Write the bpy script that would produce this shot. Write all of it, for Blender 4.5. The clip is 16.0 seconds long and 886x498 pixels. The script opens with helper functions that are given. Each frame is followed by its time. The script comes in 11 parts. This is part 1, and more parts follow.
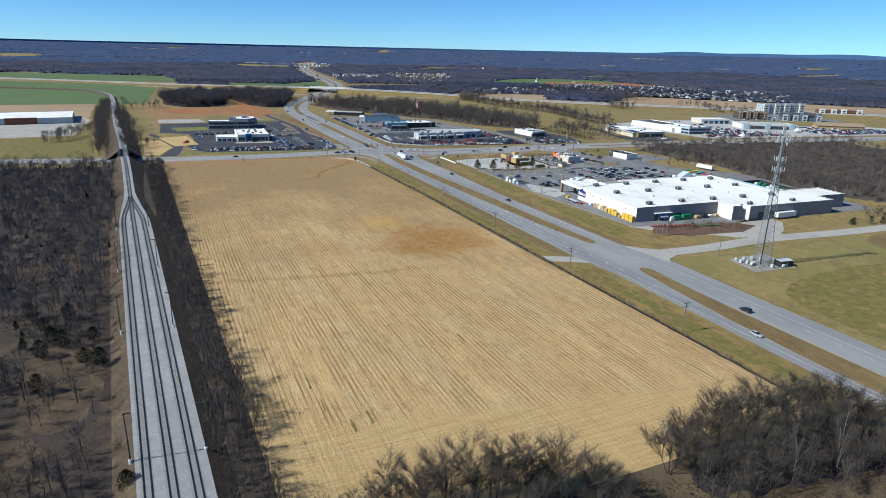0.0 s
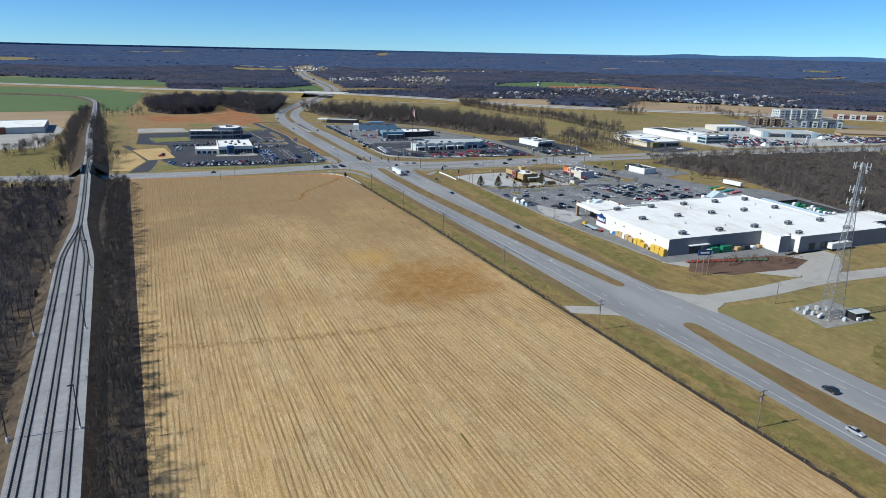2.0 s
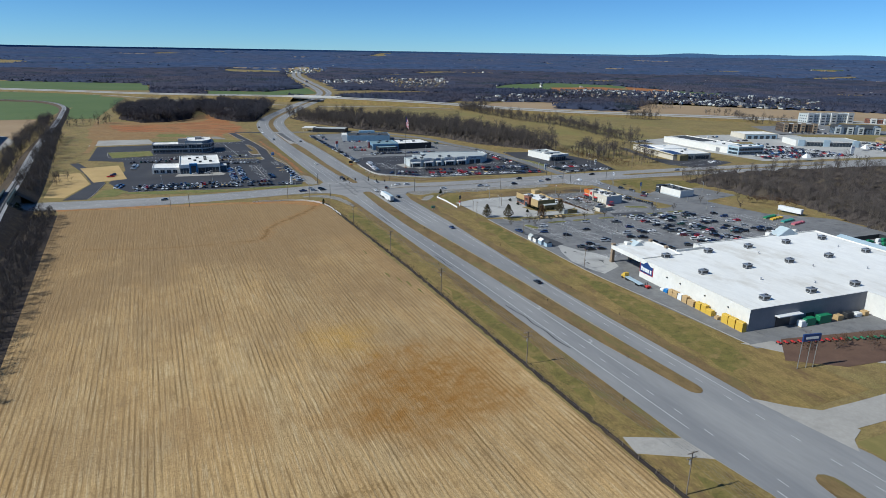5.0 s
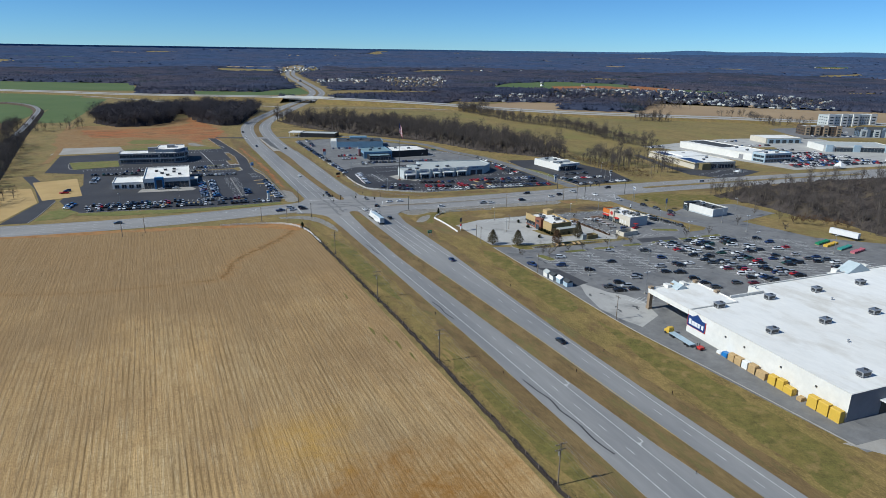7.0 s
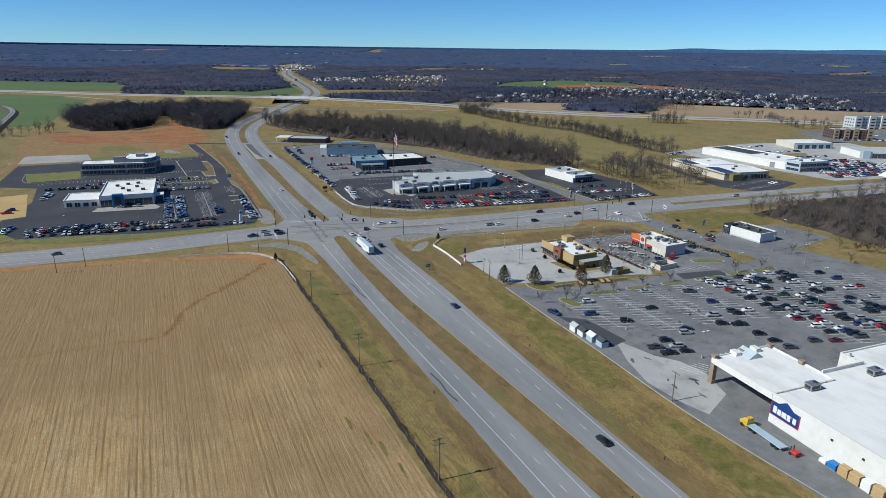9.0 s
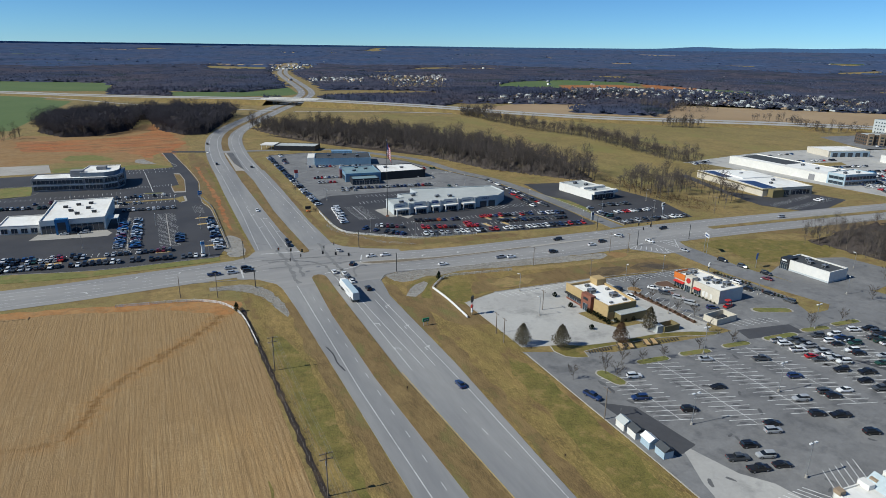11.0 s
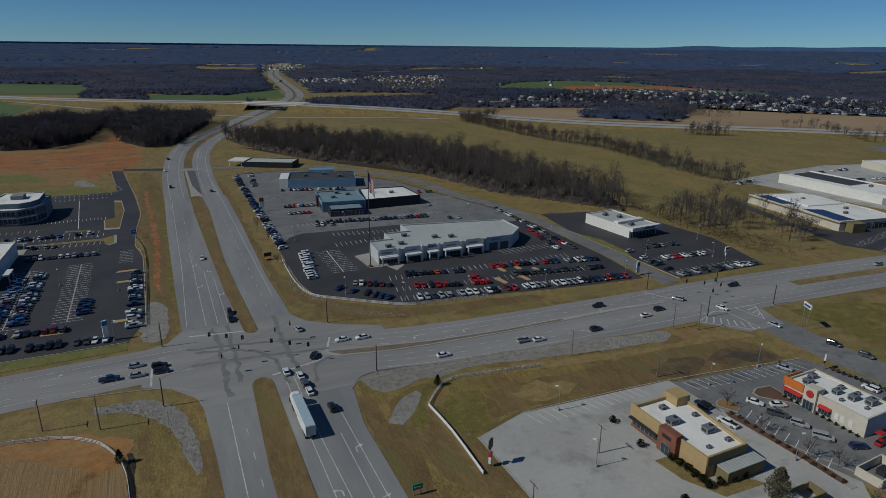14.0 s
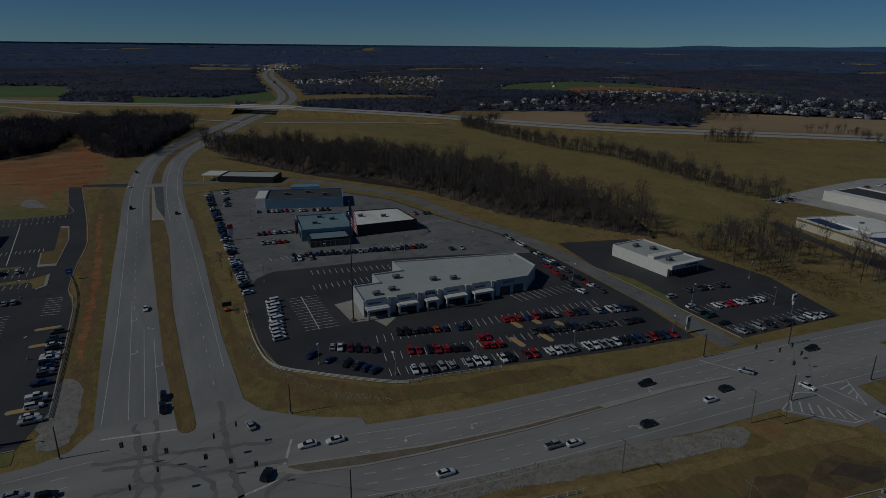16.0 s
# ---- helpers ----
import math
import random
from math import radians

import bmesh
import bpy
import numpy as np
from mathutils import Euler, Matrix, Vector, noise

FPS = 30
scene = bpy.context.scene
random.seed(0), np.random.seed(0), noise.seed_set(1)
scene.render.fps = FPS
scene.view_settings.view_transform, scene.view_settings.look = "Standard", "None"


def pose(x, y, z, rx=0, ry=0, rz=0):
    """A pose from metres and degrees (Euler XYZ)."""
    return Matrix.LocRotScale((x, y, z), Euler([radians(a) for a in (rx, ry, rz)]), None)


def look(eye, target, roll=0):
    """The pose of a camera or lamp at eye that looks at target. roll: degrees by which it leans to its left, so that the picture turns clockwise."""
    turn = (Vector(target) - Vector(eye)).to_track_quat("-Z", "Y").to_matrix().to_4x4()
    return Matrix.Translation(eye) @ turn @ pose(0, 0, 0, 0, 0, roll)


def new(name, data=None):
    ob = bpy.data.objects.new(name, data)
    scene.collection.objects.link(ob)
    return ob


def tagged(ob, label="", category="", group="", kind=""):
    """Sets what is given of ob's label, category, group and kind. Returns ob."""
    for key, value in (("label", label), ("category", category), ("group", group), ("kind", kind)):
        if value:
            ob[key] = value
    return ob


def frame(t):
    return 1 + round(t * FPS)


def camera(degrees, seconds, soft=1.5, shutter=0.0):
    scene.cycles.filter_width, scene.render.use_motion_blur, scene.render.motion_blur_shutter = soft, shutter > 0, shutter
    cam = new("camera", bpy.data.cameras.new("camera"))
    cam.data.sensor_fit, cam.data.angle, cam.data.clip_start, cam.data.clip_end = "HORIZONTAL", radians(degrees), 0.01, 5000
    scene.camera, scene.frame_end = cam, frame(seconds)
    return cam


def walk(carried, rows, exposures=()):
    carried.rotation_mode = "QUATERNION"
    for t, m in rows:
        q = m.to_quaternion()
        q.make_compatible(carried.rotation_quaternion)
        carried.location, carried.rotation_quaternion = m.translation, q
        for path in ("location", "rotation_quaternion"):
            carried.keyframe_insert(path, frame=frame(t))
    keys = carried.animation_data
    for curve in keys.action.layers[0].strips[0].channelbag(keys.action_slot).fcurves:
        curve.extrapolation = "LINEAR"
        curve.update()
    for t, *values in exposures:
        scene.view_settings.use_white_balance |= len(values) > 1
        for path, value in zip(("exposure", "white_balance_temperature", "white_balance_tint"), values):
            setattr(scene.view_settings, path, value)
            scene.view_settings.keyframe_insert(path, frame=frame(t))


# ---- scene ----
cam = camera(70.8, 16.0, soft=0.8)
METRES, EYE, TILT, LEAN, TURN = 466.99, 92.0, 0.0, 0.0, -24.7
ROWS = [
    (0.0, 0.0, 0.0, 0.0, 0.39, -17.64, -1.22),
    (0.5, -0.0003, 0.0282, 0.0006, 0.38, -17.58, -1.21),
    (1.0, -0.0, 0.0574, 0.0016, 0.44, -17.52, -1.22),
    (1.5, 0.0001, 0.0875, 0.0026, 0.37, -17.48, -1.15),
    (2.0, -0.0001, 0.1181, 0.0029, 0.35, -17.42, -1.12),
    (2.5, -0.0002, 0.1486, 0.0032, 0.31, -17.37, -1.09),
    (3.0, -0.0, 0.1794, 0.0034, 0.23, -17.34, -1.02),
    (3.5, 0.0002, 0.2107, 0.0038, 0.2, -17.34, -0.97),
    (4.0, 0.0003, 0.2416, 0.0042, 0.24, -17.34, -0.94),
    (6.5, 0.0, 0.3973, 0.006, 0.07, -17.53, -0.76),
    (7.0, -0.0002, 0.4292, 0.0063, 0.02, -17.57, -0.75),
    (7.5, -0.0003, 0.4609, 0.0063, 0.05, -17.62, -0.76),
    (8.0, -0.0003, 0.492, 0.0061, 0.05, -17.66, -0.74),
    (8.5, -0.0001, 0.5239, 0.0059, 0.05, -17.71, -0.71),
    (9.0, -0.0006, 0.5556, 0.0058, 0.02, -17.74, -0.68),
    (11.5, -0.0025, 0.7163, 0.0062, -0.02, -17.88, -0.66),
    (12.0, -0.0028, 0.7486, 0.0066, -0.07, -17.91, -0.63),
    (12.5, -0.0031, 0.7807, 0.0068, -0.12, -17.91, -0.58),
    (13.0, -0.0036, 0.8125, 0.0066, -0.19, -17.91, -0.59),
    (13.5, -0.004, 0.8438, 0.0064, -0.24, -17.91, -0.57),
    (14.0, -0.004, 0.8748, 0.0063, -0.27, -17.9, -0.56),
    (14.5, -0.004, 0.9062, 0.0064, -0.26, -17.89, -0.59),
    (15.0, -0.0043, 0.9376, 0.0068, -0.3, -17.9, -0.58),
    (15.5, -0.0049, 0.9689, 0.0069, -0.33, -17.91, -0.6),
    (16.0, -0.0046, 0.9999, 0.0068, -0.35, -17.91, -0.54),
]
# the film dims towards its end
FADE = [(t, stops, 5950 if t < 10 else 6250, 4) for t, stops in ((0.0, 0.10), (3.5, -0.11), (7.0, -0.22), (9.0, -0.2), (11.5, -0.2), (12.0, -0.3), (12.5, -0.54), (13.0, -0.76), (13.5, -1.0), (14.0, -1.25), (14.5, -1.5), (15.0, -1.8), (15.5, -2.13), (16.0, -2.47))]
walk(cam, [(t, pose(0, 0, EYE, TILT, LEAN, TURN) @ pose(METRES * x, METRES * y, METRES * z, 90 + pitch, roll, yaw)) for t, x, y, z, yaw, pitch, roll in ROWS],
     exposures=FADE)

# ---- light: clear early-spring daylight, sun from the west ----
SUN_FROM = Vector((-0.995, 0.10, 0.0)).normalized()
ELEV = radians(40)
world = bpy.data.worlds.new("sky")
scene.world = world
world.use_nodes = True
wn = world.node_tree
sky = wn.nodes.new("ShaderNodeTexSky")
sky.sky_type = "NISHITA"
sky.sun_disc = False
sky.sun_elevation = ELEV
sky.sun_rotation = math.atan2(SUN_FROM.x, SUN_FROM.y)
sky.altitude = 1500
sky.air_density, sky.dust_density, sky.ozone_density = 0.75, 0.0, 6.0
wn.nodes["Background"].inputs["Strength"].default_value = 0.09
tone = wn.nodes.new("ShaderNodeMix")
tone.data_type, tone.blend_type = "RGBA", "MULTIPLY"
tone.inputs["Factor"].default_value = 1.0
tone.inputs["B"].default_value = (0.79, 1.09, 1.28, 1)
wn.links.new(sky.outputs["Color"], tone.inputs["A"])
wn.links.new(tone.outputs["Result"], wn.nodes["Background"].inputs["Color"])
sun_data = bpy.data.lights.new("sun", "SUN")
sun_data.energy, sun_data.angle, sun_data.color = 5.7, radians(0.53), (1.0, 0.95, 0.87)
sun = new("sun", sun_data)
sun_dir = SUN_FROM * math.cos(ELEV) + Vector((0, 0, math.sin(ELEV)))
sun.matrix_world = look(sun_dir * 600, (0, 0, 0))

# ---- materials ----
def nodes_of(name):
    m = bpy.data.materials.new(name)
    m.use_nodes = True
    nt = m.node_tree
    return m, nt, nt.nodes["Principled BSDF"]


def noise_fac(nt, vec, scale, detail=4.0, rough=0.6, lo=0.35, hi=0.65):
    n = nt.nodes.new("ShaderNodeTexNoise")
    n.inputs["Scale"].default_value, n.inputs["Detail"].default_value, n.inputs["Roughness"].default_value = scale, detail, rough
    nt.links.new(vec, n.inputs["Vector"])
    r = nt.nodes.new("ShaderNodeMapRange")
    r.inputs["From Min"].default_value, r.inputs["From Max"].default_value = lo, hi
    nt.links.new(n.outputs["Fac"], r.inputs["Value"])
    return r.outputs["Result"], n.outputs["Fac"]


def mixed(nt, fac, a, b):
    m = nt.nodes.new("ShaderNodeMix")
    m.data_type = "RGBA"
    for sock, v in ((m.inputs["A"], a), (m.inputs["B"], b)):
        if isinstance(v, (tuple, list)):
            sock.default_value = (*v[:3], 1)
        else:
            nt.links.new(v, sock)
    if isinstance(fac, float):
        m.inputs["Factor"].default_value = fac
    else:
        nt.links.new(fac, m.inputs["Factor"])
    return m.outputs["Result"]


def math_node(nt, op, a, b=None, clamp=False):
    n = nt.nodes.new("ShaderNodeMath")
    n.operation, n.use_clamp = op, clamp
    for i, v in enumerate((a, b)):
        if v is None:
            continue
        if isinstance(v, (int, float)):
            n.inputs[i].default_value = v
        else:
            nt.links.new(v, n.inputs[i])
    return n.outputs[0]


def position(nt, scale=(1, 1, 1), turn=0.0):
    g = nt.nodes.new("ShaderNodeNewGeometry")
    if scale == (1, 1, 1) and not turn:
        return g.outputs["Position"]
    mp = nt.nodes.new("ShaderNodeMapping")
    mp.inputs["Scale"].default_value = scale
    mp.inputs["Rotation"].default_value = (0, 0, turn)
    nt.links.new(g.outputs["Position"], mp.inputs["Vector"])
    return mp.outputs["Vector"]


def surface(name, base, other=None, rough=0.85, big=0.05, fine=1.2, stain=None, bump=0.3, metal=0.0, bump_dist=0.1, stretch=(1, 1, 1), spec=0.3, grain=0.0):
    """A material with colour variation at two scales and fine relief, in world metres."""
    m, nt, bsdf = nodes_of(name)
    pos = position(nt, stretch)
    other = other or tuple(c * 0.8 for c in base)
    f_big, _ = noise_fac(nt, pos, big, 5, 0.6)
    f_fine, raw = noise_fac(nt, pos, fine, 4, 0.7, 0.3, 0.7)
    col = mixed(nt, f_big, base, other)
    if grain:
        f_mid, _ = noise_fac(nt, pos, fine * 0.3, 5, 0.7, 0.42, 0.66)
        col = mixed(nt, math_node(nt, "MULTIPLY", f_mid, grain), col, tuple(c * 0.42 for c in base))
        f_tip, _ = noise_fac(nt, pos, fine * 2.6, 3, 0.75, 0.45, 0.7)
        col = mixed(nt, math_node(nt, "MULTIPLY", f_tip, grain * 0.8), col, tuple(min(0.9, c * 1.5) for c in base))
    dark = mixed(nt, 0.5, col, tuple(c * 0.55 for c in base))
    col = mixed(nt, math_node(nt, "MULTIPLY", f_fine, 0.55), col, dark)
    if stain:
        f_st, _ = noise_fac(nt, pos, big * 2.7, 6, 0.65, 0.52, 0.68)
        col = mixed(nt, f_st, col, stain)
    nt.links.new(col, bsdf.inputs["Base Color"])
    bsdf.inputs["Roughness"].default_value, bsdf.inputs["Metallic"].default_value = rough, metal
    bsdf.inputs["Specular IOR Level"].default_value = spec
    if bump:
        b = nt.nodes.new("ShaderNodeBump")
        b.inputs["Strength"].default_value, b.inputs["Distance"].default_value = bump, bump_dist
        nt.links.new(raw, b.inputs["Height"])
        nt.links.new(b.outputs["Normal"], bsdf.inputs["Normal"])
    return m


def plain(name, base, rough=0.6, metal=0.0, var=0.12, scale=2.0, coat=0.0, spec=0.5):
    """A small thing's paint: nearly even, slightly uneven in tone."""
    m, nt, bsdf = nodes_of(name)
    f, _ = noise_fac(nt, position(nt), scale, 3, 0.6, 0.25, 0.75)
    nt.links.new(mixed(nt, f, base, tuple(c * (1 - var) for c in base)), bsdf.inputs["Base Color"])
    bsdf.inputs["Roughness"].default_value, bsdf.inputs["Metallic"].default_value = rough, metal
    bsdf.inputs["Coat Weight"].default_value = coat
    bsdf.inputs["Specular IOR Level"].default_value = spec
    return m


M = {}
M["grass"] = surface("dry_grass", (0.28, 0.198, 0.078), (0.16, 0.15, 0.047), big=0.035, fine=0.9, stain=(0.15, 0.10, 0.042), bump=0.8, bump_dist=0.3, grain=0.85)
M["grass_verge"] = surface("verge_grass", (0.262, 0.18, 0.064), (0.16, 0.138, 0.036), big=0.06, fine=0.8, stain=(0.15, 0.095, 0.042), bump=0.8, bump_dist=0.3, grain=0.9, stretch=(1, 0.45, 1))
M["grass_green"] = surface("lawn_patch", (0.15, 0.165, 0.045), (0.21, 0.18, 0.06), big=0.05, fine=0.8, stain=(0.24, 0.17, 0.07), bump=0.7, bump_dist=0.25, grain=0.6)
M["meadow"] = surface("meadow", (0.255, 0.186, 0.070), (0.162, 0.148, 0.048), big=0.008, fine=0.15, stain=(0.19, 0.168, 0.052), bump=0.5, stretch=(1, 0.6, 1), grain=0.65)
M["winter_wheat"] = surface("winter_wheat", (0.085, 0.13, 0.04), (0.11, 0.15, 0.05), big=0.008, fine=0.1, bump=0.2)
M["tan_field"] = surface("bare_field", (0.36, 0.26, 0.15), (0.29, 0.20, 0.11), big=0.006, fine=0.1, bump=0.2)
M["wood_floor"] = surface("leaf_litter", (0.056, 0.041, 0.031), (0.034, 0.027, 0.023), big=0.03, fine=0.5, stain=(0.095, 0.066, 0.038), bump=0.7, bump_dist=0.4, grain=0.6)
M["red_soil"] = surface("red_clay", (0.36, 0.125, 0.032), (0.31, 0.195, 0.08), big=0.04, fine=0.3, stain=(0.20, 0.055, 0.02), bump=0.5, bump_dist=0.3, grain=0.85, stretch=(0.6, 1.3, 1))
M["worn_verge"] = surface("worn_verge", (0.17, 0.112, 0.047), (0.23, 0.16, 0.066), big=0.05, fine=0.9, stain=(0.16, 0.14, 0.048), bump=0.8, bump_dist=0.25, grain=0.7, stretch=(1, 0.4, 1))
M["verge_green"] = surface("verge_green", (0.148, 0.132, 0.033), (0.20, 0.148, 0.044), big=0.08, fine=0.8, stain=(0.25, 0.175, 0.066), bump=0.8, bump_dist=0.3, grain=0.7)
M["clay_ground"] = surface("clay_ground", (0.33, 0.175, 0.072), (0.33, 0.085, 0.022), big=0.035, fine=0.3, stain=(0.125, 0.08, 0.036), bump=0.6, bump_dist=0.3, grain=0.8, stretch=(0.45, 1.3, 1))
M["verge_dry"] = surface("verge_dry", (0.27, 0.19, 0.075), (0.32, 0.225, 0.095), big=0.08, fine=0.9, stain=(0.17, 0.15, 0.05), bump=0.8, bump_dist=0.25, grain=0.7)
M["straw"] = surface("straw_mulch", (0.50, 0.35, 0.15), (0.42, 0.29, 0.12), big=0.06, fine=1.0, bump=0.4)
M["asphalt"] = surface("road_asphalt", (0.29, 0.285, 0.275), (0.205, 0.205, 0.207), big=0.08, fine=0.8, bump=0.15, stretch=(1, 0.15, 1), rough=0.8)
M["asphalt_street"] = surface("street_asphalt", (0.315, 0.305, 0.29), (0.225, 0.22, 0.216), big=0.07, fine=0.6, bump=0.15, stretch=(0.15, 1, 1), rough=0.8)
M["asphalt_lot"] = surface("lot_asphalt", (0.172, 0.171, 0.170), (0.232, 0.229, 0.224), big=0.045, fine=0.7, stain=(0.108, 0.108, 0.111), grain=0.3, bump=0.15, rough=0.8)
M["asphalt_new"] = surface("fresh_asphalt", (0.046, 0.046, 0.051), (0.066, 0.065, 0.068), big=0.04, fine=0.7, bump=0.15, rough=0.75)
M["asphalt_mid"] = surface("oiled_asphalt", (0.10, 0.10, 0.103), (0.15, 0.148, 0.147), big=0.06, fine=0.7, bump=0.15, rough=0.78, stain=(0.07, 0.07, 0.073), grain=0.4)
M["asphalt_worn"] = surface("tyre_darkened_asphalt", (0.165, 0.163, 0.16), (0.22, 0.217, 0.21), big=0.25, fine=0.9, bump=0.1, rough=0.78)
M["asphalt_patch"] = surface("sealed_asphalt", (0.06, 0.06, 0.064), (0.08, 0.08, 0.084), big=0.05, fine=0.7, bump=0.15, rough=0.75)
M["concrete"] = surface("concrete", (0.40, 0.375, 0.335), (0.33, 0.31, 0.275), big=0.05, fine=0.8, bump=0.15, stain=(0.29, 0.27, 0.24))
M["gravel"] = surface("pale_gravel", (0.33, 0.315, 0.285), (0.22, 0.205, 0.18), big=0.2, fine=2.2, bump=0.8, bump_dist=0.4, grain=0.7, stain=(0.20, 0.16, 0.11))
M["ballast"] = surface("track_ballast", (0.32, 0.315, 0.315), (0.24, 0.238, 0.24), big=0.08, fine=1.6, bump=0.8, bump_dist=0.12, grain=0.45)
M["mulch"] = surface("bark_mulch", (0.11, 0.065, 0.045), (0.15, 0.09, 0.06), big=0.1, fine=1.2, bump=0.5)
M["paint_white"] = plain("road_paint_white", (0.66, 0.66, 0.64), 0.7, var=0.5, scale=0.6)
M["paint_worn"] = plain("worn_lot_paint", (0.78, 0.78, 0.76), 0.75, var=0.4, scale=0.5)
M["paint_yellow"] = plain("road_paint_yellow", (0.60, 0.42, 0.10), 0.7, var=0.35, scale=0.6)
M["rail"] = plain("rail_steel", (0.055, 0.045, 0.04), 0.5, 0.6)
M["tie"] = plain("old_timber_tie", (0.24, 0.225, 0.21), 0.9, var=0.4)
M["roof_white"] = surface("white_roof_membrane", (0.83, 0.82, 0.78), (0.75, 0.73, 0.68), big=0.03, fine=0.25, bump=0.05, stain=(0.60, 0.57, 0.51), stretch=(1, 0.45, 1))
M["gable_metal"] = surface("gable_metal", (0.50, 0.57, 0.59), (0.43, 0.50, 0.52), big=0.2, fine=0.8, bump=0.05, rough=0.45)
M["wall_skyblue"] = surface("sky_blue_panel", (0.20, 0.33, 0.44), (0.17, 0.28, 0.38), big=0.1, fine=0.8, bump=0.05, rough=0.5)
M["roof_grey"] = surface("grey_roof_membrane", (0.46, 0.48, 0.46), (0.40, 0.42, 0.41), big=0.04, fine=0.3, bump=0.05)
M["roof_dark"] = surface("dark_roof_membrane", (0.05, 0.055, 0.06), (0.075, 0.08, 0.085), big=0.05, fine=0.3, bump=0.05)
M["roof_teal"] = surface("bluegrey_roof", (0.21, 0.30, 0.33), (0.17, 0.25, 0.28), big=0.05, fine=0.3, bump=0.05)
M["wall_white"] = surface("white_wall", (0.74, 0.72, 0.67), (0.68, 0.66, 0.60), big=0.08, fine=0.5, bump=0.06)
M["wall_grey"] = surface("grey_block_wall", (0.27, 0.27, 0.275), (0.23, 0.23, 0.235), big=0.08, fine=0.6, bump=0.1)
M["wall_lightgrey"] = surface("light_grey_panel", (0.50, 0.53, 0.53), (0.45, 0.48, 0.48), big=0.08, fine=0.6, bump=0.05)
M["wall_tan"] = surface("tan_stucco", (0.46, 0.33, 0.16), (0.41, 0.295, 0.14), big=0.1, fine=0.8, bump=0.1)
M["wall_olive"] = surface("olive_stucco", (0.22, 0.18, 0.085), (0.19, 0.155, 0.075), big=0.1, fine=0.8, bump=0.1)
M["wall_cream"] = surface("cream_wall", (0.60, 0.55, 0.45), (0.55, 0.50, 0.41), big=0.1, fine=0.8, bump=0.1)
M["wall_black"] = surface("black_panel", (0.022, 0.024, 0.028), (0.03, 0.032, 0.036), big=0.1, fine=0.8, bump=0.05, rough=0.5)
M["wall_blue"] = surface("blue_panel", (0.03, 0.16, 0.36), (0.026, 0.14, 0.31), big=0.1, fine=0.8, bump=0.05, rough=0.45)
M["wall_paleblue"] = surface("pale_blue_panel", (0.42, 0.52, 0.58), (0.36, 0.46, 0.52), big=0.1, fine=0.8, bump=0.05, rough=0.5)
M["brick"] = surface("brick_red", (0.24, 0.095, 0.06), (0.19, 0.075, 0.05), big=0.3, fine=2.0, bump=0.2)
M["brick_dark"] = surface("brick_dark", (0.12, 0.085, 0.06), (0.095, 0.068, 0.05), big=0.3, fine=2.0, bump=0.2)
M["brick_tan"] = surface("brick_tan", (0.33, 0.25, 0.17), (0.27, 0.20, 0.135), big=0.3, fine=2.0, bump=0.2)
M["tarp_blue"] = plain("blue_tarpaulin", (0.03, 0.06, 0.16), 0.5, var=0.4, scale=0.3)
M["wall_bluegrey"] = surface("bluegrey_siding", (0.13, 0.17, 0.22), (0.11, 0.145, 0.19), big=0.1, fine=0.8, bump=0.08)
M["glass"] = plain("dark_window_glass", (0.03, 0.05, 0.07), 0.08, var=0.3, spec=0.8)
M["car_glass"] = plain("car_glass", (0.012, 0.015, 0.018), 0.06, var=0.2, spec=0.8)
M["tyre"] = plain("tyre_rubber", (0.018, 0.018, 0.019), 0.85)
M["rim"] = plain("alloy_rim", (0.42, 0.42, 0.43), 0.35, 0.8)
M["lamp_red"] = plain("tail_lens", (0.28, 0.015, 0.012), 0.25)
M["lamp_clear"] = plain("head_lens", (0.55, 0.56, 0.58), 0.15)
M["metal"] = plain("galvanised_steel", (0.42, 0.43, 0.44), 0.45, 0.7)
M["metal_dark"] = plain("dark_steel", (0.06, 0.062, 0.066), 0.5, 0.5)
M["pole_wood"] = plain("weathered_pole_timber", (0.20, 0.165, 0.13), 0.9, var=0.3)
M["wire"] = plain("power_cable", (0.12, 0.12, 0.125), 0.6)
M["white_paint"] = plain("white_paint", (0.74, 0.74, 0.72), 0.55)
M["black_paint"] = plain("black_paint", (0.02, 0.02, 0.022), 0.5)
M["teal_wrap"] = plain("teal_wrap", (0.05, 0.26, 0.22), 0.6)
M["pink_wrap"] = plain("pink_wrap", (0.45, 0.13, 0.17), 0.6)
M["yellow_paint"] = plain("yellow_wrap", (0.62, 0.40, 0.05), 0.6)
M["orange_paint"] = plain("orange_paint", (0.62, 0.17, 0.03), 0.5)
M["red_paint"] = plain("red_paint", (0.45, 0.03, 0.025), 0.45)
M["blue_paint"] = plain("blue_sign_paint", (0.012, 0.045, 0.17), 0.45)
M["brightblue"] = plain("bright_blue_paint", (0.02, 0.17, 0.45), 0.4)
M["green_paint"] = plain("green_paint", (0.02, 0.20, 0.09), 0.5)
M["timber"] = plain("sawn_timber", (0.50, 0.34, 0.16), 0.85, var=0.3)
M["bark"] = plain("grey_bark", (0.17, 0.145, 0.12), 0.95, var=0.45, scale=1.2, spec=0.1)
M["bark_pale"] = plain("pale_sycamore_bark", (0.42, 0.39, 0.34), 0.9, var=0.4, scale=1.2, spec=0.1)
M["twig"] = plain("bare_twigs", (0.15, 0.128, 0.112), 0.95, var=0.5, scale=0.35, spec=0.05)
M["twig_dark"] = plain("bare_twigs_dark", (0.10, 0.088, 0.084), 0.95, var=0.5, scale=0.35, spec=0.05)
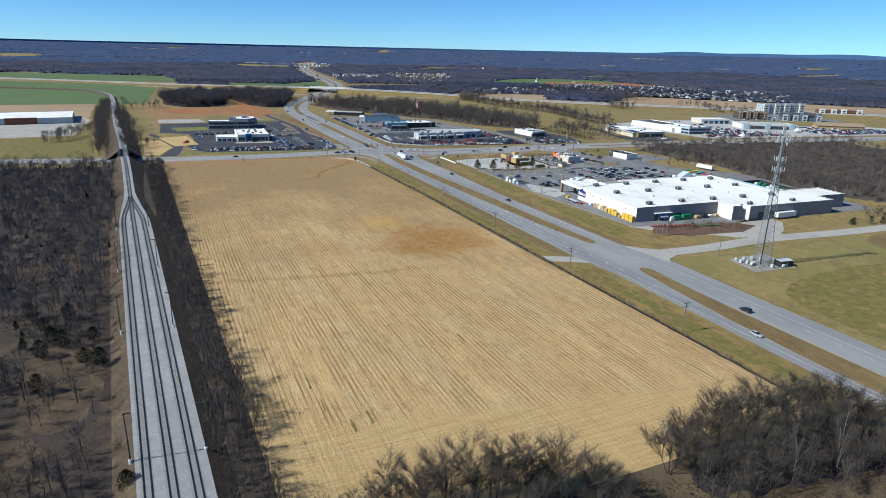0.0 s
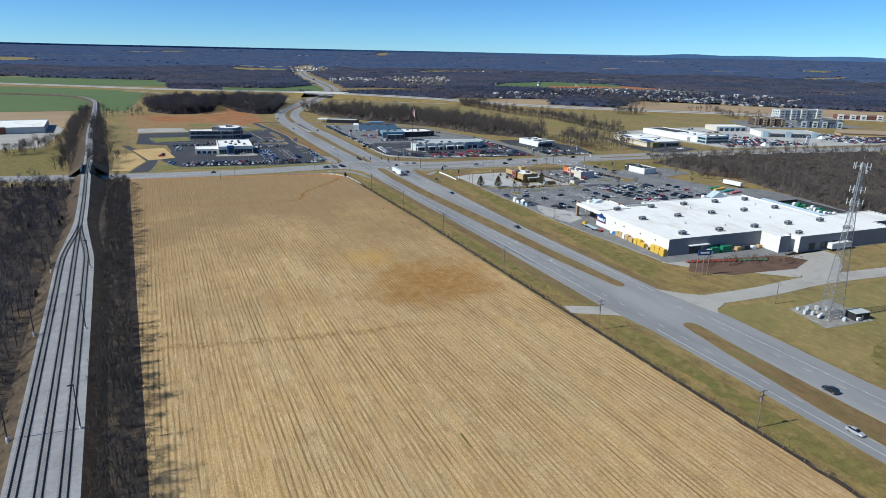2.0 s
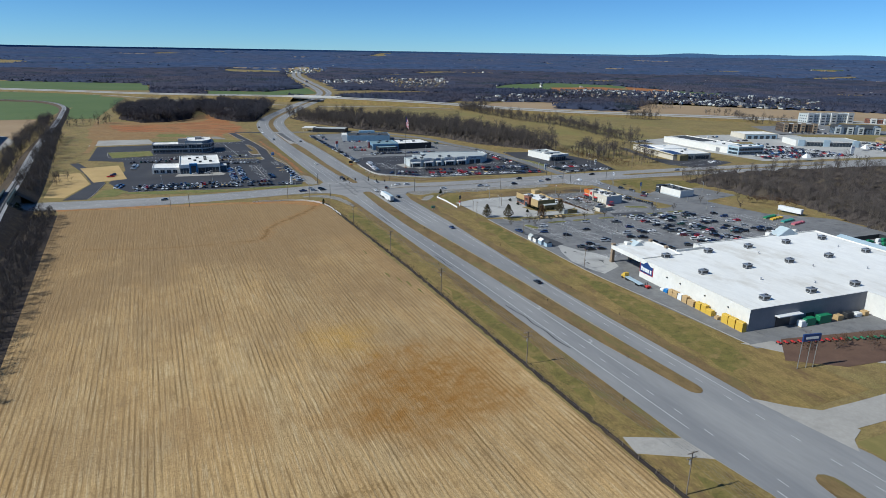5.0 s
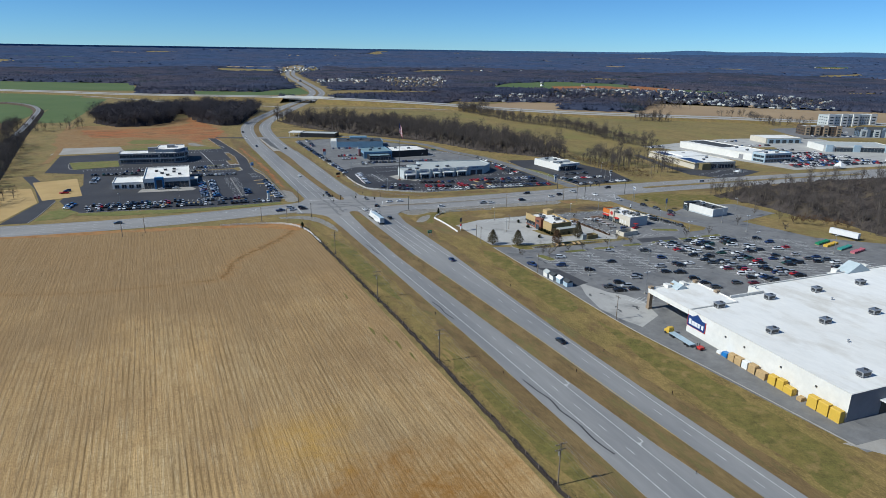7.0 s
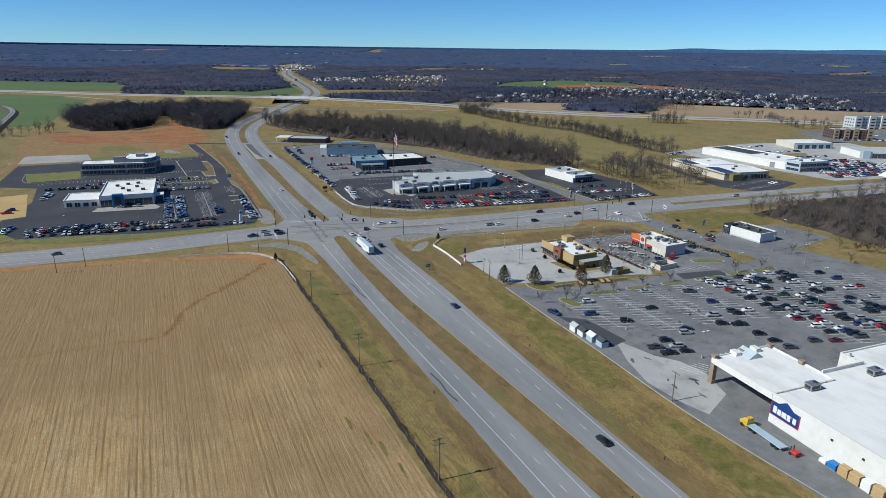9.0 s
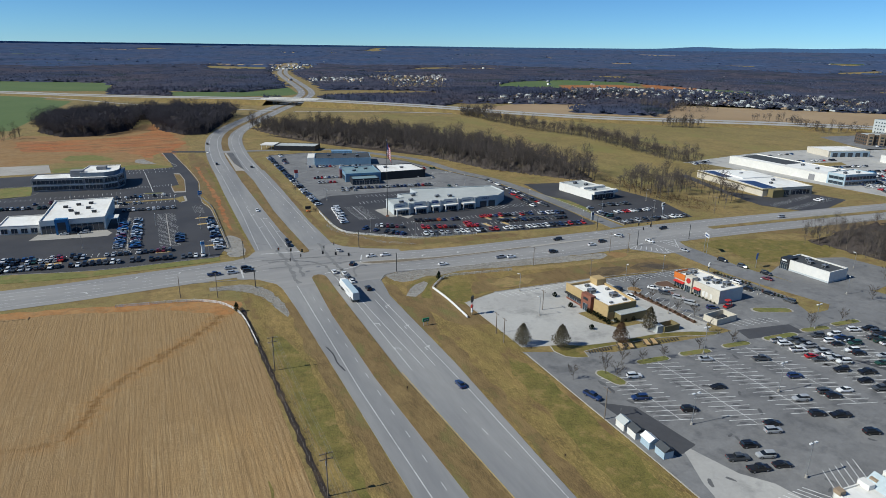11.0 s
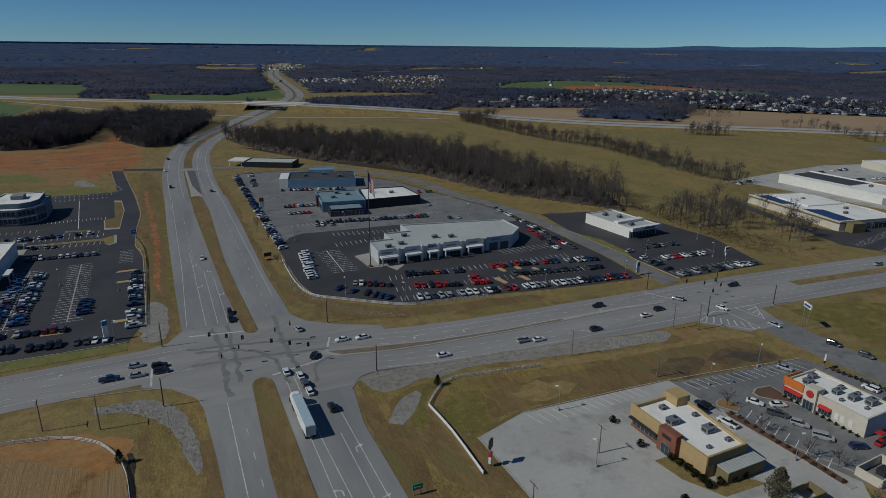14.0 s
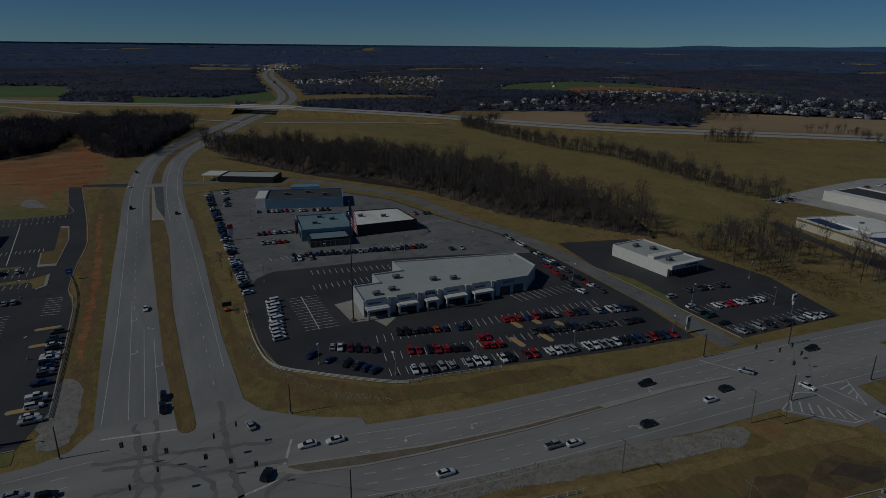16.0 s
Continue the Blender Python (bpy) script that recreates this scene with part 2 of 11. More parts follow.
M["twig_grey"] = plain("bare_twigs_grey", (0.125, 0.108, 0.10), 0.95, var=0.5, scale=0.15, spec=0.05)
M["twig_slate"] = plain("bare_twigs_slate", (0.105, 0.098, 0.108), 0.95, var=0.5, scale=0.1, spec=0.05)
M["twig_near"] = plain("fine_near_twigs", (0.105, 0.092, 0.078), 0.95, var=0.5, scale=0.3, spec=0.05)
M["brush_floor"] = surface("brush_floor", (0.125, 0.09, 0.05), (0.075, 0.056, 0.036), big=0.06, fine=0.8, stain=(0.12, 0.10, 0.042), bump=0.8, bump_dist=0.3, grain=0.8)
M["margin_soil"] = surface("orange_field_soil", (0.36, 0.165, 0.052), (0.33, 0.22, 0.10), big=0.09, fine=0.7, bump=0.5, grain=0.7, stain=(0.25, 0.16, 0.075))
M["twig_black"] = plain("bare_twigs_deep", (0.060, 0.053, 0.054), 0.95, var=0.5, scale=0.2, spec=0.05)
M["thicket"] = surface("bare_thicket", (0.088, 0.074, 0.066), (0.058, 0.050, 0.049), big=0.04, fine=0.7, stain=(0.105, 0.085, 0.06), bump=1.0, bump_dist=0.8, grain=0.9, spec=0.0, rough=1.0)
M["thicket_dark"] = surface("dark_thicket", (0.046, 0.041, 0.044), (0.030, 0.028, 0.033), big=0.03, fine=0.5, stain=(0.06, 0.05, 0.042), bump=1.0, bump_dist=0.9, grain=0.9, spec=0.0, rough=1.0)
M["damp_soil"] = surface("damp_soil", (0.12, 0.086, 0.046), (0.17, 0.12, 0.056), big=0.2, fine=0.8, bump=0.5, grain=0.7, stain=(0.08, 0.06, 0.04))
M["wet_hollow"] = surface("wet_hollow", (0.075, 0.06, 0.044), (0.105, 0.08, 0.05), big=0.15, fine=0.8, bump=0.4, grain=0.5)
M["bank_soil"] = surface("bank_soil", (0.088, 0.060, 0.036), (0.055, 0.041, 0.028), big=0.08, fine=0.8, stain=(0.115, 0.085, 0.045), bump=0.8, bump_dist=0.3, grain=0.8)
M["median_soil"] = surface("median_soil", (0.21, 0.175, 0.13), (0.16, 0.13, 0.09), big=0.2, fine=0.9, bump=0.4, grain=0.5)
M["bridge_green"] = plain("dark_green_bridge_paint", (0.035, 0.06, 0.052), 0.6, var=0.4)
M["bark_dark"] = plain("dark_bark", (0.09, 0.076, 0.068), 0.95, var=0.45, scale=1.2, spec=0.1)


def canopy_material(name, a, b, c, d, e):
    """Leafless woods far off: slate and brown stands, haze blue painted in, each crown a little different."""
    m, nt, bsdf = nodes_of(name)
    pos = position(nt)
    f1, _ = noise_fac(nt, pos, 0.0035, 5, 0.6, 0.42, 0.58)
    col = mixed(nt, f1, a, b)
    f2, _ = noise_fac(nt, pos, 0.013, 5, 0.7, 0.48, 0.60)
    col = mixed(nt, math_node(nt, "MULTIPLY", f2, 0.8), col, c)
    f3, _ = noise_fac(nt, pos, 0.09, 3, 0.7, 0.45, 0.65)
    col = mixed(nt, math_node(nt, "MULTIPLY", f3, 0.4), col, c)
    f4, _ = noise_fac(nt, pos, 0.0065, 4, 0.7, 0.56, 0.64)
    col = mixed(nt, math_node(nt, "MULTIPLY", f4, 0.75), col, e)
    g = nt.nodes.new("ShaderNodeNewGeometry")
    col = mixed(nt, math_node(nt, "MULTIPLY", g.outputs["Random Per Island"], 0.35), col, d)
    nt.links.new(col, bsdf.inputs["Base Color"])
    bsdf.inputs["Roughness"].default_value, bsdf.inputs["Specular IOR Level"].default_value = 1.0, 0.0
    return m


# blue distance haze is put into these base colours, strongest in the second
M["hazed_wood"] = canopy_material("hazed_bare_canopy", (0.042, 0.054, 0.094), (0.070, 0.064, 0.084), (0.026, 0.034, 0.058), (0.080, 0.080, 0.098), (0.022, 0.036, 0.040))
M["hazed_hill_wood"] = canopy_material("hazed_hill_canopy", (0.050, 0.078, 0.150), (0.068, 0.080, 0.128), (0.036, 0.058, 0.115), (0.070, 0.094, 0.148), (0.034, 0.062, 0.100))
M["cedar"] = plain("cedar_needles", (0.022, 0.036, 0.018), 0.9, var=0.5, spec=0.1)
M["cedar_near"] = plain("near_cedar_needles", (0.013, 0.020, 0.011), 0.9, var=0.5, spec=0.05)
M["lot_pale"] = surface("pale_worn_lot", (0.451, 0.439, 0.409), (0.378, 0.366, 0.342), big=0.04, fine=0.8, bump=0.15, stain=(0.27, 0.265, 0.25))
M["field_soil"] = surface("field_edge_soil", (0.27, 0.155, 0.06), (0.29, 0.195, 0.09), big=0.05, fine=0.6, bump=0.4, grain=0.5)
M["feathery"] = plain("feathery_foliage", (0.135, 0.115, 0.072), 0.95, var=0.5, spec=0.05)
M["shrub"] = plain("brown_shrub", (0.14, 0.085, 0.05), 0.95, var=0.5, spec=0.05)
M["flag_red"] = plain("flag_red_cloth", (0.50, 0.035, 0.045), 0.8)
M["flag_white"] = plain("flag_white_cloth", (0.74, 0.73, 0.72), 0.8)
M["flag_blue"] = plain("flag_blue_cloth", (0.015, 0.03, 0.13), 0.8)
CAR_COLOURS = {
    "black": (0.012, 0.012, 0.014), "white": (0.72, 0.72, 0.71), "silver": (0.40, 0.41, 0.42), "dark grey": (0.075, 0.08, 0.085),
    "red": (0.40, 0.012, 0.012), "dark blue": (0.015, 0.035, 0.11), "bright blue": (0.02, 0.12, 0.35), "maroon": (0.13, 0.014, 0.02), "orange": (0.55, 0.10, 0.015), "green": (0.02, 0.06, 0.04)}
for key, rgb in CAR_COLOURS.items():
    M["car " + key] = plain("car_paint_" + key.replace(" ", "_"), rgb, 0.28, 0.15 if key in ("silver", "dark grey") else 0.0, var=0.05, coat=0.6)


def field_material():
    """Harvested grain stubble: tan straw in drilled rows, a bare rusty hollow, worn headland."""
    m, nt, bsdf = nodes_of("grain_stubble")
    pos = position(nt)
    sep = nt.nodes.new("ShaderNodeSeparateXYZ")
    nt.links.new(pos, sep.inputs[0])
    f_big, _ = noise_fac(nt, pos, 0.012, 5, 0.6, 0.38, 0.62)
    col = mixed(nt, f_big, (0.565, 0.375, 0.165), (0.475, 0.315, 0.145))
    f_mid, _ = noise_fac(nt, position(nt, (1, 0.25, 1)), 0.07, 5, 0.65, 0.45, 0.7)
    col = mixed(nt, math_node(nt, "MULTIPLY", f_mid, 0.7), col, (0.49, 0.37, 0.20))
    # combine swaths, a few metres wide, and single drill rows
    f_sw, raw_sw = noise_fac(nt, position(nt, (0.42, 0.006, 1), 0.012), 1.0, 4, 0.7, 0.40, 0.62)
    col = mixed(nt, math_node(nt, "MULTIPLY", f_sw, 0.35), col, (0.30, 0.195, 0.09))
    wv = nt.nodes.new("ShaderNodeTexWave")
    wv.wave_type, wv.bands_direction = "BANDS", "X"
    wv.inputs["Scale"].default_value, wv.inputs["Distortion"].default_value = 0.21, 2.2
    wv.inputs["Detail"].default_value, wv.inputs["Detail Scale"].default_value, wv.inputs["Detail Roughness"].default_value = 3.0, 0.6, 0.65
    nt.links.new(position(nt, (1, 0.09, 1), 0.012), wv.inputs["Vector"])
    f_ex, _ = noise_fac(nt, position(nt, (0.2, 0.02, 1)), 1.0, 4, 0.65, 0.38, 0.62)
    line = math_node(nt, "MULTIPLY", math_node(nt, "POWER", wv.outputs["Fac"], 2.0), math_node(nt, "ADD", math_node(nt, "MULTIPLY", f_ex, 0.6), 0.12))
    col = mixed(nt, math_node(nt, "MULTIPLY", line, 1.25, True), col, (0.17, 0.105, 0.045))
    f_rw, raw_rw = noise_fac(nt, position(nt, (1.6, 0.07, 1), 0.012), 1.0, 4, 0.75, 0.5, 0.68)
    col = mixed(nt, math_node(nt, "MULTIPLY", f_rw, 0.6), col, (0.66, 0.53, 0.32))
    f_cl, _ = noise_fac(nt, position(nt, (1, 0.4, 1)), 0.30, 5, 0.75, 0.52, 0.70)
    col = mixed(nt, math_node(nt, "MULTIPLY", f_cl, 0.8), col, (0.27, 0.175, 0.08))
    f_ru, _ = noise_fac(nt, position(nt, (1, 0.5, 1)), 0.022, 5, 0.7, 0.54, 0.70)
    col = mixed(nt, math_node(nt, "MULTIPLY", f_ru, 0.55), col, (0.36, 0.215, 0.09))
    f_gr, raw = noise_fac(nt, pos, 1.3, 5, 0.8, 0.45, 0.68)
    col = mixed(nt, math_node(nt, "MULTIPLY", f_gr, 0.65), col, (0.21, 0.14, 0.065))
    # the northern half turns browner, with a noise-broken edge
    f_w, _ = noise_fac(nt, pos, 0.02, 5, 0.6, 0.3, 0.7)
    browned = math_node(nt, "ADD", math_node(nt, "DIVIDE", math_node(nt, "SUBTRACT", sep.outputs[1], 255.0), 190.0), math_node(nt, "SUBTRACT", f_w, 0.5), True)
    col = mixed(nt, math_node(nt, "MULTIPLY", browned, 0.74), col, (0.225, 0.148, 0.076))
    # the bare rusty hollow
    dx = math_node(nt, "DIVIDE", math_node(nt, "SUBTRACT", sep.outputs[0], 125.0), 31.0)
    dy = math_node(nt, "DIVIDE", math_node(nt, "SUBTRACT", sep.outputs[1], 279.0), 30.0)
    d = math_node(nt, "SQRT", math_node(nt, "ADD", math_node(nt, "MULTIPLY", dx, dx), math_node(nt, "MULTIPLY", dy, dy)))
    f_n, _ = noise_fac(nt, pos, 0.05, 6, 0.7, 0.3, 0.7)
    d = math_node(nt, "ADD", d, math_node(nt, "MULTIPLY", math_node(nt, "SUBTRACT", f_n, 0.5), 0.9))
    spot = math_node(nt, "SUBTRACT", 1.15, d, True)
    f_sp, _ = noise_fac(nt, pos, 0.22, 5, 0.75, 0.40, 0.60)
    col = mixed(nt, math_node(nt, "MULTIPLY", math_node(nt, "MULTIPLY", spot, 1.5, True), math_node(nt, "ADD", math_node(nt, "MULTIPLY", f_sp, 0.5), 0.5)), col, (0.27, 0.135, 0.036))
    ex = math_node(nt, "DIVIDE", math_node(nt, "SUBTRACT", sep.outputs[0], 110.0), 15.0)
    ey = math_node(nt, "DIVIDE", math_node(nt, "SUBTRACT", sep.outputs[1], 320.0), 16.0)
    e = math_node(nt, "SQRT", math_node(nt, "ADD", math_node(nt, "MULTIPLY", ex, ex), math_node(nt, "MULTIPLY", ey, ey)))
    e = math_node(nt, "SUBTRACT", 1.2, math_node(nt, "ADD", e, math_node(nt, "MULTIPLY", math_node(nt, "SUBTRACT", f_n, 0.5), 0.9)), True)
    col = mixed(nt, math_node(nt, "MULTIPLY", e, math_node(nt, "ADD", math_node(nt, "MULTIPLY", f_sp, 0.4), 0.2)), col, (0.43, 0.25, 0.055))
    # the headland at the south end, worked crosswise
    edge = math_node(nt, "SUBTRACT", math_node(nt, "SUBTRACT", 145.5, math_node(nt, "MULTIPLY", sep.outputs[0], 0.18)), sep.outputs[1])
    f_h, _ = noise_fac(nt, pos, 0.12, 5, 0.7, 0.3, 0.7)
    head = math_node(nt, "ADD", math_node(nt, "DIVIDE", edge, 5.0), math_node(nt, "SUBTRACT", f_h, 0.7), True)
    f_hr, _ = noise_fac(nt, position(nt, (0.05, 1.1, 1), 0.18), 1.0, 4, 0.7, 0.42, 0.6)
    over = mixed(nt, math_node(nt, "MULTIPLY", f_hr, 0.6), (0.50, 0.355, 0.165), (0.30, 0.19, 0.08))
    over = mixed(nt, math_node(nt, "MULTIPLY", f_gr, 0.6), over, (0.25, 0.165, 0.075))
    col = mixed(nt, math_node(nt, "MULTIPLY", head, 0.7), col, over)
    # the washed-out gully in the north corner
    gully = [(152, 524), (143, 508.4), (131.5, 495.5), (117.4, 481.4), (109.8, 470), (107.7, 460.8), (102.9, 451.5), (92, 452), (69.6, 452.8), (50, 455.6), (21, 465)]
    f_g, raw_g = noise_fac(nt, pos, 0.16, 5, 0.75, 0.0, 1.0)
    away = None
    for (ax, ay), (bx, by) in zip(gully, gully[1:]):
        ux, uy = bx - ax, by - ay
        px, py = math_node(nt, "SUBTRACT", sep.outputs[0], float(ax)), math_node(nt, "SUBTRACT", sep.outputs[1], float(ay))
        u = math_node(nt, "DIVIDE", math_node(nt, "ADD", math_node(nt, "MULTIPLY", px, float(ux)), math_node(nt, "MULTIPLY", py, float(uy))), float(ux * ux + uy * uy), True)
        qx, qy = math_node(nt, "SUBTRACT", px, math_node(nt, "MULTIPLY", u, float(ux))), math_node(nt, "SUBTRACT", py, math_node(nt, "MULTIPLY", u, float(uy)))
        dist = math_node(nt, "SQRT", math_node(nt, "ADD", math_node(nt, "MULTIPLY", qx, qx), math_node(nt, "MULTIPLY", qy, qy)))
        away = dist if away is None else math_node(nt, "MINIMUM", away, dist)
    away = math_node(nt, "ADD", away, math_node(nt, "MULTIPLY", math_node(nt, "SUBTRACT", raw_g, 0.5), 11.0))
    broad = math_node(nt, "SUBTRACT", 1.0, math_node(nt, "DIVIDE", math_node(nt, "ABSOLUTE", away), 5.5), True)
    slim = math_node(nt, "MULTIPLY", math_node(nt, "SUBTRACT", 1.0, math_node(nt, "DIVIDE", math_node(nt, "ABSOLUTE", away), 1.6), True), 1.6, True)
    f_gb, _ = noise_fac(nt, pos, 0.35, 5, 0.8, 0.40, 0.62)
    narrow = math_node(nt, "ADD", math_node(nt, "DIVIDE", math_node(nt, "SUBTRACT", sep.outputs[0], 88.0), 24.0, True), 0.25, True)
    col = mixed(nt, math_node(nt, "MULTIPLY", broad, math_node(nt, "MULTIPLY", narrow, f_gb)), col, (0.31, 0.165, 0.06))
    col = mixed(nt, math_node(nt, "MULTIPLY", slim, math_node(nt, "MULTIPLY", narrow, math_node(nt, "ADD", math_node(nt, "MULTIPLY", f_gb, 0.5), 0.3))), col, (0.14, 0.08, 0.032))
    # a washed-out line of clods across the middle
    bow = math_node(nt, "ADD", math_node(nt, "SUBTRACT", 260.0, math_node(nt, "MULTIPLY", sep.outputs[0], 0.30)), math_node(nt, "MULTIPLY", math_node(nt, "MULTIPLY", sep.outputs[0], sep.outputs[0]), 0.0011))
    f_wb, raw_wb = noise_fac(nt, pos, 0.11, 4, 0.7, 0.0, 1.0)
    off = math_node(nt, "ADD", math_node(nt, "SUBTRACT", sep.outputs[1], bow), math_node(nt, "MULTIPLY", math_node(nt, "SUBTRACT", raw_wb, 0.5), 9.0))
    off = math_node(nt, "SUBTRACT", 1.0, math_node(nt, "DIVIDE", math_node(nt, "ABSOLUTE", off), 3.0), True)
    off = math_node(nt, "MULTIPLY", off, 1.5, True)
    f_br, _ = noise_fac(nt, pos, 0.6, 5, 0.8, 0.44, 0.56)
    ends = math_node(nt, "DIVIDE", math_node(nt, "SUBTRACT", 118.0, sep.outputs[0]), 30.0, True)
    col = mixed(nt, math_node(nt, "MULTIPLY", math_node(nt, "MULTIPLY", off, f_br), math_node(nt, "MULTIPLY", ends, 0.62)), col, (0.18, 0.105, 0.038))
    nt.links.new(col, bsdf.inputs["Base Color"])
    bsdf.inputs["Roughness"].default_value = 0.95
    bsdf.inputs["Specular IOR Level"].default_value = 0.1
    b = nt.nodes.new("ShaderNodeBump")
    b.inputs["Strength"].default_value, b.inputs["Distance"].default_value = 0.6, 0.3
    nt.links.new(math_node(nt, "ADD", raw, math_node(nt, "ADD", raw_rw, raw_sw)), b.inputs["Height"])
    nt.links.new(b.outputs["Normal"], bsdf.inputs["Normal"])
    return m


M["stubble"] = field_material()

# ---- mesh helpers ----
class Build:
    """Collects vertices and faces of one mesh."""

    def __init__(self):
        self.v, self.f, self.m = [], [], []

    def add(self, verts, faces, slot=0):
        n = len(self.v)
        self.v.extend(verts)
        self.f.extend([tuple(i + n for i in f) for f in faces])
        self.m.extend([slot] * len(faces))
        return self

    def box(self, x0, x1, y0, y1, z0, z1, slot=0):
        return self.prism([(x0, y0), (x1, y0), (x1, y1), (x0, y1)], z0, z1, slot)

    def prism(self, pts, z0, z1, slot=0):
        n = len(pts)
        v = [(x, y, z0) for x, y in pts] + [(x, y, z1) for x, y in pts]
        f = [tuple(range(n - 1, -1, -1)), tuple(range(n, 2 * n))] + [(i, (i + 1) % n, n + (i + 1) % n, n + i) for i in range(n)]
        return self.add(v, f, slot)

    def ring(self, pts, inner, z0, z1, slot=0):
        """A wall of real thickness round a plan: outer and inner outlines."""
        n = len(pts)
        v = [(x, y, z) for z in (z0, z1) for x, y in pts] + [(x, y, z) for z in (z0, z1) for x, y in inner]
        f = []
        for i in range(n):
            j = (i + 1) % n
            f += [(i, j, n + j, n + i), (2 * n + j, 2 * n + i, 3 * n + i, 3 * n + j), (n + i, n + j, 3 * n + j, 3 * n + i), (j, i, 2 * n + i, 2 * n + j)]
        return self.add(v, f, slot)

    def tube(self, p, q, r0, r1=None, n=6, slot=0):
        r1 = r0 if r1 is None else r1
        p, q = Vector(p), Vector(q)
        d = (q - p).normalized()
        a = d.orthogonal().normalized()
        b = d.cross(a)
        v = []
        for c, r in ((p, r0), (q, r1)):
            for i in range(n):
                t = 2 * math.pi * i / n
                v.append(tuple(c + (a * math.cos(t) + b * math.sin(t)) * r))
        f = [(i, (i + 1) % n, n + (i + 1) % n, n + i) for i in range(n)] + [tuple(range(n - 1, -1, -1)), tuple(range(n, 2 * n))]
        return self.add(v, f, slot)

    def loft(self, stations, slot=0):
        """Cross-sections along x: (x, z0, z1, half width below, at the middle, above)."""
        v, f = [], []
        for x, z0, z1, w0, w1, w2 in stations:
            zm = z0 + (z1 - z0) * 0.6
            v += [(x, -w0, z0), (x, -w1, zm), (x, -w2, z1), (x, w2, z1), (x, w1, zm), (x, w0, z0)]
        for s in range(len(stations) - 1):
            a, b = 6 * s, 6 * s + 6
            f += [(a + i, b + i, b + (i + 1) % 6, a + (i + 1) % 6) for i in range(6)]
        k = 6 * (len(stations) - 1)
        f += [tuple(range(6)), tuple(range(k + 5, k - 1, -1))]
        return self.add(v, f, slot)

    def mesh(self, name, *mats):
        me = bpy.data.meshes.new(name)
        me.from_pydata(self.v, [], self.f)
        for m in mats:
            me.materials.append(M[m] if isinstance(m, str) else m)
        if any(self.m):
            me.polygons.foreach_set("material_index", self.m)
        me.update()
        return me


def part(name, built, mat, parent, label=""):
    """One mesh object under a thing or a part."""
    me = built.mesh(name, *([mat] if isinstance(mat, str) else mat)) if isinstance(built, Build) else built
    ob = new(name, me)
    ob.parent = parent
    return tagged(ob, label)


def thing(name, label, category, m=None, group="", kind=""):
    ob = new(name)
    ob.empty_display_size = 0.5
    if m is not None:
        ob.matrix_basis = m
    return tagged(ob, label, category, group, kind)


def structure(name, built, mats, label, category):
    ob = new(name, built.mesh(name, *([mats] if isinstance(mats, str) else mats)))
    return tagged(ob, label, category, kind="structure")


def soup(name, verts, tris, mats, slots=None):
    """A mesh object from numpy arrays of vertices and triangles."""
    me = bpy.data.meshes.new(name)
    verts, tris = np.asarray(verts, np.float32), np.asarray(tris, np.int32)
    me.vertices.add(len(verts))
    me.vertices.foreach_set("co", verts.ravel())
    me.loops.add(tris.size)
    me.loops.foreach_set("vertex_index", tris.ravel())
    me.polygons.add(len(tris))
    me.polygons.foreach_set("loop_start", np.arange(0, tris.size, 3, dtype=np.int32))
    for mt in mats:
        me.materials.append(M[mt])
    if slots is not None:
        me.polygons.foreach_set("material_index", np.asarray(slots, np.int32))
    me.update(calc_edges=True)
    return me


CENTRE = (150.0, 350.0)


def land(x, y):
    """Height of the land: level near by, rising gently to the rim of the basin far off."""
    d = math.hypot(x - CENTRE[0], y - CENTRE[1])
    if d < 1500:
        return 0.0
    k = (d - 1500) / 3200
    roll = noise.noise(Vector((x * 0.0011, y * 0.0011, 3.0))) * 7 * min(1, k * 3)
    return 88 * k * k + roll * (1 - 0.8 * min(k, 1))


def patch(name, corners, z, mat, label, category, n=1, parent=None):
    """A sheet between four corners, laid on the land."""
    b = Build()
    (ax, ay), (bx, by), (cx, cy), (dx, dy) = corners
    v = []
    for j in range(n + 1):
        for i in range(n + 1):
            s, t = i / n, j / n
            x = (ax * (1 - s) + bx * s) * (1 - t) + (dx * (1 - s) + cx * s) * t
            y = (ay * (1 - s) + by * s) * (1 - t) + (dy * (1 - s) + cy * s) * t
            v.append((x, y, land(x, y) + z))
    f = [(j * (n + 1) + i, j * (n + 1) + i + 1, (j + 1) * (n + 1) + i + 1, (j + 1) * (n + 1) + i) for j in range(n) for i in range(n)]
    b.add(v, f)
    return structure(name, b, mat, label, category)


def plate(name, pts, z, mat, label, category, thick=0.3):
    """A level slab with the plan pts, its top at z."""
    b = Build().prism(pts, z - thick, z)
    return structure(name, b, mat, label, category)


def smooth(pts, step=12.0):
    """Points along a smooth line through pts."""
    out = []
    for i in range(len(pts) - 1):
        p0, p1, p2, p3 = (np.array(pts[max(0, min(len(pts) - 1, k))], float) for k in (i - 1, i, i + 1, i + 2))
        n = max(1, int(np.linalg.norm(p2 - p1) / step))
        for k in range(n):
            t = k / n
            out.append(0.5 * (2 * p1 + (p2 - p0) * t + (2 * p0 - 5 * p1 + 4 * p2 - p3) * t * t + (3 * p1 - p0 - 3 * p2 + p3) * t ** 3))
    out.append(np.array(pts[-1], float))
    return out


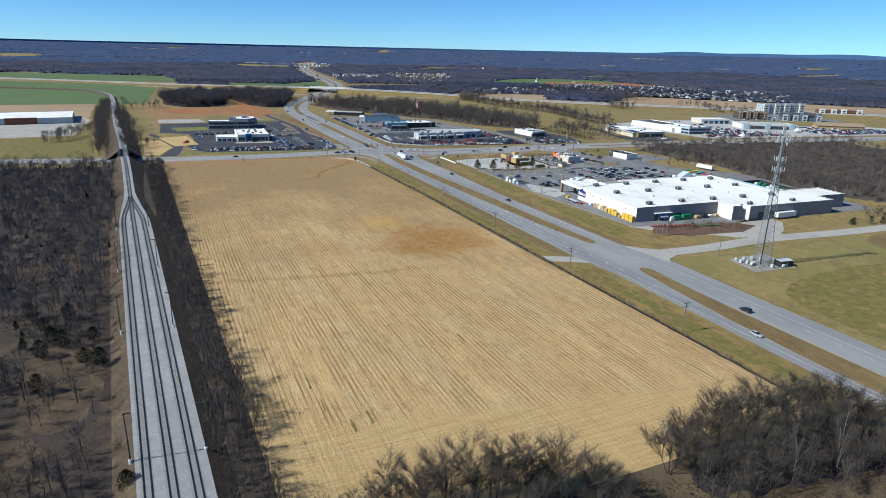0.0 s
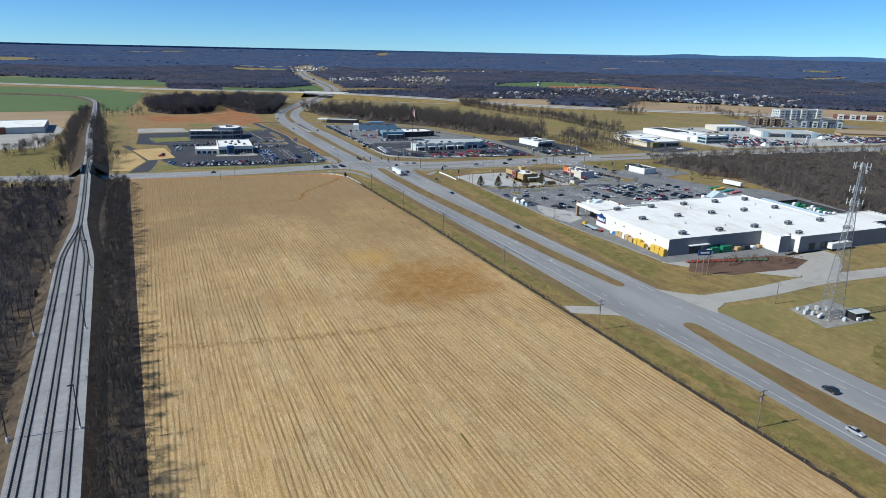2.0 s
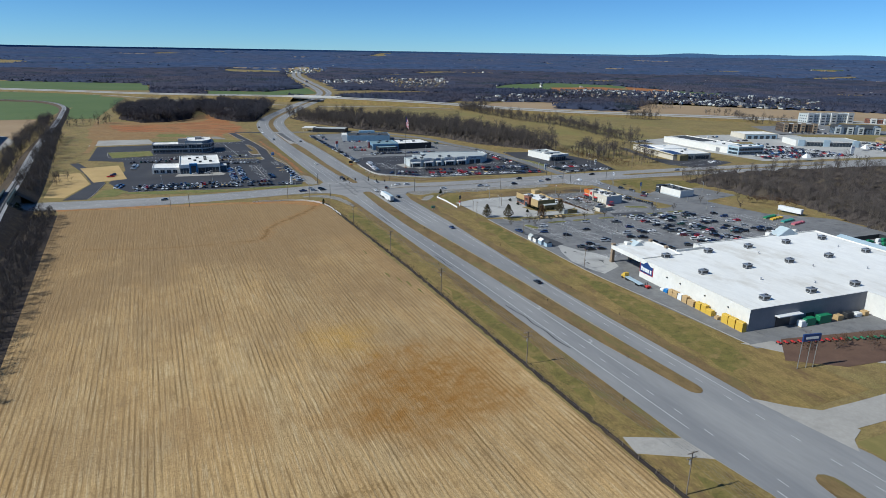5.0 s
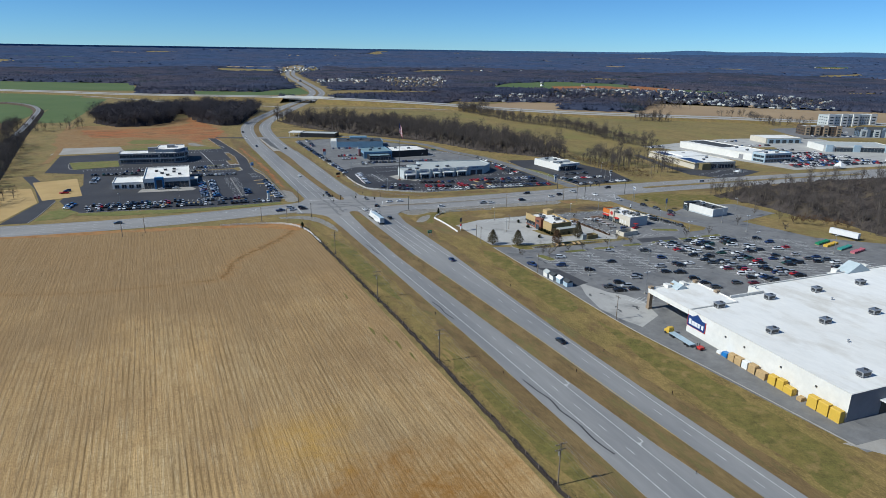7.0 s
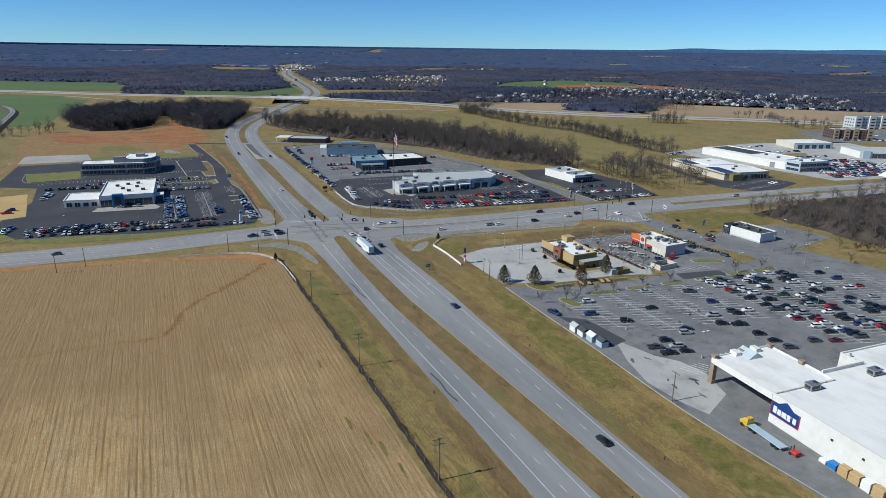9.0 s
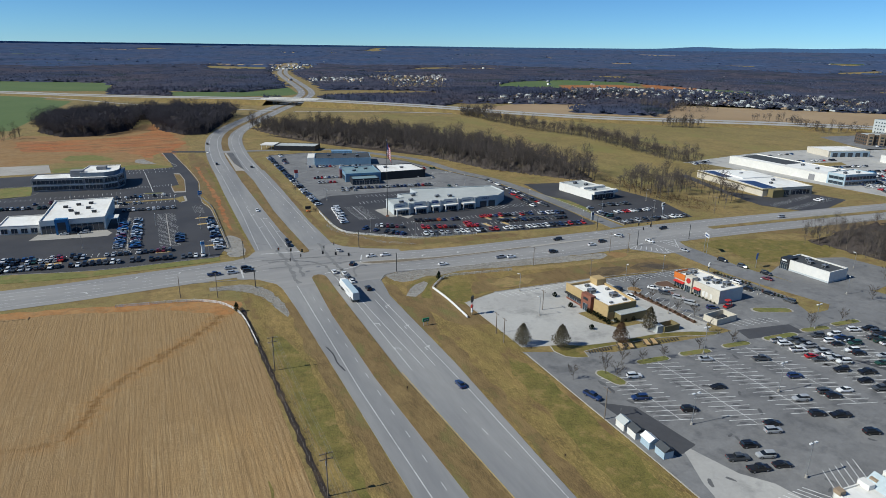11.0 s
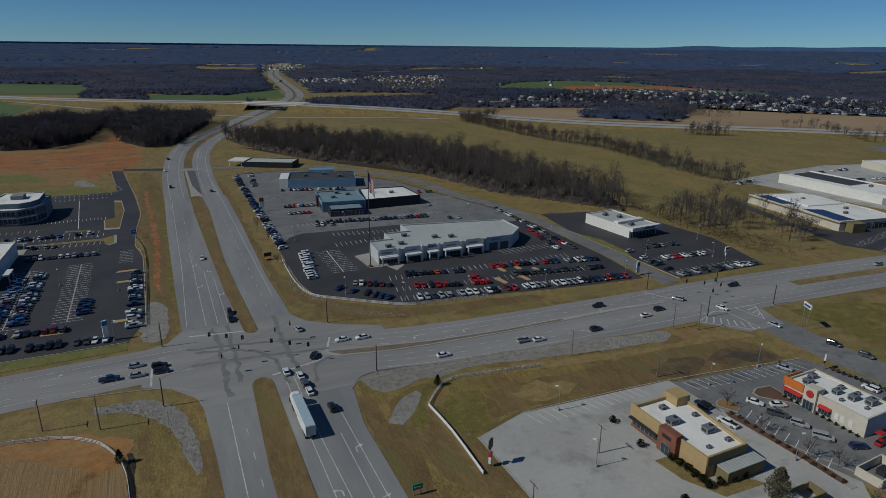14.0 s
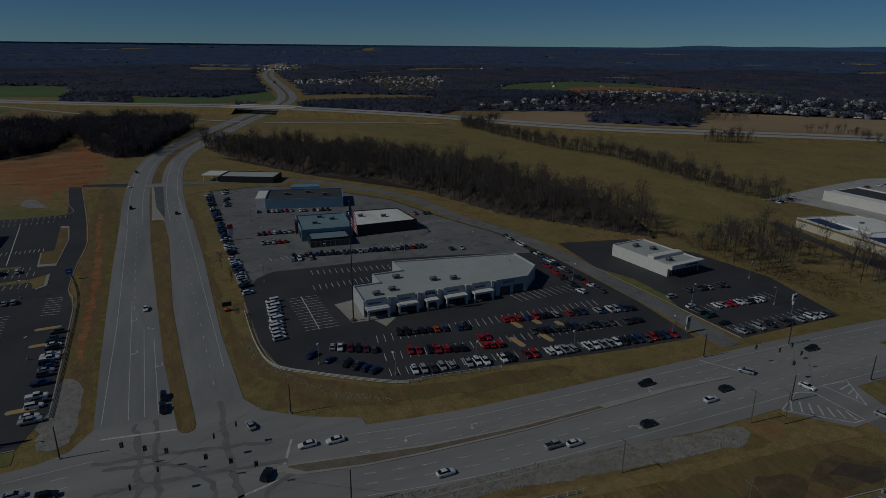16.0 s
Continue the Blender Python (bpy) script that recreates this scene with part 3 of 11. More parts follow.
def ribbon_sides(line, w0, w1):
    """Left and right edges of a band between the offsets w0 and w1 (to the right of the line)."""
    left, right = [], []
    for i, p in enumerate(line):
        a, b = line[max(0, i - 1)][:2], line[min(len(line) - 1, i + 1)][:2]
        d = (b - a) / (np.linalg.norm(b - a) + 1e-9)
        nrm = np.array((d[1], -d[0]))
        left.append(p[:2] + nrm * w0)
        right.append(p[:2] + nrm * w1)
    return left, right


def band(b, left, right, z, slot=0, thick=0.0, follow=True):
    """A strip of road or paint between two edges, z above the land."""
    v, f = [], []
    for l, r in zip(left, right):
        zz = z + (land(*l) if follow else 0)
        v += [(l[0], l[1], zz), (r[0], r[1], zz)]
        if thick:
            v += [(r[0], r[1], zz - thick), (l[0], l[1], zz - thick)]
    k = 4 if thick else 2
    for i in range(len(left) - 1):
        a, c = i * k, (i + 1) * k
        f.append((a, a + 1, c + 1, c))
        if thick:
            f += [(a + 1, a + 2, c + 2, c + 1), (a + 3, a, c, c + 3)]
    if thick:
        e = (len(left) - 1) * k
        f += [(0, 3, 2, 1), (e, e + 1, e + 2, e + 3)]
    return b.add(v, f, slot)


def stroke(b, p, q, w, z, slot=0):
    """One painted stroke from p to q."""
    p, q = np.array(p, float), np.array(q, float)
    d = (q - p) / (np.linalg.norm(q - p) + 1e-9)
    nrm = np.array((-d[1], d[0])) * w / 2
    b.add([(*(p + nrm), z), (*(p - nrm), z), (*(q - nrm), z), (*(q + nrm), z)], [(0, 1, 2, 3)], slot)


def inside(x, y, poly):
    c, n = False, len(poly)
    for i in range(n):
        (x1, y1), (x2, y2) = poly[i], poly[i - 1]
        if (y1 > y) != (y2 > y) and x < (x2 - x1) * (y - y1) / (y2 - y1) + x1:
            c = not c
    return c

# ---- the land ----
def make_ground():
    radii = [0] + [60 * i for i in range(1, 26)] + [1500 + 110 * i for i in range(1, 30)] + [4760]
    segs = 180
    v, f = [(CENTRE[0], CENTRE[1], 0)], []
    for r in radii[1:]:
        for s in range(segs):
            a = 2 * math.pi * s / segs
            x, y = CENTRE[0] + r * math.cos(a), CENTRE[1] + r * math.sin(a)
            v.append((x, y, land(x, y)))
    for s in range(segs):
        f.append((0, 1 + s, 1 + (s + 1) % segs))
        for k in range(len(radii) - 2):
            a = 1 + k * segs
            f.append((a + s, a + segs + s, a + segs + (s + 1) % segs, a + (s + 1) % segs))
    ob = structure("ground", Build().add(v, f), "grass", "wide plain of winter-dry grass running to the horizon", "ground")
    # the far rim: low wooded hills, the blue of distance haze painted on
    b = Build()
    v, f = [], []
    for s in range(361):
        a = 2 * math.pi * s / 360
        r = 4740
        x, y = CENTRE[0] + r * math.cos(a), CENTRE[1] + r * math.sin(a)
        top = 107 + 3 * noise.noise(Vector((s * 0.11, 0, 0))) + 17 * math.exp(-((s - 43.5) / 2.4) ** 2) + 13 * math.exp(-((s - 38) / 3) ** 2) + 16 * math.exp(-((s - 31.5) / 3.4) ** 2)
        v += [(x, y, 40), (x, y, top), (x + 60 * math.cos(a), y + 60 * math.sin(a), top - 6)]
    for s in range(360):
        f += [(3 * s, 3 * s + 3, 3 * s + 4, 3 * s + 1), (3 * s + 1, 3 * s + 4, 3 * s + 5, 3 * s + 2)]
    structure("backdrop", b.add(v, f), "hazed_hill", "low wooded hills on the far horizon", "hills")


# base colour holds the blue haze of distance, not the woods' own tone
M["hazed_hill"] = surface("hazed_hills", (0.08, 0.15, 0.275), (0.068, 0.13, 0.24), big=0.004, fine=0.03, bump=0.0, spec=0.0)
make_ground()

# the harvested field
patch("field", [(16, 92), (158.2, 92), (154.8, 527), (1, 561)], 0.05, "stubble", "harvested grain field with tan stubble rows and a rusty bare patch", "field", 24)
def rill(lines):
    b = Build()
    for k, (line, w) in enumerate(lines):
        pts = smooth(line, 1.6)
        pts = [p + np.array((noise.noise(Vector((p[0] * .3, p[1] * .3, 1))) * 1.1, noise.noise(Vector((p[0] * .3, p[1] * .3, 7))) * 1.1)) for p in pts]
        half = [w * (0.5 + 0.42 * noise.noise(Vector((p[0] * .55, p[1] * .55, 2)))) for p in pts]
        l, r = ribbon_sides(pts, -0.5, 0.5)
        c = [(p + q) / 2 for p, q in zip(l, r)]
        band(b, [m + (p - m) * 2 * h for m, p, h in zip(c, l, half)], [m + (q - m) * 2 * h for m, q, h in zip(c, r, half)], 0.064 + 0.005 * k)
    return b




# grass belts of other kinds
patch("roadside_verge", [(160.5, -60), (177, -60), (174, 545), (157, 535)], 0.045, "grass_verge", "brown winter grass verge beside the highway", "verge", 8)
patch("roadside_verge", [(205, 226), (246, 226), (236, 470), (211, 470)], 0.045, "grass_verge", "brown winter grass slope between highway and store", "verge", 8)
patch("roadside_verge", [(211, 470), (234, 470), (231, 520), (216, 532)], 0.045, "grass_verge", "brown winter grass at the street corner", "verge", 3)
patch("roadside_verge", [(150, 588), (171, 588), (172, 880), (150, 940)], 0.045, "grass_verge", "brown winter grass verge beside the highway", "verge", 6)
patch("lawn", [(213, 90), (420, 90), (420, 205), (215, 210)], 0.04, "meadow", "pale mown grass round the radio tower", "lawn", 6)
patch("lawn", [(209, 588), (224, 588), (226, 860), (209, 860)], 0.045, "grass", "mown winter grass between highway and car lot", "lawn", 4)
patch("lawn", [(209, 577), (300, 562), (300, 575), (222, 600)], 0.047, "grass", "mown winter grass between street and car lot", "lawn", 4)
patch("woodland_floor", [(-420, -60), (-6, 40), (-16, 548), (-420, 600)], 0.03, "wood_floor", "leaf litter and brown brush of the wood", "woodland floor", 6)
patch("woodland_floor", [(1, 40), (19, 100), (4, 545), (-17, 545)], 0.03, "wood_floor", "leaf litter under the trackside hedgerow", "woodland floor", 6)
patch("woodland_floor", [(1, 40), (175, 40), (160, 93), (17, 98)], 0.032, "brush_floor", "brown brush and dead grass south of the field", "woodland floor", 4)
patch("woodland_floor", [(432, 290), (720, 250), (720, 492), (470, 508)], 0.03, "wood_floor", "leaf litter of the wood behind the store", "woodland floor", 4)
patch("woodland_floor", [(245, 1015), (300, 905), (440, 700), (462, 780)], 0.03, "wood_floor", "leaf litter under the tree belt", "woodland floor", 4)
patch("far_field", [(-330, 1150), (-80, 1150), (-30, 1700), (-330, 1850)], 0.05, "winter_wheat", "green winter wheat field", "field", 8)
patch("far_field", [(-62, 1140), (-14, 1140), (12, 1560), (-60, 1640)], 0.06, "winter_wheat", "green winter wheat field beside the railway", "field", 6)
patch("far_field", [(-230, 930), (-78, 930), (-84, 1145), (-240, 1145)], 0.045, "tan_field", "bare tan field beside the railway", "field", 4)
patch("far_field", [(300, 1190), (470, 1180), (560, 1090), (450, 760)], 0.035, "meadow", "open yellow-brown meadow", "field", 8)
patch("far_field", [(450, 640), (720, 650), (930, 900), (560, 1090)], 0.036, "meadow", "open yellow-brown meadow", "field", 8)



def blot(name, pts, z, mat, label, category, amp=3.0, grain=0.08):
    """A patch of ground with a ragged natural edge."""
    line = smooth(list(pts) + [pts[0]], 3.0)
    line = [(p[0] + amp * noise.noise(Vector((p[0] * grain, p[1] * grain, 1))), p[1] + amp * noise.noise(Vector((p[0] * grain, p[1] * grain, 6)))) for p in line[:-1]]
    v = [(x, y, land(x, y) + z) for x, y in line]
    return structure(name, Build().add(v, [tuple(range(len(v)))]), mat, label, category)


blot("field_margin", [(2, 556), (40, 549), (80, 542.5), (112, 535), (136, 526), (148, 517), (154, 520), (152, 530), (120, 540), (60, 552), (1, 564)], 0.058, "margin_soil", "strip of bare orange soil along the street side of the field", "soil", 2.5, 0.15)
blot("brown_bank", [(249, 511), (276, 510.5), (309, 510), (333, 508.5), (346, 502), (346, 489), (330, 491), (302, 493), (276, 498), (250, 499), (243, 499)], 0.07, "worn_verge", "rough dark brown grass bank along the street", "verge", 1.6, 0.15)
blot("wet_hollow", [(322, 498), (329, 501.6), (337, 501.4), (346, 495), (348, 490), (338, 490.6), (326, 493.6)], 0.085, "damp_soil", "damp brown hollow in the bank", "hollow", 2.6, 0.3)
blot("wet_hollow", [(330, 498.6), (337, 499), (342.6, 494.8), (340, 492.2), (332, 494)], 0.1, "wet_hollow", "dark wet hollow in the brown bank", "hollow", 2.6, 0.4)
blot("green_verge", [(231.4, 509), (238, 512.5), (247, 512), (243, 500), (236, 489), (232.6, 496)], 0.074, "verge_green", "green mown knoll behind the white fence", "verge", 0.8, 0.3)
blot("green_verge", [(222, 517), (230, 522), (243, 522.5), (236, 519), (229, 511), (226, 500), (222, 503), (226, 512)], 0.062, "verge_green", "greener strip of mown grass", "verge", 0.8, 0.3)
blot("bare_edge", [(213.4, 523), (217.4, 521), (217.6, 507), (220, 497), (218, 480), (213, 466), (211, 480), (211.6, 505)], 0.066, "worn_verge", "bare brown soil beside the kerb", "verge", 1.0, 0.3)
blot("bare_edge", [(327, 520.6), (333.6, 521), (337, 517), (335, 513.6), (327.4, 513.4)], 0.09, "field_soil", "clump of rust-coloured dead grass at the street edge", "verge", 1.4, 0.6)
blot("green_verge", [(253, 523), (275, 519.6), (300, 515.4), (322, 512.2), (342, 513.8), (352, 508), (353, 504.6), (330, 508.6), (290, 512.8), (252, 519.6)], 0.076, "verge_dry", "tan mown grass strip above the riprap", "verge", 0.8, 0.3)
blot("bare_edge", [(300, 500), (316, 504.6), (322, 498), (312, 493.4), (302, 495)], 0.088, "damp_soil", "darker patch of trodden soil on the bank", "verge", 2.4, 0.3)
blot("bare_edge", [(252, 507), (268, 508.6), (276, 503), (262, 499.4)], 0.088, "verge_dry", "paler tussocks of dead grass on the bank", "verge", 2.4, 0.3)
blot("green_verge", [(383.5, 516), (412, 512), (448, 490), (436, 478), (419, 474), (386, 482), (385, 497)], 0.055, "verge_green", "greener strip of mown grass", "verge", 2.0, 0.1)
for cx, cy, sx, sy in ((-40, 150, 9, 14), (-60, 210, 12, 16), (-45, 300, 10, 22), (-80, 260, 14, 18), (-35, 110, 6, 12), (-70, 380, 14, 25), (-90, 160, 12, 20)):
    blot("clearing", [(cx + sx * math.cos(a), cy + sy * math.sin(a)) for a in (0, 1.05, 2.1, 3.14, 4.2, 5.25)], 0.05, "bank_soil", "small clearing of brown grass in the wood", "clearing", 7, 0.1)
for x, y in ((32, 160), (33, 147), (38, 135), (43, 137), (86, 171), (147.2, 412), (146.4, 376), (149, 368), (151, 362), (152.4, 352), (161, 336), (161.4, 331), (162.8, 322), (163.2, 313), (163.4, 301), (163.6, 293), (163.4, 284), (162, 347), (160.6, 362)):
    blot("weed_patch", [(x - .3, y - 3.5), (x + .3, y - 3), (x + .4, y + 3), (x - .2, y + 3.5)], 0.06, "verge_green", "small green weeds in the stubble", "weeds", 0.5, 0.9)
patch("far_field", [(-430, 1960), (66, 1815), (46, 2142), (-400, 2330)], 0.3, "winter_wheat", "far green winter wheat field", "field", 8)
patch("far_field", [(160, 1780), (316, 1712), (390, 1600), (190, 1590)], 0.3, "winter_wheat", "far green winter wheat field", "field", 6)
patch("far_field", [(316, 1712), (444, 1854), (420, 1640), (390, 1600)], 0.3, "winter_wheat", "far green winter wheat field", "field", 4)
patch("far_field", [(600, 1210), (861, 985), (1011, 1160), (740, 1290)], 0.05, "tan_field", "bare brown strip field beyond the interstate", "field", 8)
patch("far_field", [(861, 985), (1220, 650), (1430, 760), (1011, 1160)], 0.05, "tan_field", "bare brown strip field beyond the interstate", "field", 8)
blot("far_field", [(941, 1692), (955, 1768), (1141, 1956), (1346, 2005), (1465, 1866), (1437, 1736), (1290, 1700), (1083, 1621)], 0.6, "winter_wheat", "far green field on the rise", "field", 12, 0.01)
blot("far_soil", [(1170, 1776), (1362, 1750), (1290, 1610), (1091, 1590)], 0.9, "red_soil", "far strip of red building ground", "soil", 10, 0.01)
blot("far_soil", [(1437, 1750), (1470, 1583), (1343, 1475), (1300, 1557)], 0.9, "red_soil", "far strip of red building ground", "soil", 10, 0.01)
blot("far_field", [(1444, 1574), (1490, 1406), (1407, 1359), (1348, 1463)], 0.7, "winter_wheat", "far green field on the rise", "field", 10, 0.01)
patch("far_field", [(368, 2898), (552, 2818), (593, 3066), (373, 3193)], 0.8, "meadow", "far yellow meadow", "field", 6)
blot("green_verge", [(-200, 640), (-120, 608), (-60, 600), (-52, 650), (-62, 740), (-80, 744), (-150, 738), (-200, 740)], 0.04, "verge_green", "olive winter grass across the tracks", "verge", 5, 0.05)
# the graded building ground
blot("building_ground", [(0, 880), (60, 892), (150, 880), (162, 1000), (168, 1110), (140, 1180), (110, 1120), (60, 1075), (0, 1085), (-14, 980)], 0.035, "field_soil", "graded tan and brown building ground", "soil", 6, 0.05)
blot("building_ground", [(49, 1037), (82, 1040), (121, 1070), (138, 1150), (158, 1000), (150, 915), (128, 895), (108, 935), (82, 940), (61, 963), (32, 960), (12, 1000), (12, 1045)], 0.055, "clay_ground", "graded red and tan clay building ground", "soil", 8, 0.06)
blot("rough_grass", [(72, 929), (84, 926), (100, 893), (76, 897), (60, 902), (62, 925)], 0.07, "grass_green", "patch of rough green grass", "grass", 5, 0.08)
blot("rough_grass", [(130, 905), (136, 918), (139.5, 880), (143, 846), (137, 848), (131, 870)], 0.07, "grass", "patch of rough yellow-green grass", "grass", 3, 0.1)
blot("rough_grass", [(60, 843), (100, 842), (143, 840), (140, 848), (128, 856), (96, 863), (60, 866)], 0.074, "grass_green", "green lawn behind the dealer's lot", "grass", 2, 0.1)
blot("stone_heap", [(115.9, 872), (118, 889), (126, 880), (131, 862), (122, 864)], 0.08, "gravel", "patch of grey stone on the building ground", "stones", 2, 0.2)
blot("ditch_soil", [(160.6, 834), (162, 838), (165.6, 748), (167, 698), (166, 650), (165, 632), (163.4, 650), (164, 698), (163.4, 748)], 0.0775, "clay_ground", "rusty bare soil along the roadside ditch", "soil", 2.4, 0.2)
blot("ditch_grass", [(158.6, 838), (162.5, 846), (168, 748), (169, 698), (168, 640), (164, 624), (161.4, 640), (161, 698), (160.6, 748)], 0.0715, "worn_verge", "brown dead grass along the roadside ditch", "verge", 2.0, 0.12)
blot("green_verge", [(168.2, 840), (171, 800), (171.4, 690), (170.4, 610), (169, 640), (169.4, 720)], 0.066, "verge_green", "greener strip of mown grass beside the road", "verge", 1.2, 0.14)
b = Build()
band(b, *ribbon_sides(smooth([(-2, 800), (0, 839), (0, 890), (-5, 969), (-9, 1046), (-9, 1110)], 10), -2.6, 2.6), 0.075)
structure("dirt_track", b, "field_soil", "pale dirt track towards the fields", "track")
# bare soil and brown strips worn along the road edges
for k, (pts, m) in enumerate((([(206, 240), (213, 240), (213, 330), (214, 400), (217, 470), (212, 470), (210, 400), (208, 330)], "worn_verge"), ([(168, 240), (175, 240), (175, 400), (174.4, 520), (170, 520), (171, 400), (170, 320)], "worn_verge"), ([(158, 592), (169, 592), (170.5, 700), (171, 860), (160, 900), (157, 760), (161, 680)], "worn_verge"),
               ([(209, 596), (213, 600), (212, 700), (213, 850), (209, 850)], "worn_verge"),
               ([(238, 470), (300, 500), (226, 520), (222, 480)], "worn_verge"), ([(216, 250), (231, 262), (229, 330), (226, 350), (219, 300)], "verge_green"), ([(219, 362), (229, 372), (232, 440), (224, 436), (221, 400)], "verge_green"), ([(163, 120), (170, 100), (171, 200), (165, 210)], "verge_green"), ([(163, 250), (168, 262), (167, 330), (163, 350)], "verge_green"), ([(161, 420), (167, 400), (168, 470), (161, 490)], "verge_green"), ([(220, 110), (330, 100), (380, 150), (300, 170), (230, 160)], "verge_green"), ([(330, 120), (400, 100), (410, 190), (340, 196)], "worn_verge"), ([(420, 520), (480, 512), (560, 505), (540, 498), (460, 504)], "worn_verge"), ([(213, 580), (250, 569), (300, 563), (300, 570), (250, 577), (224, 596)], "worn_verge"))):
    blot("worn_verge" if m == "worn_verge" else "green_verge", pts, 0.0505 + 0.0011 * k, m, "brown worn soil and dead grass along the road" if m == "worn_verge" else "greener strip of mown grass", "verge", 2.2, 0.12)

# ---- roads ----
road_y = [(-80, 175.5, 212.5), (110, 176, 212.5), (156, 177, 212.7), (205, 177.5, 214.0), (230, 174.8, 209), (300, 175.3, 207.6), (345, 175.8, 207.6), (400, 175.4, 209), (450, 175, 211), (510, 174.3, 211.3), (532, 173.5, 214.5), (560, 171.5, 213.5),
          (586, 170.9, 208.5), (634, 170.7, 207.5), (722, 171.2, 209.5), (800, 172.6, 210)]
CURVE = smooth([(191.3, 800), (192, 870), (197.5, 960), (208, 1030), (228, 1098), (262, 1185), (318, 1325), (372, 1445), (404, 1534), (437, 1637), (463, 1766), (485, 1923), (516, 2175), (548, 2433), (585, 2661), (660, 3000), (760, 3350)], 25)
b = Build()
band(b, [np.array((w, y)) for y, w, e in road_y], [np.array((e, y)) for y, w, e in road_y], 0.12, thick=0.12)
l, r = ribbon_sides(CURVE, -18.7, -3.2)
l2, r2 = ribbon_sides(CURVE, 3.2, 17.5)
l[0], r[0] = np.array((172.6, 800)), np.array((188, 800))
band(b, l, r, 0.125, thick=0.1)
band(b, l2, r2, 0.125, thick=0.1)
structure("road", b, "asphalt", "grey asphalt divided highway with worn shoulders", "road")
b = Build()
l, r = ribbon_sides(CURVE, -3.3, 3.3)
band(b, l, r, 0.06)
structure("median_strip", b, "worn_verge", "brown grass strip between the two carriageways", "median")
WEST_ST = smooth([(-420, 655), (-200, 612), (-100, 592), (0, 571.5), (72, 563.5), (130, 565.5), (172, 567)], 15)
EAST_ST = smooth([(208, 552.5), (230, 548), (262, 543), (330, 539.5), (400, 536), (480, 528.5), (620, 512), (800, 485), (1100, 440)], 12)
b = Build()
band(b, *ribbon_sides(WEST_ST, -12, 11.2), 0.09, thick=0.1)
l, _ = ribbon_sides(EAST_ST, -15.5, 0)
south = [ribbon_sides(EAST_ST[max(0, i - 1):i + 2], 0, float(np.interp(p[0], (208, 244, 264, 289, 316, 340, 400), (14, 13.1, 12.0, 13.6, 16.6, 16.4, 15.8))))[1][0 if i == 0 else 1] for i, p in enumerate(EAST_ST)]
band(b, l, south, 0.09, thick=0.1)
structure("cross_street", b, "asphalt_street", "broad grey cross street with several lanes", "road")
b = Build()
pts = [(158, 553), (166, 549), (172, 541), (174, 532), (214.5, 530), (218, 534), (226, 536), (236, 533), (236, 566), (222, 573), (212, 581), (208.3, 589), (170.9, 589), (166, 581), (158, 578)]
b.prism(pts, 0.0, 0.135)
structure("road_junction", b, "asphalt_street", "worn grey asphalt of the signalled road junction", "road")

# side roads and driveways
b = Build()
band(b, *ribbon_sides(smooth([(212, 219), (224, 218.8), (250, 217.5), (285, 218.6), (330, 214), (365, 211), (480, 204)], 10), -5.0, 4.8), 0.085, thick=0.08)
b.prism([(212, 207), (216, 211), (222, 213.2), (222, 223.5), (215, 229), (208, 237)], 0.0, 0.128)
b.prism([(280, 222), (300, 219), (316, 228), (330, 240), (330, 256), (305, 250), (296, 236)], 0.0, 0.08)
b.prism([(159.5, 229), (176, 219.5), (176, 229), (161, 236)], 0.0, 0.08)
structure("driveway", b, "concrete", "pale concrete driveway off the highway", "driveway")
b = Build()
band(b, *ribbon_sides(smooth([(366, 526), (366.5, 505), (366, 480), (370, 455), (378, 425), (388, 405)], 8), -7.0, 7.0), 0.1, thick=0.09)
band(b, *ribbon_sides(smooth([(364, 556), (366, 600), (367, 650), (364, 700), (352, 745), (345, 800), (318, 850), (290, 885), (235, 900), (205, 905)], 12), -4.2, 4.2), 0.095, thick=0.09)
structure("side_street", b, "asphalt_lot", "grey two-lane side street", "road")

# interstate with its embankment and the bridge over the highway
INTER = smooth([(-900, 2250), (-600, 2090), (-300, 1915), (-108, 1778), (-6, 1687), (162, 1547), (296, 1443), (360, 1393), (468, 1305), (560, 1215), (631, 1115), (709, 1028), (799, 958), (889, 890), (1000, 790), (1250, 570), (1700, 170)], 30)


def lift(p):
    return 1.6 + 5.4 * math.exp(-((p[0] - 352) ** 2 + (p[1] - 1400) ** 2) / 300 ** 2)


M["interstate_slab"] = surface("bright_concrete", (0.42, 0.405, 0.38), (0.35, 0.34, 0.32), big=0.02, fine=0.3, bump=0.05)
b, g, k = Build(), Build(), Build()
for w0, w1 in ((-24, -4), (4, 24)):
    l, r = ribbon_sides(INTER, w0, w1)
    for i in range(len(l) - 1):
        v = [(*l[i], land(*l[i]) + 1.2 + lift(l[i])), (*r[i], land(*r[i]) + 1.2 + lift(r[i])), (*r[i + 1], land(*r[i + 1]) + 1.2 + lift(r[i + 1])), (*l[i + 1], land(*l[i + 1]) + 1.2 + lift(l[i + 1]))]
        b.add(v, [(0, 1, 2, 3)])
structure("interstate", b, "interstate_slab", "pale concrete interstate with two carriageways", "road")
lo, ro = ribbon_sides(INTER, -42, 42)
li, ri = ribbon_sides(INTER, -26, 26)
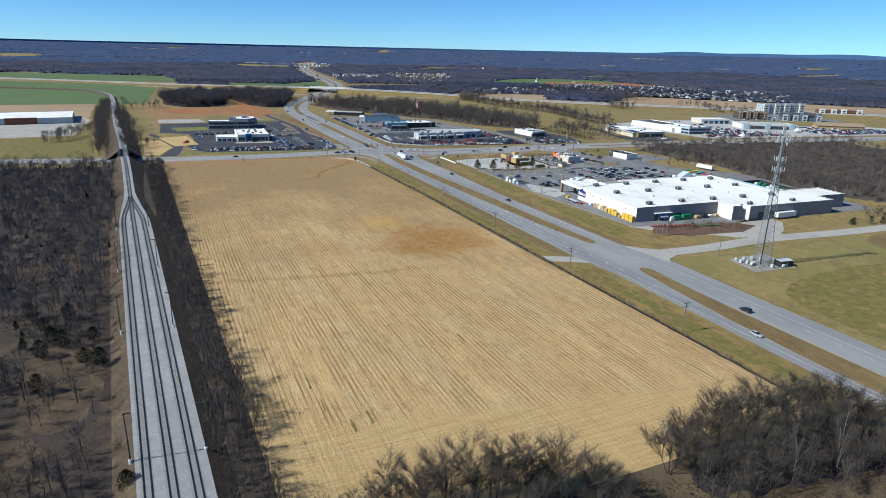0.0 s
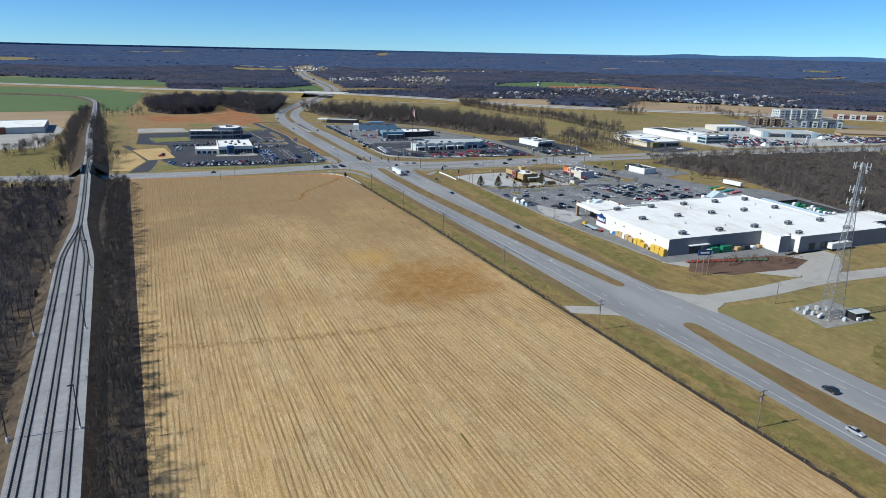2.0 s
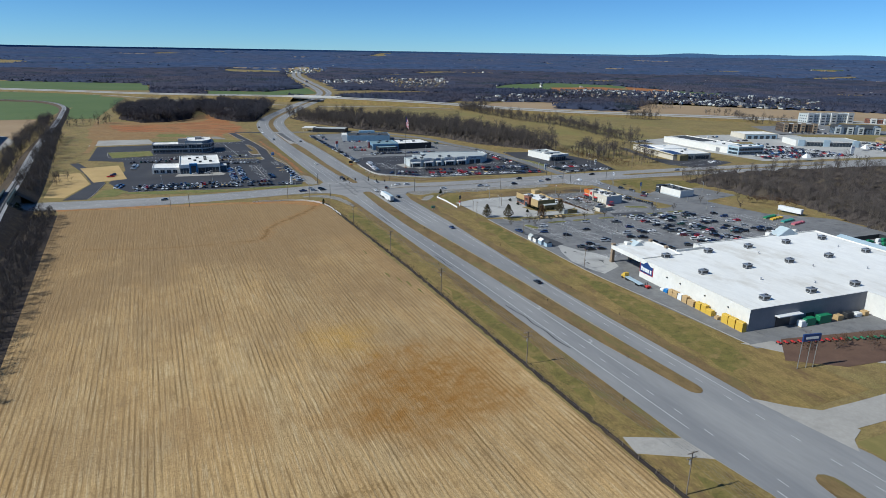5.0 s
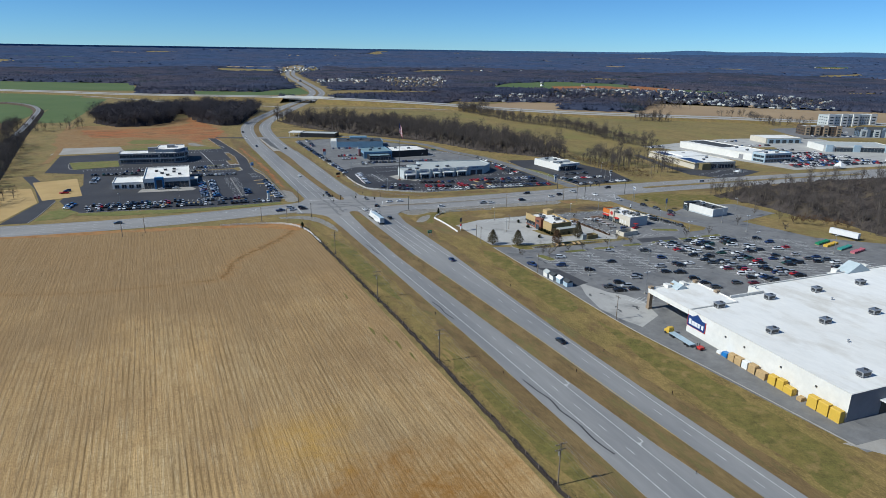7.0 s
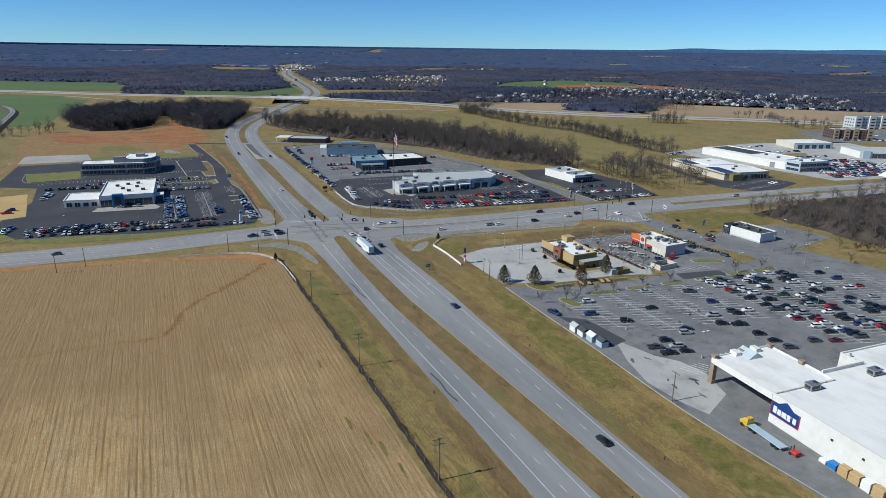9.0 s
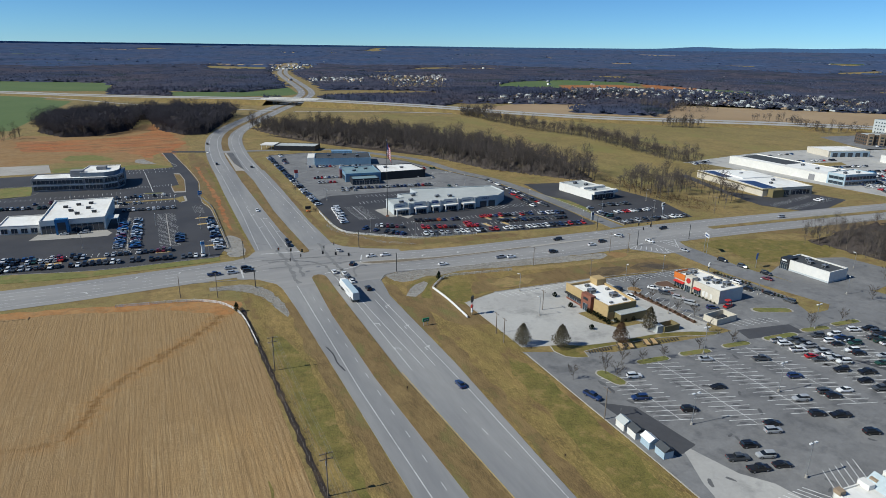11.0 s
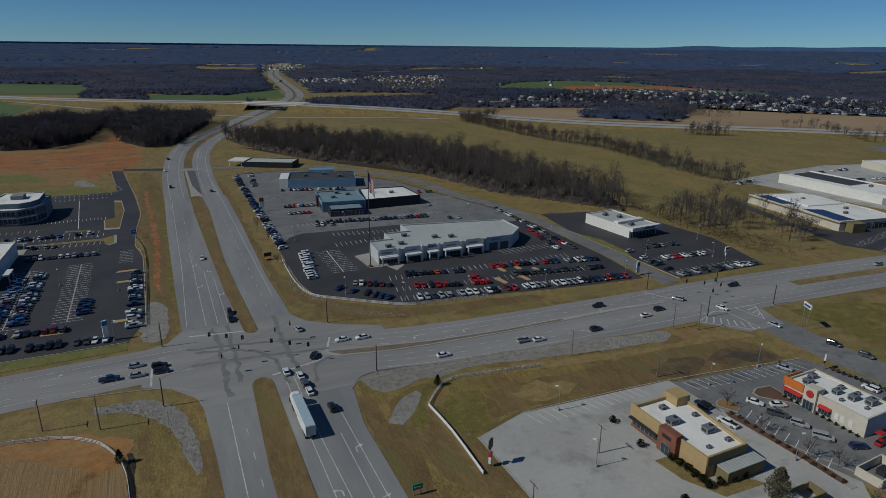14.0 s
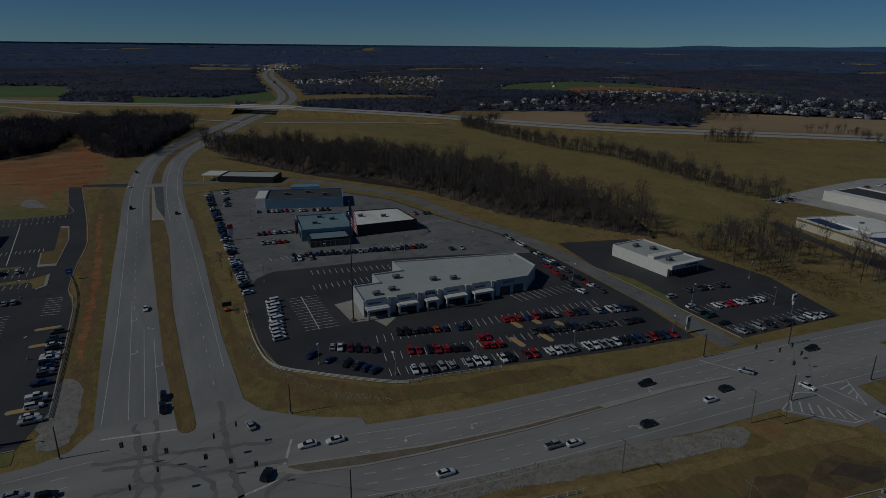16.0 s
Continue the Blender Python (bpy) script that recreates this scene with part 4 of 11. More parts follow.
for i in range(len(lo) - 1):
    mid = (lo[i] + ro[i + 1]) / 2
    if math.hypot(mid[0] - 352, mid[1] - 1400) < 36:
        continue
    def ring_at(j):
        h = lift(li[j]) + 1.1
        return [(*lo[j], land(*lo[j])), (*li[j], land(*li[j]) + h), (*ri[j], land(*ri[j]) + h), (*ro[j], land(*ro[j]))]
    g.add(ring_at(i) + ring_at(i + 1), [(0, 1, 5, 4), (1, 2, 6, 5), (2, 3, 7, 6)])
structure("road_embankment", g, "grass_verge", "grassy embankment under the interstate", "embankment")
b = Build()
for line in ([(-300, 1870), (-115, 1740), (-20, 1640), (61, 1528), (134, 1433), (243, 1339), (310, 1280)], [(330, 1262), (441, 1228), (549, 1165), (610, 1095)]):
    band(b, *ribbon_sides(smooth(line, 20), -3.8, 3.8), 0.5)
structure("slip_road", b, "interstate_slab", "pale concrete slip road beside the interstate", "road")
bridge = thing("road_bridge", "concrete road bridge carrying the interstate over the highway", "bridge", kind="structure")
ang = math.atan2(1305 - 1443, 468 - 296)
rot = pose(352, 1399, 0, 0, 0, math.degrees(ang))
for off in (-14, 14):
    part("deck", Build().box(-52, 52, off - 10.5, off + 10.5, 6.4, 8.25), "concrete", bridge).matrix_basis = rot
    for s in (-11, 11):
        part("parapet", Build().box(-52, 52, off + s - 0.2, off + s + 0.2, 8.25, 9.3), "wall_white", bridge).matrix_basis = rot
for px in (-20, 0, 20):
    for off in (-18, -13, -8, 8, 13, 18):
        part("pier", Build().tube((px, off, 0), (px, off, 6.3), 0.6, n=8), "concrete", bridge).matrix_basis = rot


plate("turning_lane", [(192.2, 839), (195.9, 806), (197.2, 860), (197.8, 899), (192.6, 899)], 0.14, "asphalt_mid", "dark asphalt turning lane in the highway median", "road", 0.1)
plate("median_nose", [(188.8, 801), (194.6, 798), (195.6, 805), (192.0, 838), (192.2, 899), (190.6, 899), (189.8, 840)], 0.17, "concrete", "pale concrete nose and edge of the turning lane", "median", 0.14)
plate("road_crossing", [(186, 900), (203, 899), (204, 911), (187, 912)], 0.145, "asphalt_street", "worn asphalt crossing through the median", "road", 0.1)
plate("road_crossing", [(146, 919), (160, 914), (176, 908), (178, 918), (160, 923), (147, 927)], 0.1, "asphalt_new", "dark asphalt exit road onto the highway", "road", 0.08)

# raised grass islands in the roads
def island(name, rows, z, mat, label):
    """rows: (y, west, east); rounded noses at both ends."""
    pts = [(w, y) for y, w, e in rows]
    y, w, e = rows[-1]
    pts += [((w + e) / 2 - math.cos(a) * (e - w) / 2, y + math.sin(a) * (e - w) * 0.7) for a in (0.5, 1.0, 1.57, 2.14, 2.64)]
    pts += [(e, y) for y, w, e in reversed(rows)]
    y, w, e = rows[0]
    pts += [((w + e) / 2 + math.cos(a) * (e - w) / 2, y - math.sin(a) * (e - w) * 0.7) for a in (0.5, 1.0, 1.57, 2.14, 2.64)]
    b = Build().prism(pts, 0.02, z)
    return structure(name, b, mat, label, "median")


MED = "raised brown grass median between the carriageways"
island("median_strip", [(-80, 182.5, 194), (112, 182.8, 194), (146, 184.2, 194), (180, 187.6, 195), (201, 190.5, 196.6)], 0.22, "worn_verge", MED)
island("median_strip", [(248, 194.5, 199.6), (282, 191.2, 198.4), (300, 190.4, 197.6), (345, 188.3, 197.2), (400, 186.4, 195), (450, 184.6, 192.8), (500, 185, 193), (541, 187.3, 193.5)], 0.22, "worn_verge", MED)
island("median_strip", [(581, 190.6, 195.2), (622, 188.8, 194), (666, 188.2, 193.4), (760, 187.4, 196), (800, 188, 195)], 0.22, "worn_verge", MED)
b = Build()
MED_N = [(211.4, 554.6), (228, 551.6), (247, 547.9), (265.4, 546.0), (276.3, 545.2), (300.6, 544.8), (326.8, 544.0), (346, 541.6)]
MED_S = [(210.6, 552.6), (216, 549.2), (230, 546.2), (245.3, 544.6), (264.1, 543.4), (275, 542.8), (298.8, 542.6), (324.9, 542.4), (345.6, 540.6)]
b.prism(MED_S + MED_N[::-1], 0.1, 0.24)
structure("median_strip", b, "concrete", "narrow pale raised concrete median in the cross street", "median")
b = Build().prism([(213.4, 553.2), (217, 549.9), (230, 547), (245.3, 545.3), (264.1, 544.1), (275, 543.4), (298.8, 543.1), (298, 544.2), (276, 544.6), (265.4, 545.3), (247, 547.1), (228, 550.8), (214, 553.6)], 0.2, 0.262)
structure("median_fill", b, "median_soil", "dusty brown fill between the median kerbs", "median")
b = Build()
l, r = ribbon_sides([p for p in EAST_ST if 400 < p[0] < 640], -2, 2.5)
band(b, l, r, 0.2, thick=0.2)
structure("median_strip", b, "grass", "grass median in the cross street", "median")

# ---- road paint ----
b = Build()
Z = 0.15


def along(x0, y0, x1, y1, w=0.18, slot=0, z=Z):
    stroke(b, (x0, y0), (x1, y1), w, z, slot)


def dashes(x0, y0, x1, y1, cycle=11.0, on=3.0, w=0.2):
    n = int(abs(y1 - y0) / cycle)
    for i in range(n):
        f0, f1 = i * cycle / abs(y1 - y0), (i * cycle + on) / abs(y1 - y0)
        along(x0 + (x1 - x0) * f0, y0 + (y1 - y0) * f0, x0 + (x1 - x0) * f1, y0 + (y1 - y0) * f1, w)


along(179.2, -70, 179.6, 205, 0.25), along(179.8, 232, 179.9, 345, 0.25), along(179.9, 345, 178.4, 445, 0.25), along(178.4, 445, 179.6, 535, 0.25)
dashes(183.2, -70, 183.4, 330), dashes(183.4, 330, 182.6, 530)
dashes(202.4, -70, 202.4, 400), dashes(202.4, 400, 200.6, 440)
along(206.1, -70, 206.0, 205, 0.22), along(206, 235, 205.4, 300, 0.22), along(205.4, 300, 207.6, 430, 0.22), along(207.6, 430, 207.2, 520, 0.22)
along(187.2, 260, 187.2, 345, 0.22), along(194.6, 0, 194.6, 140, 0.2, 1), along(198.9, 255, 197.5, 345, 0.2, 1), along(197.5, 345, 193.2, 450, 0.2, 1)
along(196.6, 450, 197.0, 540, 0.22), along(200.6, 450, 199.3, 508, 0.22), along(204.3, 450, 204.4, 508, 0.22), along(199.3, 508, 199.6, 543, 0.22)
along(194.0, 545.5, 211, 549.5, 0.7), along(172.5, 583.5, 190.5, 580.5, 0.7), along(172.6, 590, 174.8, 660, 0.22), along(174.8, 660, 176.6, 790, 0.22)
along(179, 590, 179.5, 680, 0.2), along(183, 590, 183.4, 650, 0.2), along(186.4, 590, 186.4, 640, 0.2)
dashes(180.4, 670, 181.4, 860), dashes(201.6, 600, 202.5, 860), along(205.6, 610, 206.4, 860, 0.2)
for w0 in (-14.9, -7.0, 7.0, 14.0):
    l, r = ribbon_sides(CURVE, w0 - 0.12, w0 + 0.12)
    band(b, l[:40], r[:40], 0.15)
for line, offs in ((WEST_ST, (-7.6, -3.8, 0.2, 3.9, 7.6)), (EAST_ST, (-11.5, -7.8, -4.0, 4.6, 8.3, 12.2))):
    for o in offs:
        l, r = ribbon_sides(line, o - 0.1, o + 0.1)
        solid = o in (-11.5, 12.2, -7.6, 7.6)
        for i in range(1, len(l) - 1):
            if not solid:
                for kk in range(2):
                    a, c = l[i] + (l[i + 1] - l[i]) * (kk * .5), l[i] + (l[i + 1] - l[i]) * (kk * .5 + 0.2)
                    stroke(b, a, c, 0.2, 0.142)
            else:
                stroke(b, l[i], l[i + 1], 0.2, 0.142)
along(160.5, 553, 161, 566, 0.6), along(212.2, 552.6, 216.6, 564, 0.6, 0, 0.16), along(352, 540, 345, 553, 0.5)


def arrow(x, y, head, bend, s=0.8):
    """A painted lane arrow: shaft, head and bent tip."""
    d = np.array((math.cos(head), math.sin(head)))
    nrm = np.array((-d[1], d[0]))
    p = np.array((x, y))
    stroke(b, p - d * 1.6 * s, p + d * 0.8 * s, 0.34, 0.165)
    q = p + d * 0.8 * s
    e = q + nrm * bend * 1.5 * s + d * 0.4
    stroke(b, q, e, 0.36, 0.167)
    t = (e - q) / np.linalg.norm(e - q)
    u = np.array((-t[1], t[0]))
    b.add([(*(e + u * 0.65), 0.17), (*(e - u * 0.65), 0.17), (*(e + t * 1.1), 0.17)], [(0, 1, 2)])


for x, y, h, k in ((189, 318, -1.57, -1), (189, 286, -1.57, -1), (198.5, 486, 1.57, 1), (198.4, 465, 1.57, 1), (206, 500, 1.57, -1), (206, 480, 1.57, -1), (206.3, 462, 1.57, -1), (188.3, 620, -1.57, -1), (184.8, 650, -1.57, 1),
                   (181.2, 632, -1.57, -1), (181, 660, -1.57, -1), (135, 569.5, 0, 1), (118, 570, 0, 1), (100, 561, 0, -1), (244, 553, 3.14, 1), (262, 551, 3.14, 1), (232, 551, 3.14, 1), (300, 533, 0, -1), (318, 546, 3.14, 1)):
    arrow(x, y, h, k)
for ring in ([(343.4, 521.8), (355.7, 526.5), (360.3, 524.5), (360.0, 509.2), (355.9, 509.4)], [(366.5, 526), (376.0, 524.8), (367.7, 513.5)]):
    for p, q in zip(ring, ring[1:] + ring[:1]):
        stroke(b, p, q, 0.35, 0.152)
for i in range(7):
    stroke(b, (345.6 + i * 2.0, 520.4 - i * 1.75), (350.5 + i * 1.45, 524.5 - i * 1.75), 0.45, 0.156)
for i in range(3):
    stroke(b, (368.5 + i * 0.2, 517 + i * 2.6), (371.5 + i * 1.5, 518.6 + i * 2.2), 0.4, 0.156)
plate("road_junction", [(343, 521), (349, 531), (378, 528), (371, 508), (354, 508)], 0.13, "asphalt_street", "worn asphalt under the painted islands", "road", 0.08)
structure("road_markings", b, ["paint_white", "paint_yellow"], "worn white and yellow lane lines and arrows", "road paint")

# dark crack sealer and skid stains on the carriageway
b = Build()
for line in ([(177.4, 325), (177.8, 318), (178.6, 312), (177.9, 306), (178.6, 299), (178, 291), (178.8, 284)], [(176.8, 392), (177.4, 386), (176.9, 380), (177.6, 374)], [(176.4, 476), (177.2, 470), (176.8, 464), (177.6, 458)]):
    pts = smooth(line, 1.5)
    l, r = ribbon_sides(pts, -0.22, 0.25)
    l = [q + np.array((noise.noise(Vector((q[1] * .9, 0, 1))) * .3, 0)) for q in l]
    band(b, l, r, 0.145)
structure("crack_sealer", b, "asphalt_patch", "dark crack sealer on the highway shoulder", "road repair")

# lanes darkened by tyres through the junction
b = rill([([(181, 588), (181.5, 570), (181, 552), (180.6, 538)], 1.6), ([(185.6, 588), (185.4, 570), (185, 545)], 1.3), ([(201.5, 536), (201.6, 556), (202, 590)], 1.6), ([(197.6, 538), (196, 556), (188, 566), (174, 570)], 1.2), ([(205.6, 536), (208, 547), (220, 553)], 1.1), ([(172, 561), (190, 559.5), (214, 556)], 1.4), ([(172, 573), (190, 570), (212, 565)], 1.3)])
for i, v in enumerate(b.v):
    b.v[i] = (v[0], v[1], v[2] + 0.076)
structure("tyre_wear", b, "asphalt_worn", "dark tyre-worn tracks through the junction", "road wear")

# gravel at the corners
for nm, pts in (("gravel_corner", [(217.6, 533.5), (228, 535), (244, 532.2), (264, 531), (289, 527.6), (316, 522.8), (327, 520.6), (321, 515), (293, 518.6), (264, 523.6), (249, 526), (242, 524), (233, 525), (225, 522), (219, 525)]), ("gravel_corner", [(230.1, 520.1), (225, 517.4), (221.7, 514), (218.6, 509), (217.7, 506.8), (219.9, 504.4), (224.1, 508.4), (228, 513), (230.4, 516.6)]),
                ("gravel_corner", [(146, 547), (158, 546), (166, 539.5), (170, 528), (171, 513), (169.6, 506), (168, 513), (165.5, 524), (161, 534), (154, 540.5), (146, 543)]), ("gravel_corner", [(158, 585), (166, 586), (167, 612), (162, 622), (158, 606)])):
    blot(nm, pts, 0.07, "gravel", "bed of pale stone along the kerb", "gravel", 1.3, 0.35)


def stones(name, pts, count, label):
    """Loose stones scattered on a bed, as one mass."""
    rnd = random.Random(len(pts) + count)
    xs, ys = [p[0] for p in pts], [p[1] for p in pts]
    b = Build()
    n = 0
    while n < count:
        x, y = rnd.uniform(min(xs), max(xs)), rnd.uniform(min(ys), max(ys))
        if not inside(x, y, pts):
            continue
        n += 1
        s = rnd.uniform(0.16, 0.42)
        a = rnd.random() * 6
        v = [(x + s * math.cos(a + k * 1.57) * rnd.uniform(.7, 1), y + s * math.sin(a + k * 1.57) * rnd.uniform(.7, 1), 0.05) for k in range(4)] + [(x, y, 0.07 + s * rnd.uniform(.5, .9))]
        b.add(v, [(0, 1, 4), (1, 2, 4), (2, 3, 4), (3, 0, 4)])
    ob = new(name, b.mesh(name, "gravel"))
    return tagged(ob, label, "stones", kind="stuff")


stones("riprap", [(217.6, 533.5), (228, 535), (244, 532.2), (264, 531), (289, 527.6), (316, 522.8), (327, 520.6), (321, 515), (293, 518.6), (264, 523.6), (249, 526), (242, 524), (233, 525), (225, 522), (219, 525)], 2700, "pale loose riprap stones along the street edge")
blot("ditch_soil", [(213.6, 627), (217.4, 624), (217.6, 610), (223.4, 600), (230.5, 590), (236, 582.6), (248.6, 573.4), (246.6, 568.8), (236, 573.4), (229.6, 579), (224, 588), (214.6, 600), (213, 612)], 0.07, "worn_verge", "rusty brown dead grass in the ditch round the corner", "soil", 1.0, 0.3)
stones("riprap", [(214.2, 626), (216.4, 624), (216.6, 611), (222.2, 599.4), (229.4, 589), (234, 581.4), (247.8, 572.4), (246.8, 570), (232.6, 578), (227, 588), (220, 598), (214.4, 610)], 330, "grey stones lining the ditch round the dealer's corner")
stones("riprap", [(146, 547), (158, 546), (166, 539.5), (170, 528), (171, 513), (169.6, 506), (168, 513), (165.5, 524), (161, 534), (154, 540.5), (146, 543)], 420, "pale loose riprap stones at the field corner")

# ---- railway ----
RAIL = smooth([(2.5, -40), (-1.2, 40), (-5, 125), (-8.7, 201), (-13, 290), (-17, 370), (-19.6, 430), (-23, 505), (-26.5, 570), (-30, 640), (-41, 805), (-50, 980), (-61, 1190), (-74, 1340), (-110, 1450), (-170, 1510), (-330, 1600)], 12)


def rail_z(y):
    return 3.0 + 4.6 / (1 + math.exp(-(y - 500) / 24)) - 5.0 / (1 + math.exp(-(y - 900) / 60))


def yard(y):
    """Half widths of the ballast bed to the left and right of the middle track."""
    k = min(1, max(0, (425 - y) / 70))
    return 3.0 + 3.9 * k, 3.0 + 5.0 * k


b, e = Build(), Build()
prev = None
for i, p in enumerate(RAIL):
    z = rail_z(p[1])
    wl, wr = yard(p[1])
    a0, a1 = ribbon_sides(RAIL[max(0, i - 1):i + 2], -wl, wr)
    o0, o1 = ribbon_sides(RAIL[max(0, i - 1):i + 2], -wl - z * 1.3 - 1, wr + z * 1.3 + 1)
    j = 0 if i == 0 else 1
    gap = 553 < p[1] < 590
    cur = ((*a0[j], z), (*a1[j], z), (*o0[j], 0.0), (*o1[j], 0.0), gap)
    if prev and not (gap and prev[4]):
        b.add([prev[0], prev[1], cur[1], cur[0]], [(0, 1, 2, 3)])
        e.add([prev[2], prev[0], cur[0], cur[2]], [(0, 1, 2, 3)])
        e.add([prev[1], prev[3], cur[3], cur[1]], [(0, 1, 2, 3)])
    prev = cur
railway = thing("railway", "railway line with three yard tracks joining into one", "railway", kind="structure")
part("ballast_bed", b, "ballast", railway, "pale grey ballast bed")
part("bank", e, "bank_soil", railway, "brown overgrown bank")


def track_offset(k, y):
    t = min(1, max(0, (y - 352) / 72))
    t = t * t * (3 - 2 * t)
    return k * 4.75 * (1 - t)


for k in (-1, 0, 1):
    track = thing("track", "", "")
    track.parent = railway
    line = []
    for i, p in enumerate(RAIL):
        if k and p[1] > 428:
            break
        s, _ = ribbon_sides(RAIL[max(0, i - 1):i + 2], track_offset(k, p[1]), 0)
        line.append(s[0 if i == 0 else 1])
    for side in (-0.75, 0.75):
        l, r = ribbon_sides(line, side - 0.075, side + 0.075)
        rb = Build()
        v, f = [], []
        for a, c in zip(l, r):
            z = rail_z(a[1]) + 0.26
            v += [(a[0], a[1], z - 0.2), (a[0], a[1], z), (c[0], c[1], z), (c[0], c[1], z - 0.2)]
        for i in range(len(l) - 1):
            q, w = i * 4, i * 4 + 4
            f += [(q, q + 1, w + 1, w), (q + 1, q + 2, w + 2, w + 1), (q + 2, q + 3, w + 3, w + 2)]
        part("rail", rb.add(v, f), "rail", track)
    tb = Build()
    fine = smooth(line, 0.62)
    l, r = ribbon_sides(fine, -1.3, 1.3)
    for i in range(0, len(fine) - 1):
        if fine[i][1] > 660:
            break
        d = (fine[i + 1] - fine[i]) / np.linalg.norm(fine[i + 1] - fine[i]) * 0.12
        z = rail_z(fine[i][1]) + 0.05
        tb.add([(*(l[i] - d), z), (*(r[i] - d), z), (*(r[i] + d), z), (*(l[i] + d), z)], [(0, 1, 2, 3)])
    tagged(part("ties", tb, "tie", track, "weathered timber ties"), kind="stuff")
rbridge = thing("railway_bridge", "dark green steel girder railway bridge over the cross street", "bridge", pose(-26.8, 571.5, 0, 0, 0, 3.0), kind="structure")
for s in (-2.9, 2.9):
    part("girder", Build().box(s - 0.25, s + 0.25, -20, 20, 5.9, 8.9).box(s - 0.5, s + 0.5, -20, 20, 8.9, 9.05).box(s - 0.5, s + 0.5, -20, 20, 5.75, 5.9), "bridge_green", rbridge, "dark green painted steel girder")
part("deck", Build().box(-2.7, 2.7, -20, 20, 6.1, 6.7), "ballast", rbridge)
for y in (-19, 19):
    part("abutment", Build().box(-5, 5, y - 1.6, y + 1.6, 0, 6.1), "concrete", rbridge)


def yard_lamp(x, y, z, side):
    ob = thing("yard_lamp", "tall dark steel yard lamp on a white concrete base", "lamp post", pose(x, y, z), "yard lamps along the tracks")
    part("base", Build().tube((0, 0, -0.5), (0, 0, 0.9), 0.45, 0.4, 8), "white_paint", ob, "white concrete base")
    part("pole", Build().tube((0, 0, 0.85), (0, 0, 12.5), 0.17, 0.12, 6), "metal_dark", ob)
    part("lamp_head", Build().box(-0.2 if side > 0 else -1.3, 1.3 if side > 0 else 0.2, -0.2, 0.2, 12.4, 12.62), "metal_dark", ob)


for y, xl, xr in ((136, -13.2, 2.6), (210, -17.4, -1.9), (275, -20.6, -5.6), (343, -23.6, -8.9)):
    yard_lamp(xl, y, 2.6, 1), yard_lamp(xr, y - 1.5, 2.6, -1)
yard_lamp(-1.0, 66, 2.6, 1)

# ---- trees and woods ----
def tree_arrays(seed, h=10.0, spread=0.42, limbs=7, twigs=110, width=0.09, multi=1, lean=0.15, light=True, rise=0.0):
    """A bare tree as triangles: tapered trunk and limbs (slot 0) and fine twigs (slot 1)."""
    rnd = random.Random(seed)
    V, T, S = [], [], []

    def stick(p, q, r0, r1, slot):
        d = Vector(q) - Vector(p)
        a = d.orthogonal().normalized()
        c = d.normalized().cross(a)
        n = len(V)
        for cc, r in ((Vector(p), r0), (Vector(q), r1)):
            for k in range(3):
                t = 2.094 * k
                V.append(tuple(cc + (a * math.cos(t) + c * math.sin(t)) * r))
        for k in range(3):
            j = (k + 1) % 3
            T.extend([(n + k, n + j, n + 3 + j), (n + k, n + 3 + j, n + 3 + k)])
            S.extend([slot, slot])

    def sliver(c, e, w, slot=1):
        d = Vector(e) - Vector(c)
        k = d.cross(Vector((rnd.uniform(-1, 1), rnd.uniform(-1, 1), rnd.uniform(-1, 1))))
        k = k.normalized() * w if k.length > 1e-6 else Vector((w, 0, 0))
        n = len(V)
        V.extend([tuple(c - k), tuple(c + k), tuple(e)])
        T.append((n, n + 1, n + 2))
        S.append(slot)

    ends, boughs = [], []
    for m in range(multi):
        base = Vector((rnd.uniform(-.4, .4) * (multi - 1), rnd.uniform(-.4, .4) * (multi - 1), 0))
        tilt = lean * h * (1 + 0.5 * (multi - 1))
        tip = base + Vector((rnd.uniform(-tilt, tilt), rnd.uniform(-tilt, tilt), h * rnd.uniform(0.62, 0.78)))
        mid = base.lerp(tip, 0.5) + Vector((rnd.uniform(-.3, .3), rnd.uniform(-.3, .3), 0))
        r = h * 0.015 / math.sqrt(multi)
        stick(base, mid, r, r * 0.75, 0)
        stick(mid, tip, r * 0.75, r * 0.3, 0)
        for i in range(max(3, int(limbs / math.sqrt(multi)))):
            f = rnd.uniform(0.28 - 0.14 * min(1, rise), 1.0 - 0.22 * min(1, rise))
            p = base.lerp(mid, f * 2) if f < 0.5 else mid.lerp(tip, f * 2 - 1)
            a = rnd.random() * 6.283
            out = h * spread * rnd.uniform(0.65, 1.0) * (1.05 - 0.75 * abs(f - 0.55)) * (1 - 0.2 * rise)
            up = h * rnd.uniform(0.10, 0.26) * (1 + rise)
            q = p + Vector((math.cos(a) * out * 0.5, math.sin(a) * out * 0.5, up * 0.75))
            a2 = a + rnd.uniform(-.5, .5)
            e = q + Vector((math.cos(a2) * out * 0.5, math.sin(a2) * out * 0.5, up * 0.4))
            if light:
                sliver(p, q, r * 0.6, 0)
                sliver(q, e, r * 0.35, 0)
            else:
                stick(p, q, r * 0.4, r * 0.25, 0)
                stick(q, e, r * 0.25, r * 0.08, 0)
            boughs += [(p, q, a), (q, e, a2), (q, e, a2)]
        boughs.append((mid, tip, rnd.random() * 6))
        boughs.append((tip, tip + Vector((0, 0, h * 0.14)), rnd.random() * 6))
    for i in range(max(12, twigs // 6)):
        p, q, a = boughs[rnd.randrange(len(boughs))]
        c = p.lerp(q, rnd.uniform(0.3, 1.0))
        a += rnd.uniform(-1.1, 1.1)
        ln = h * rnd.uniform(0.10, 0.22)
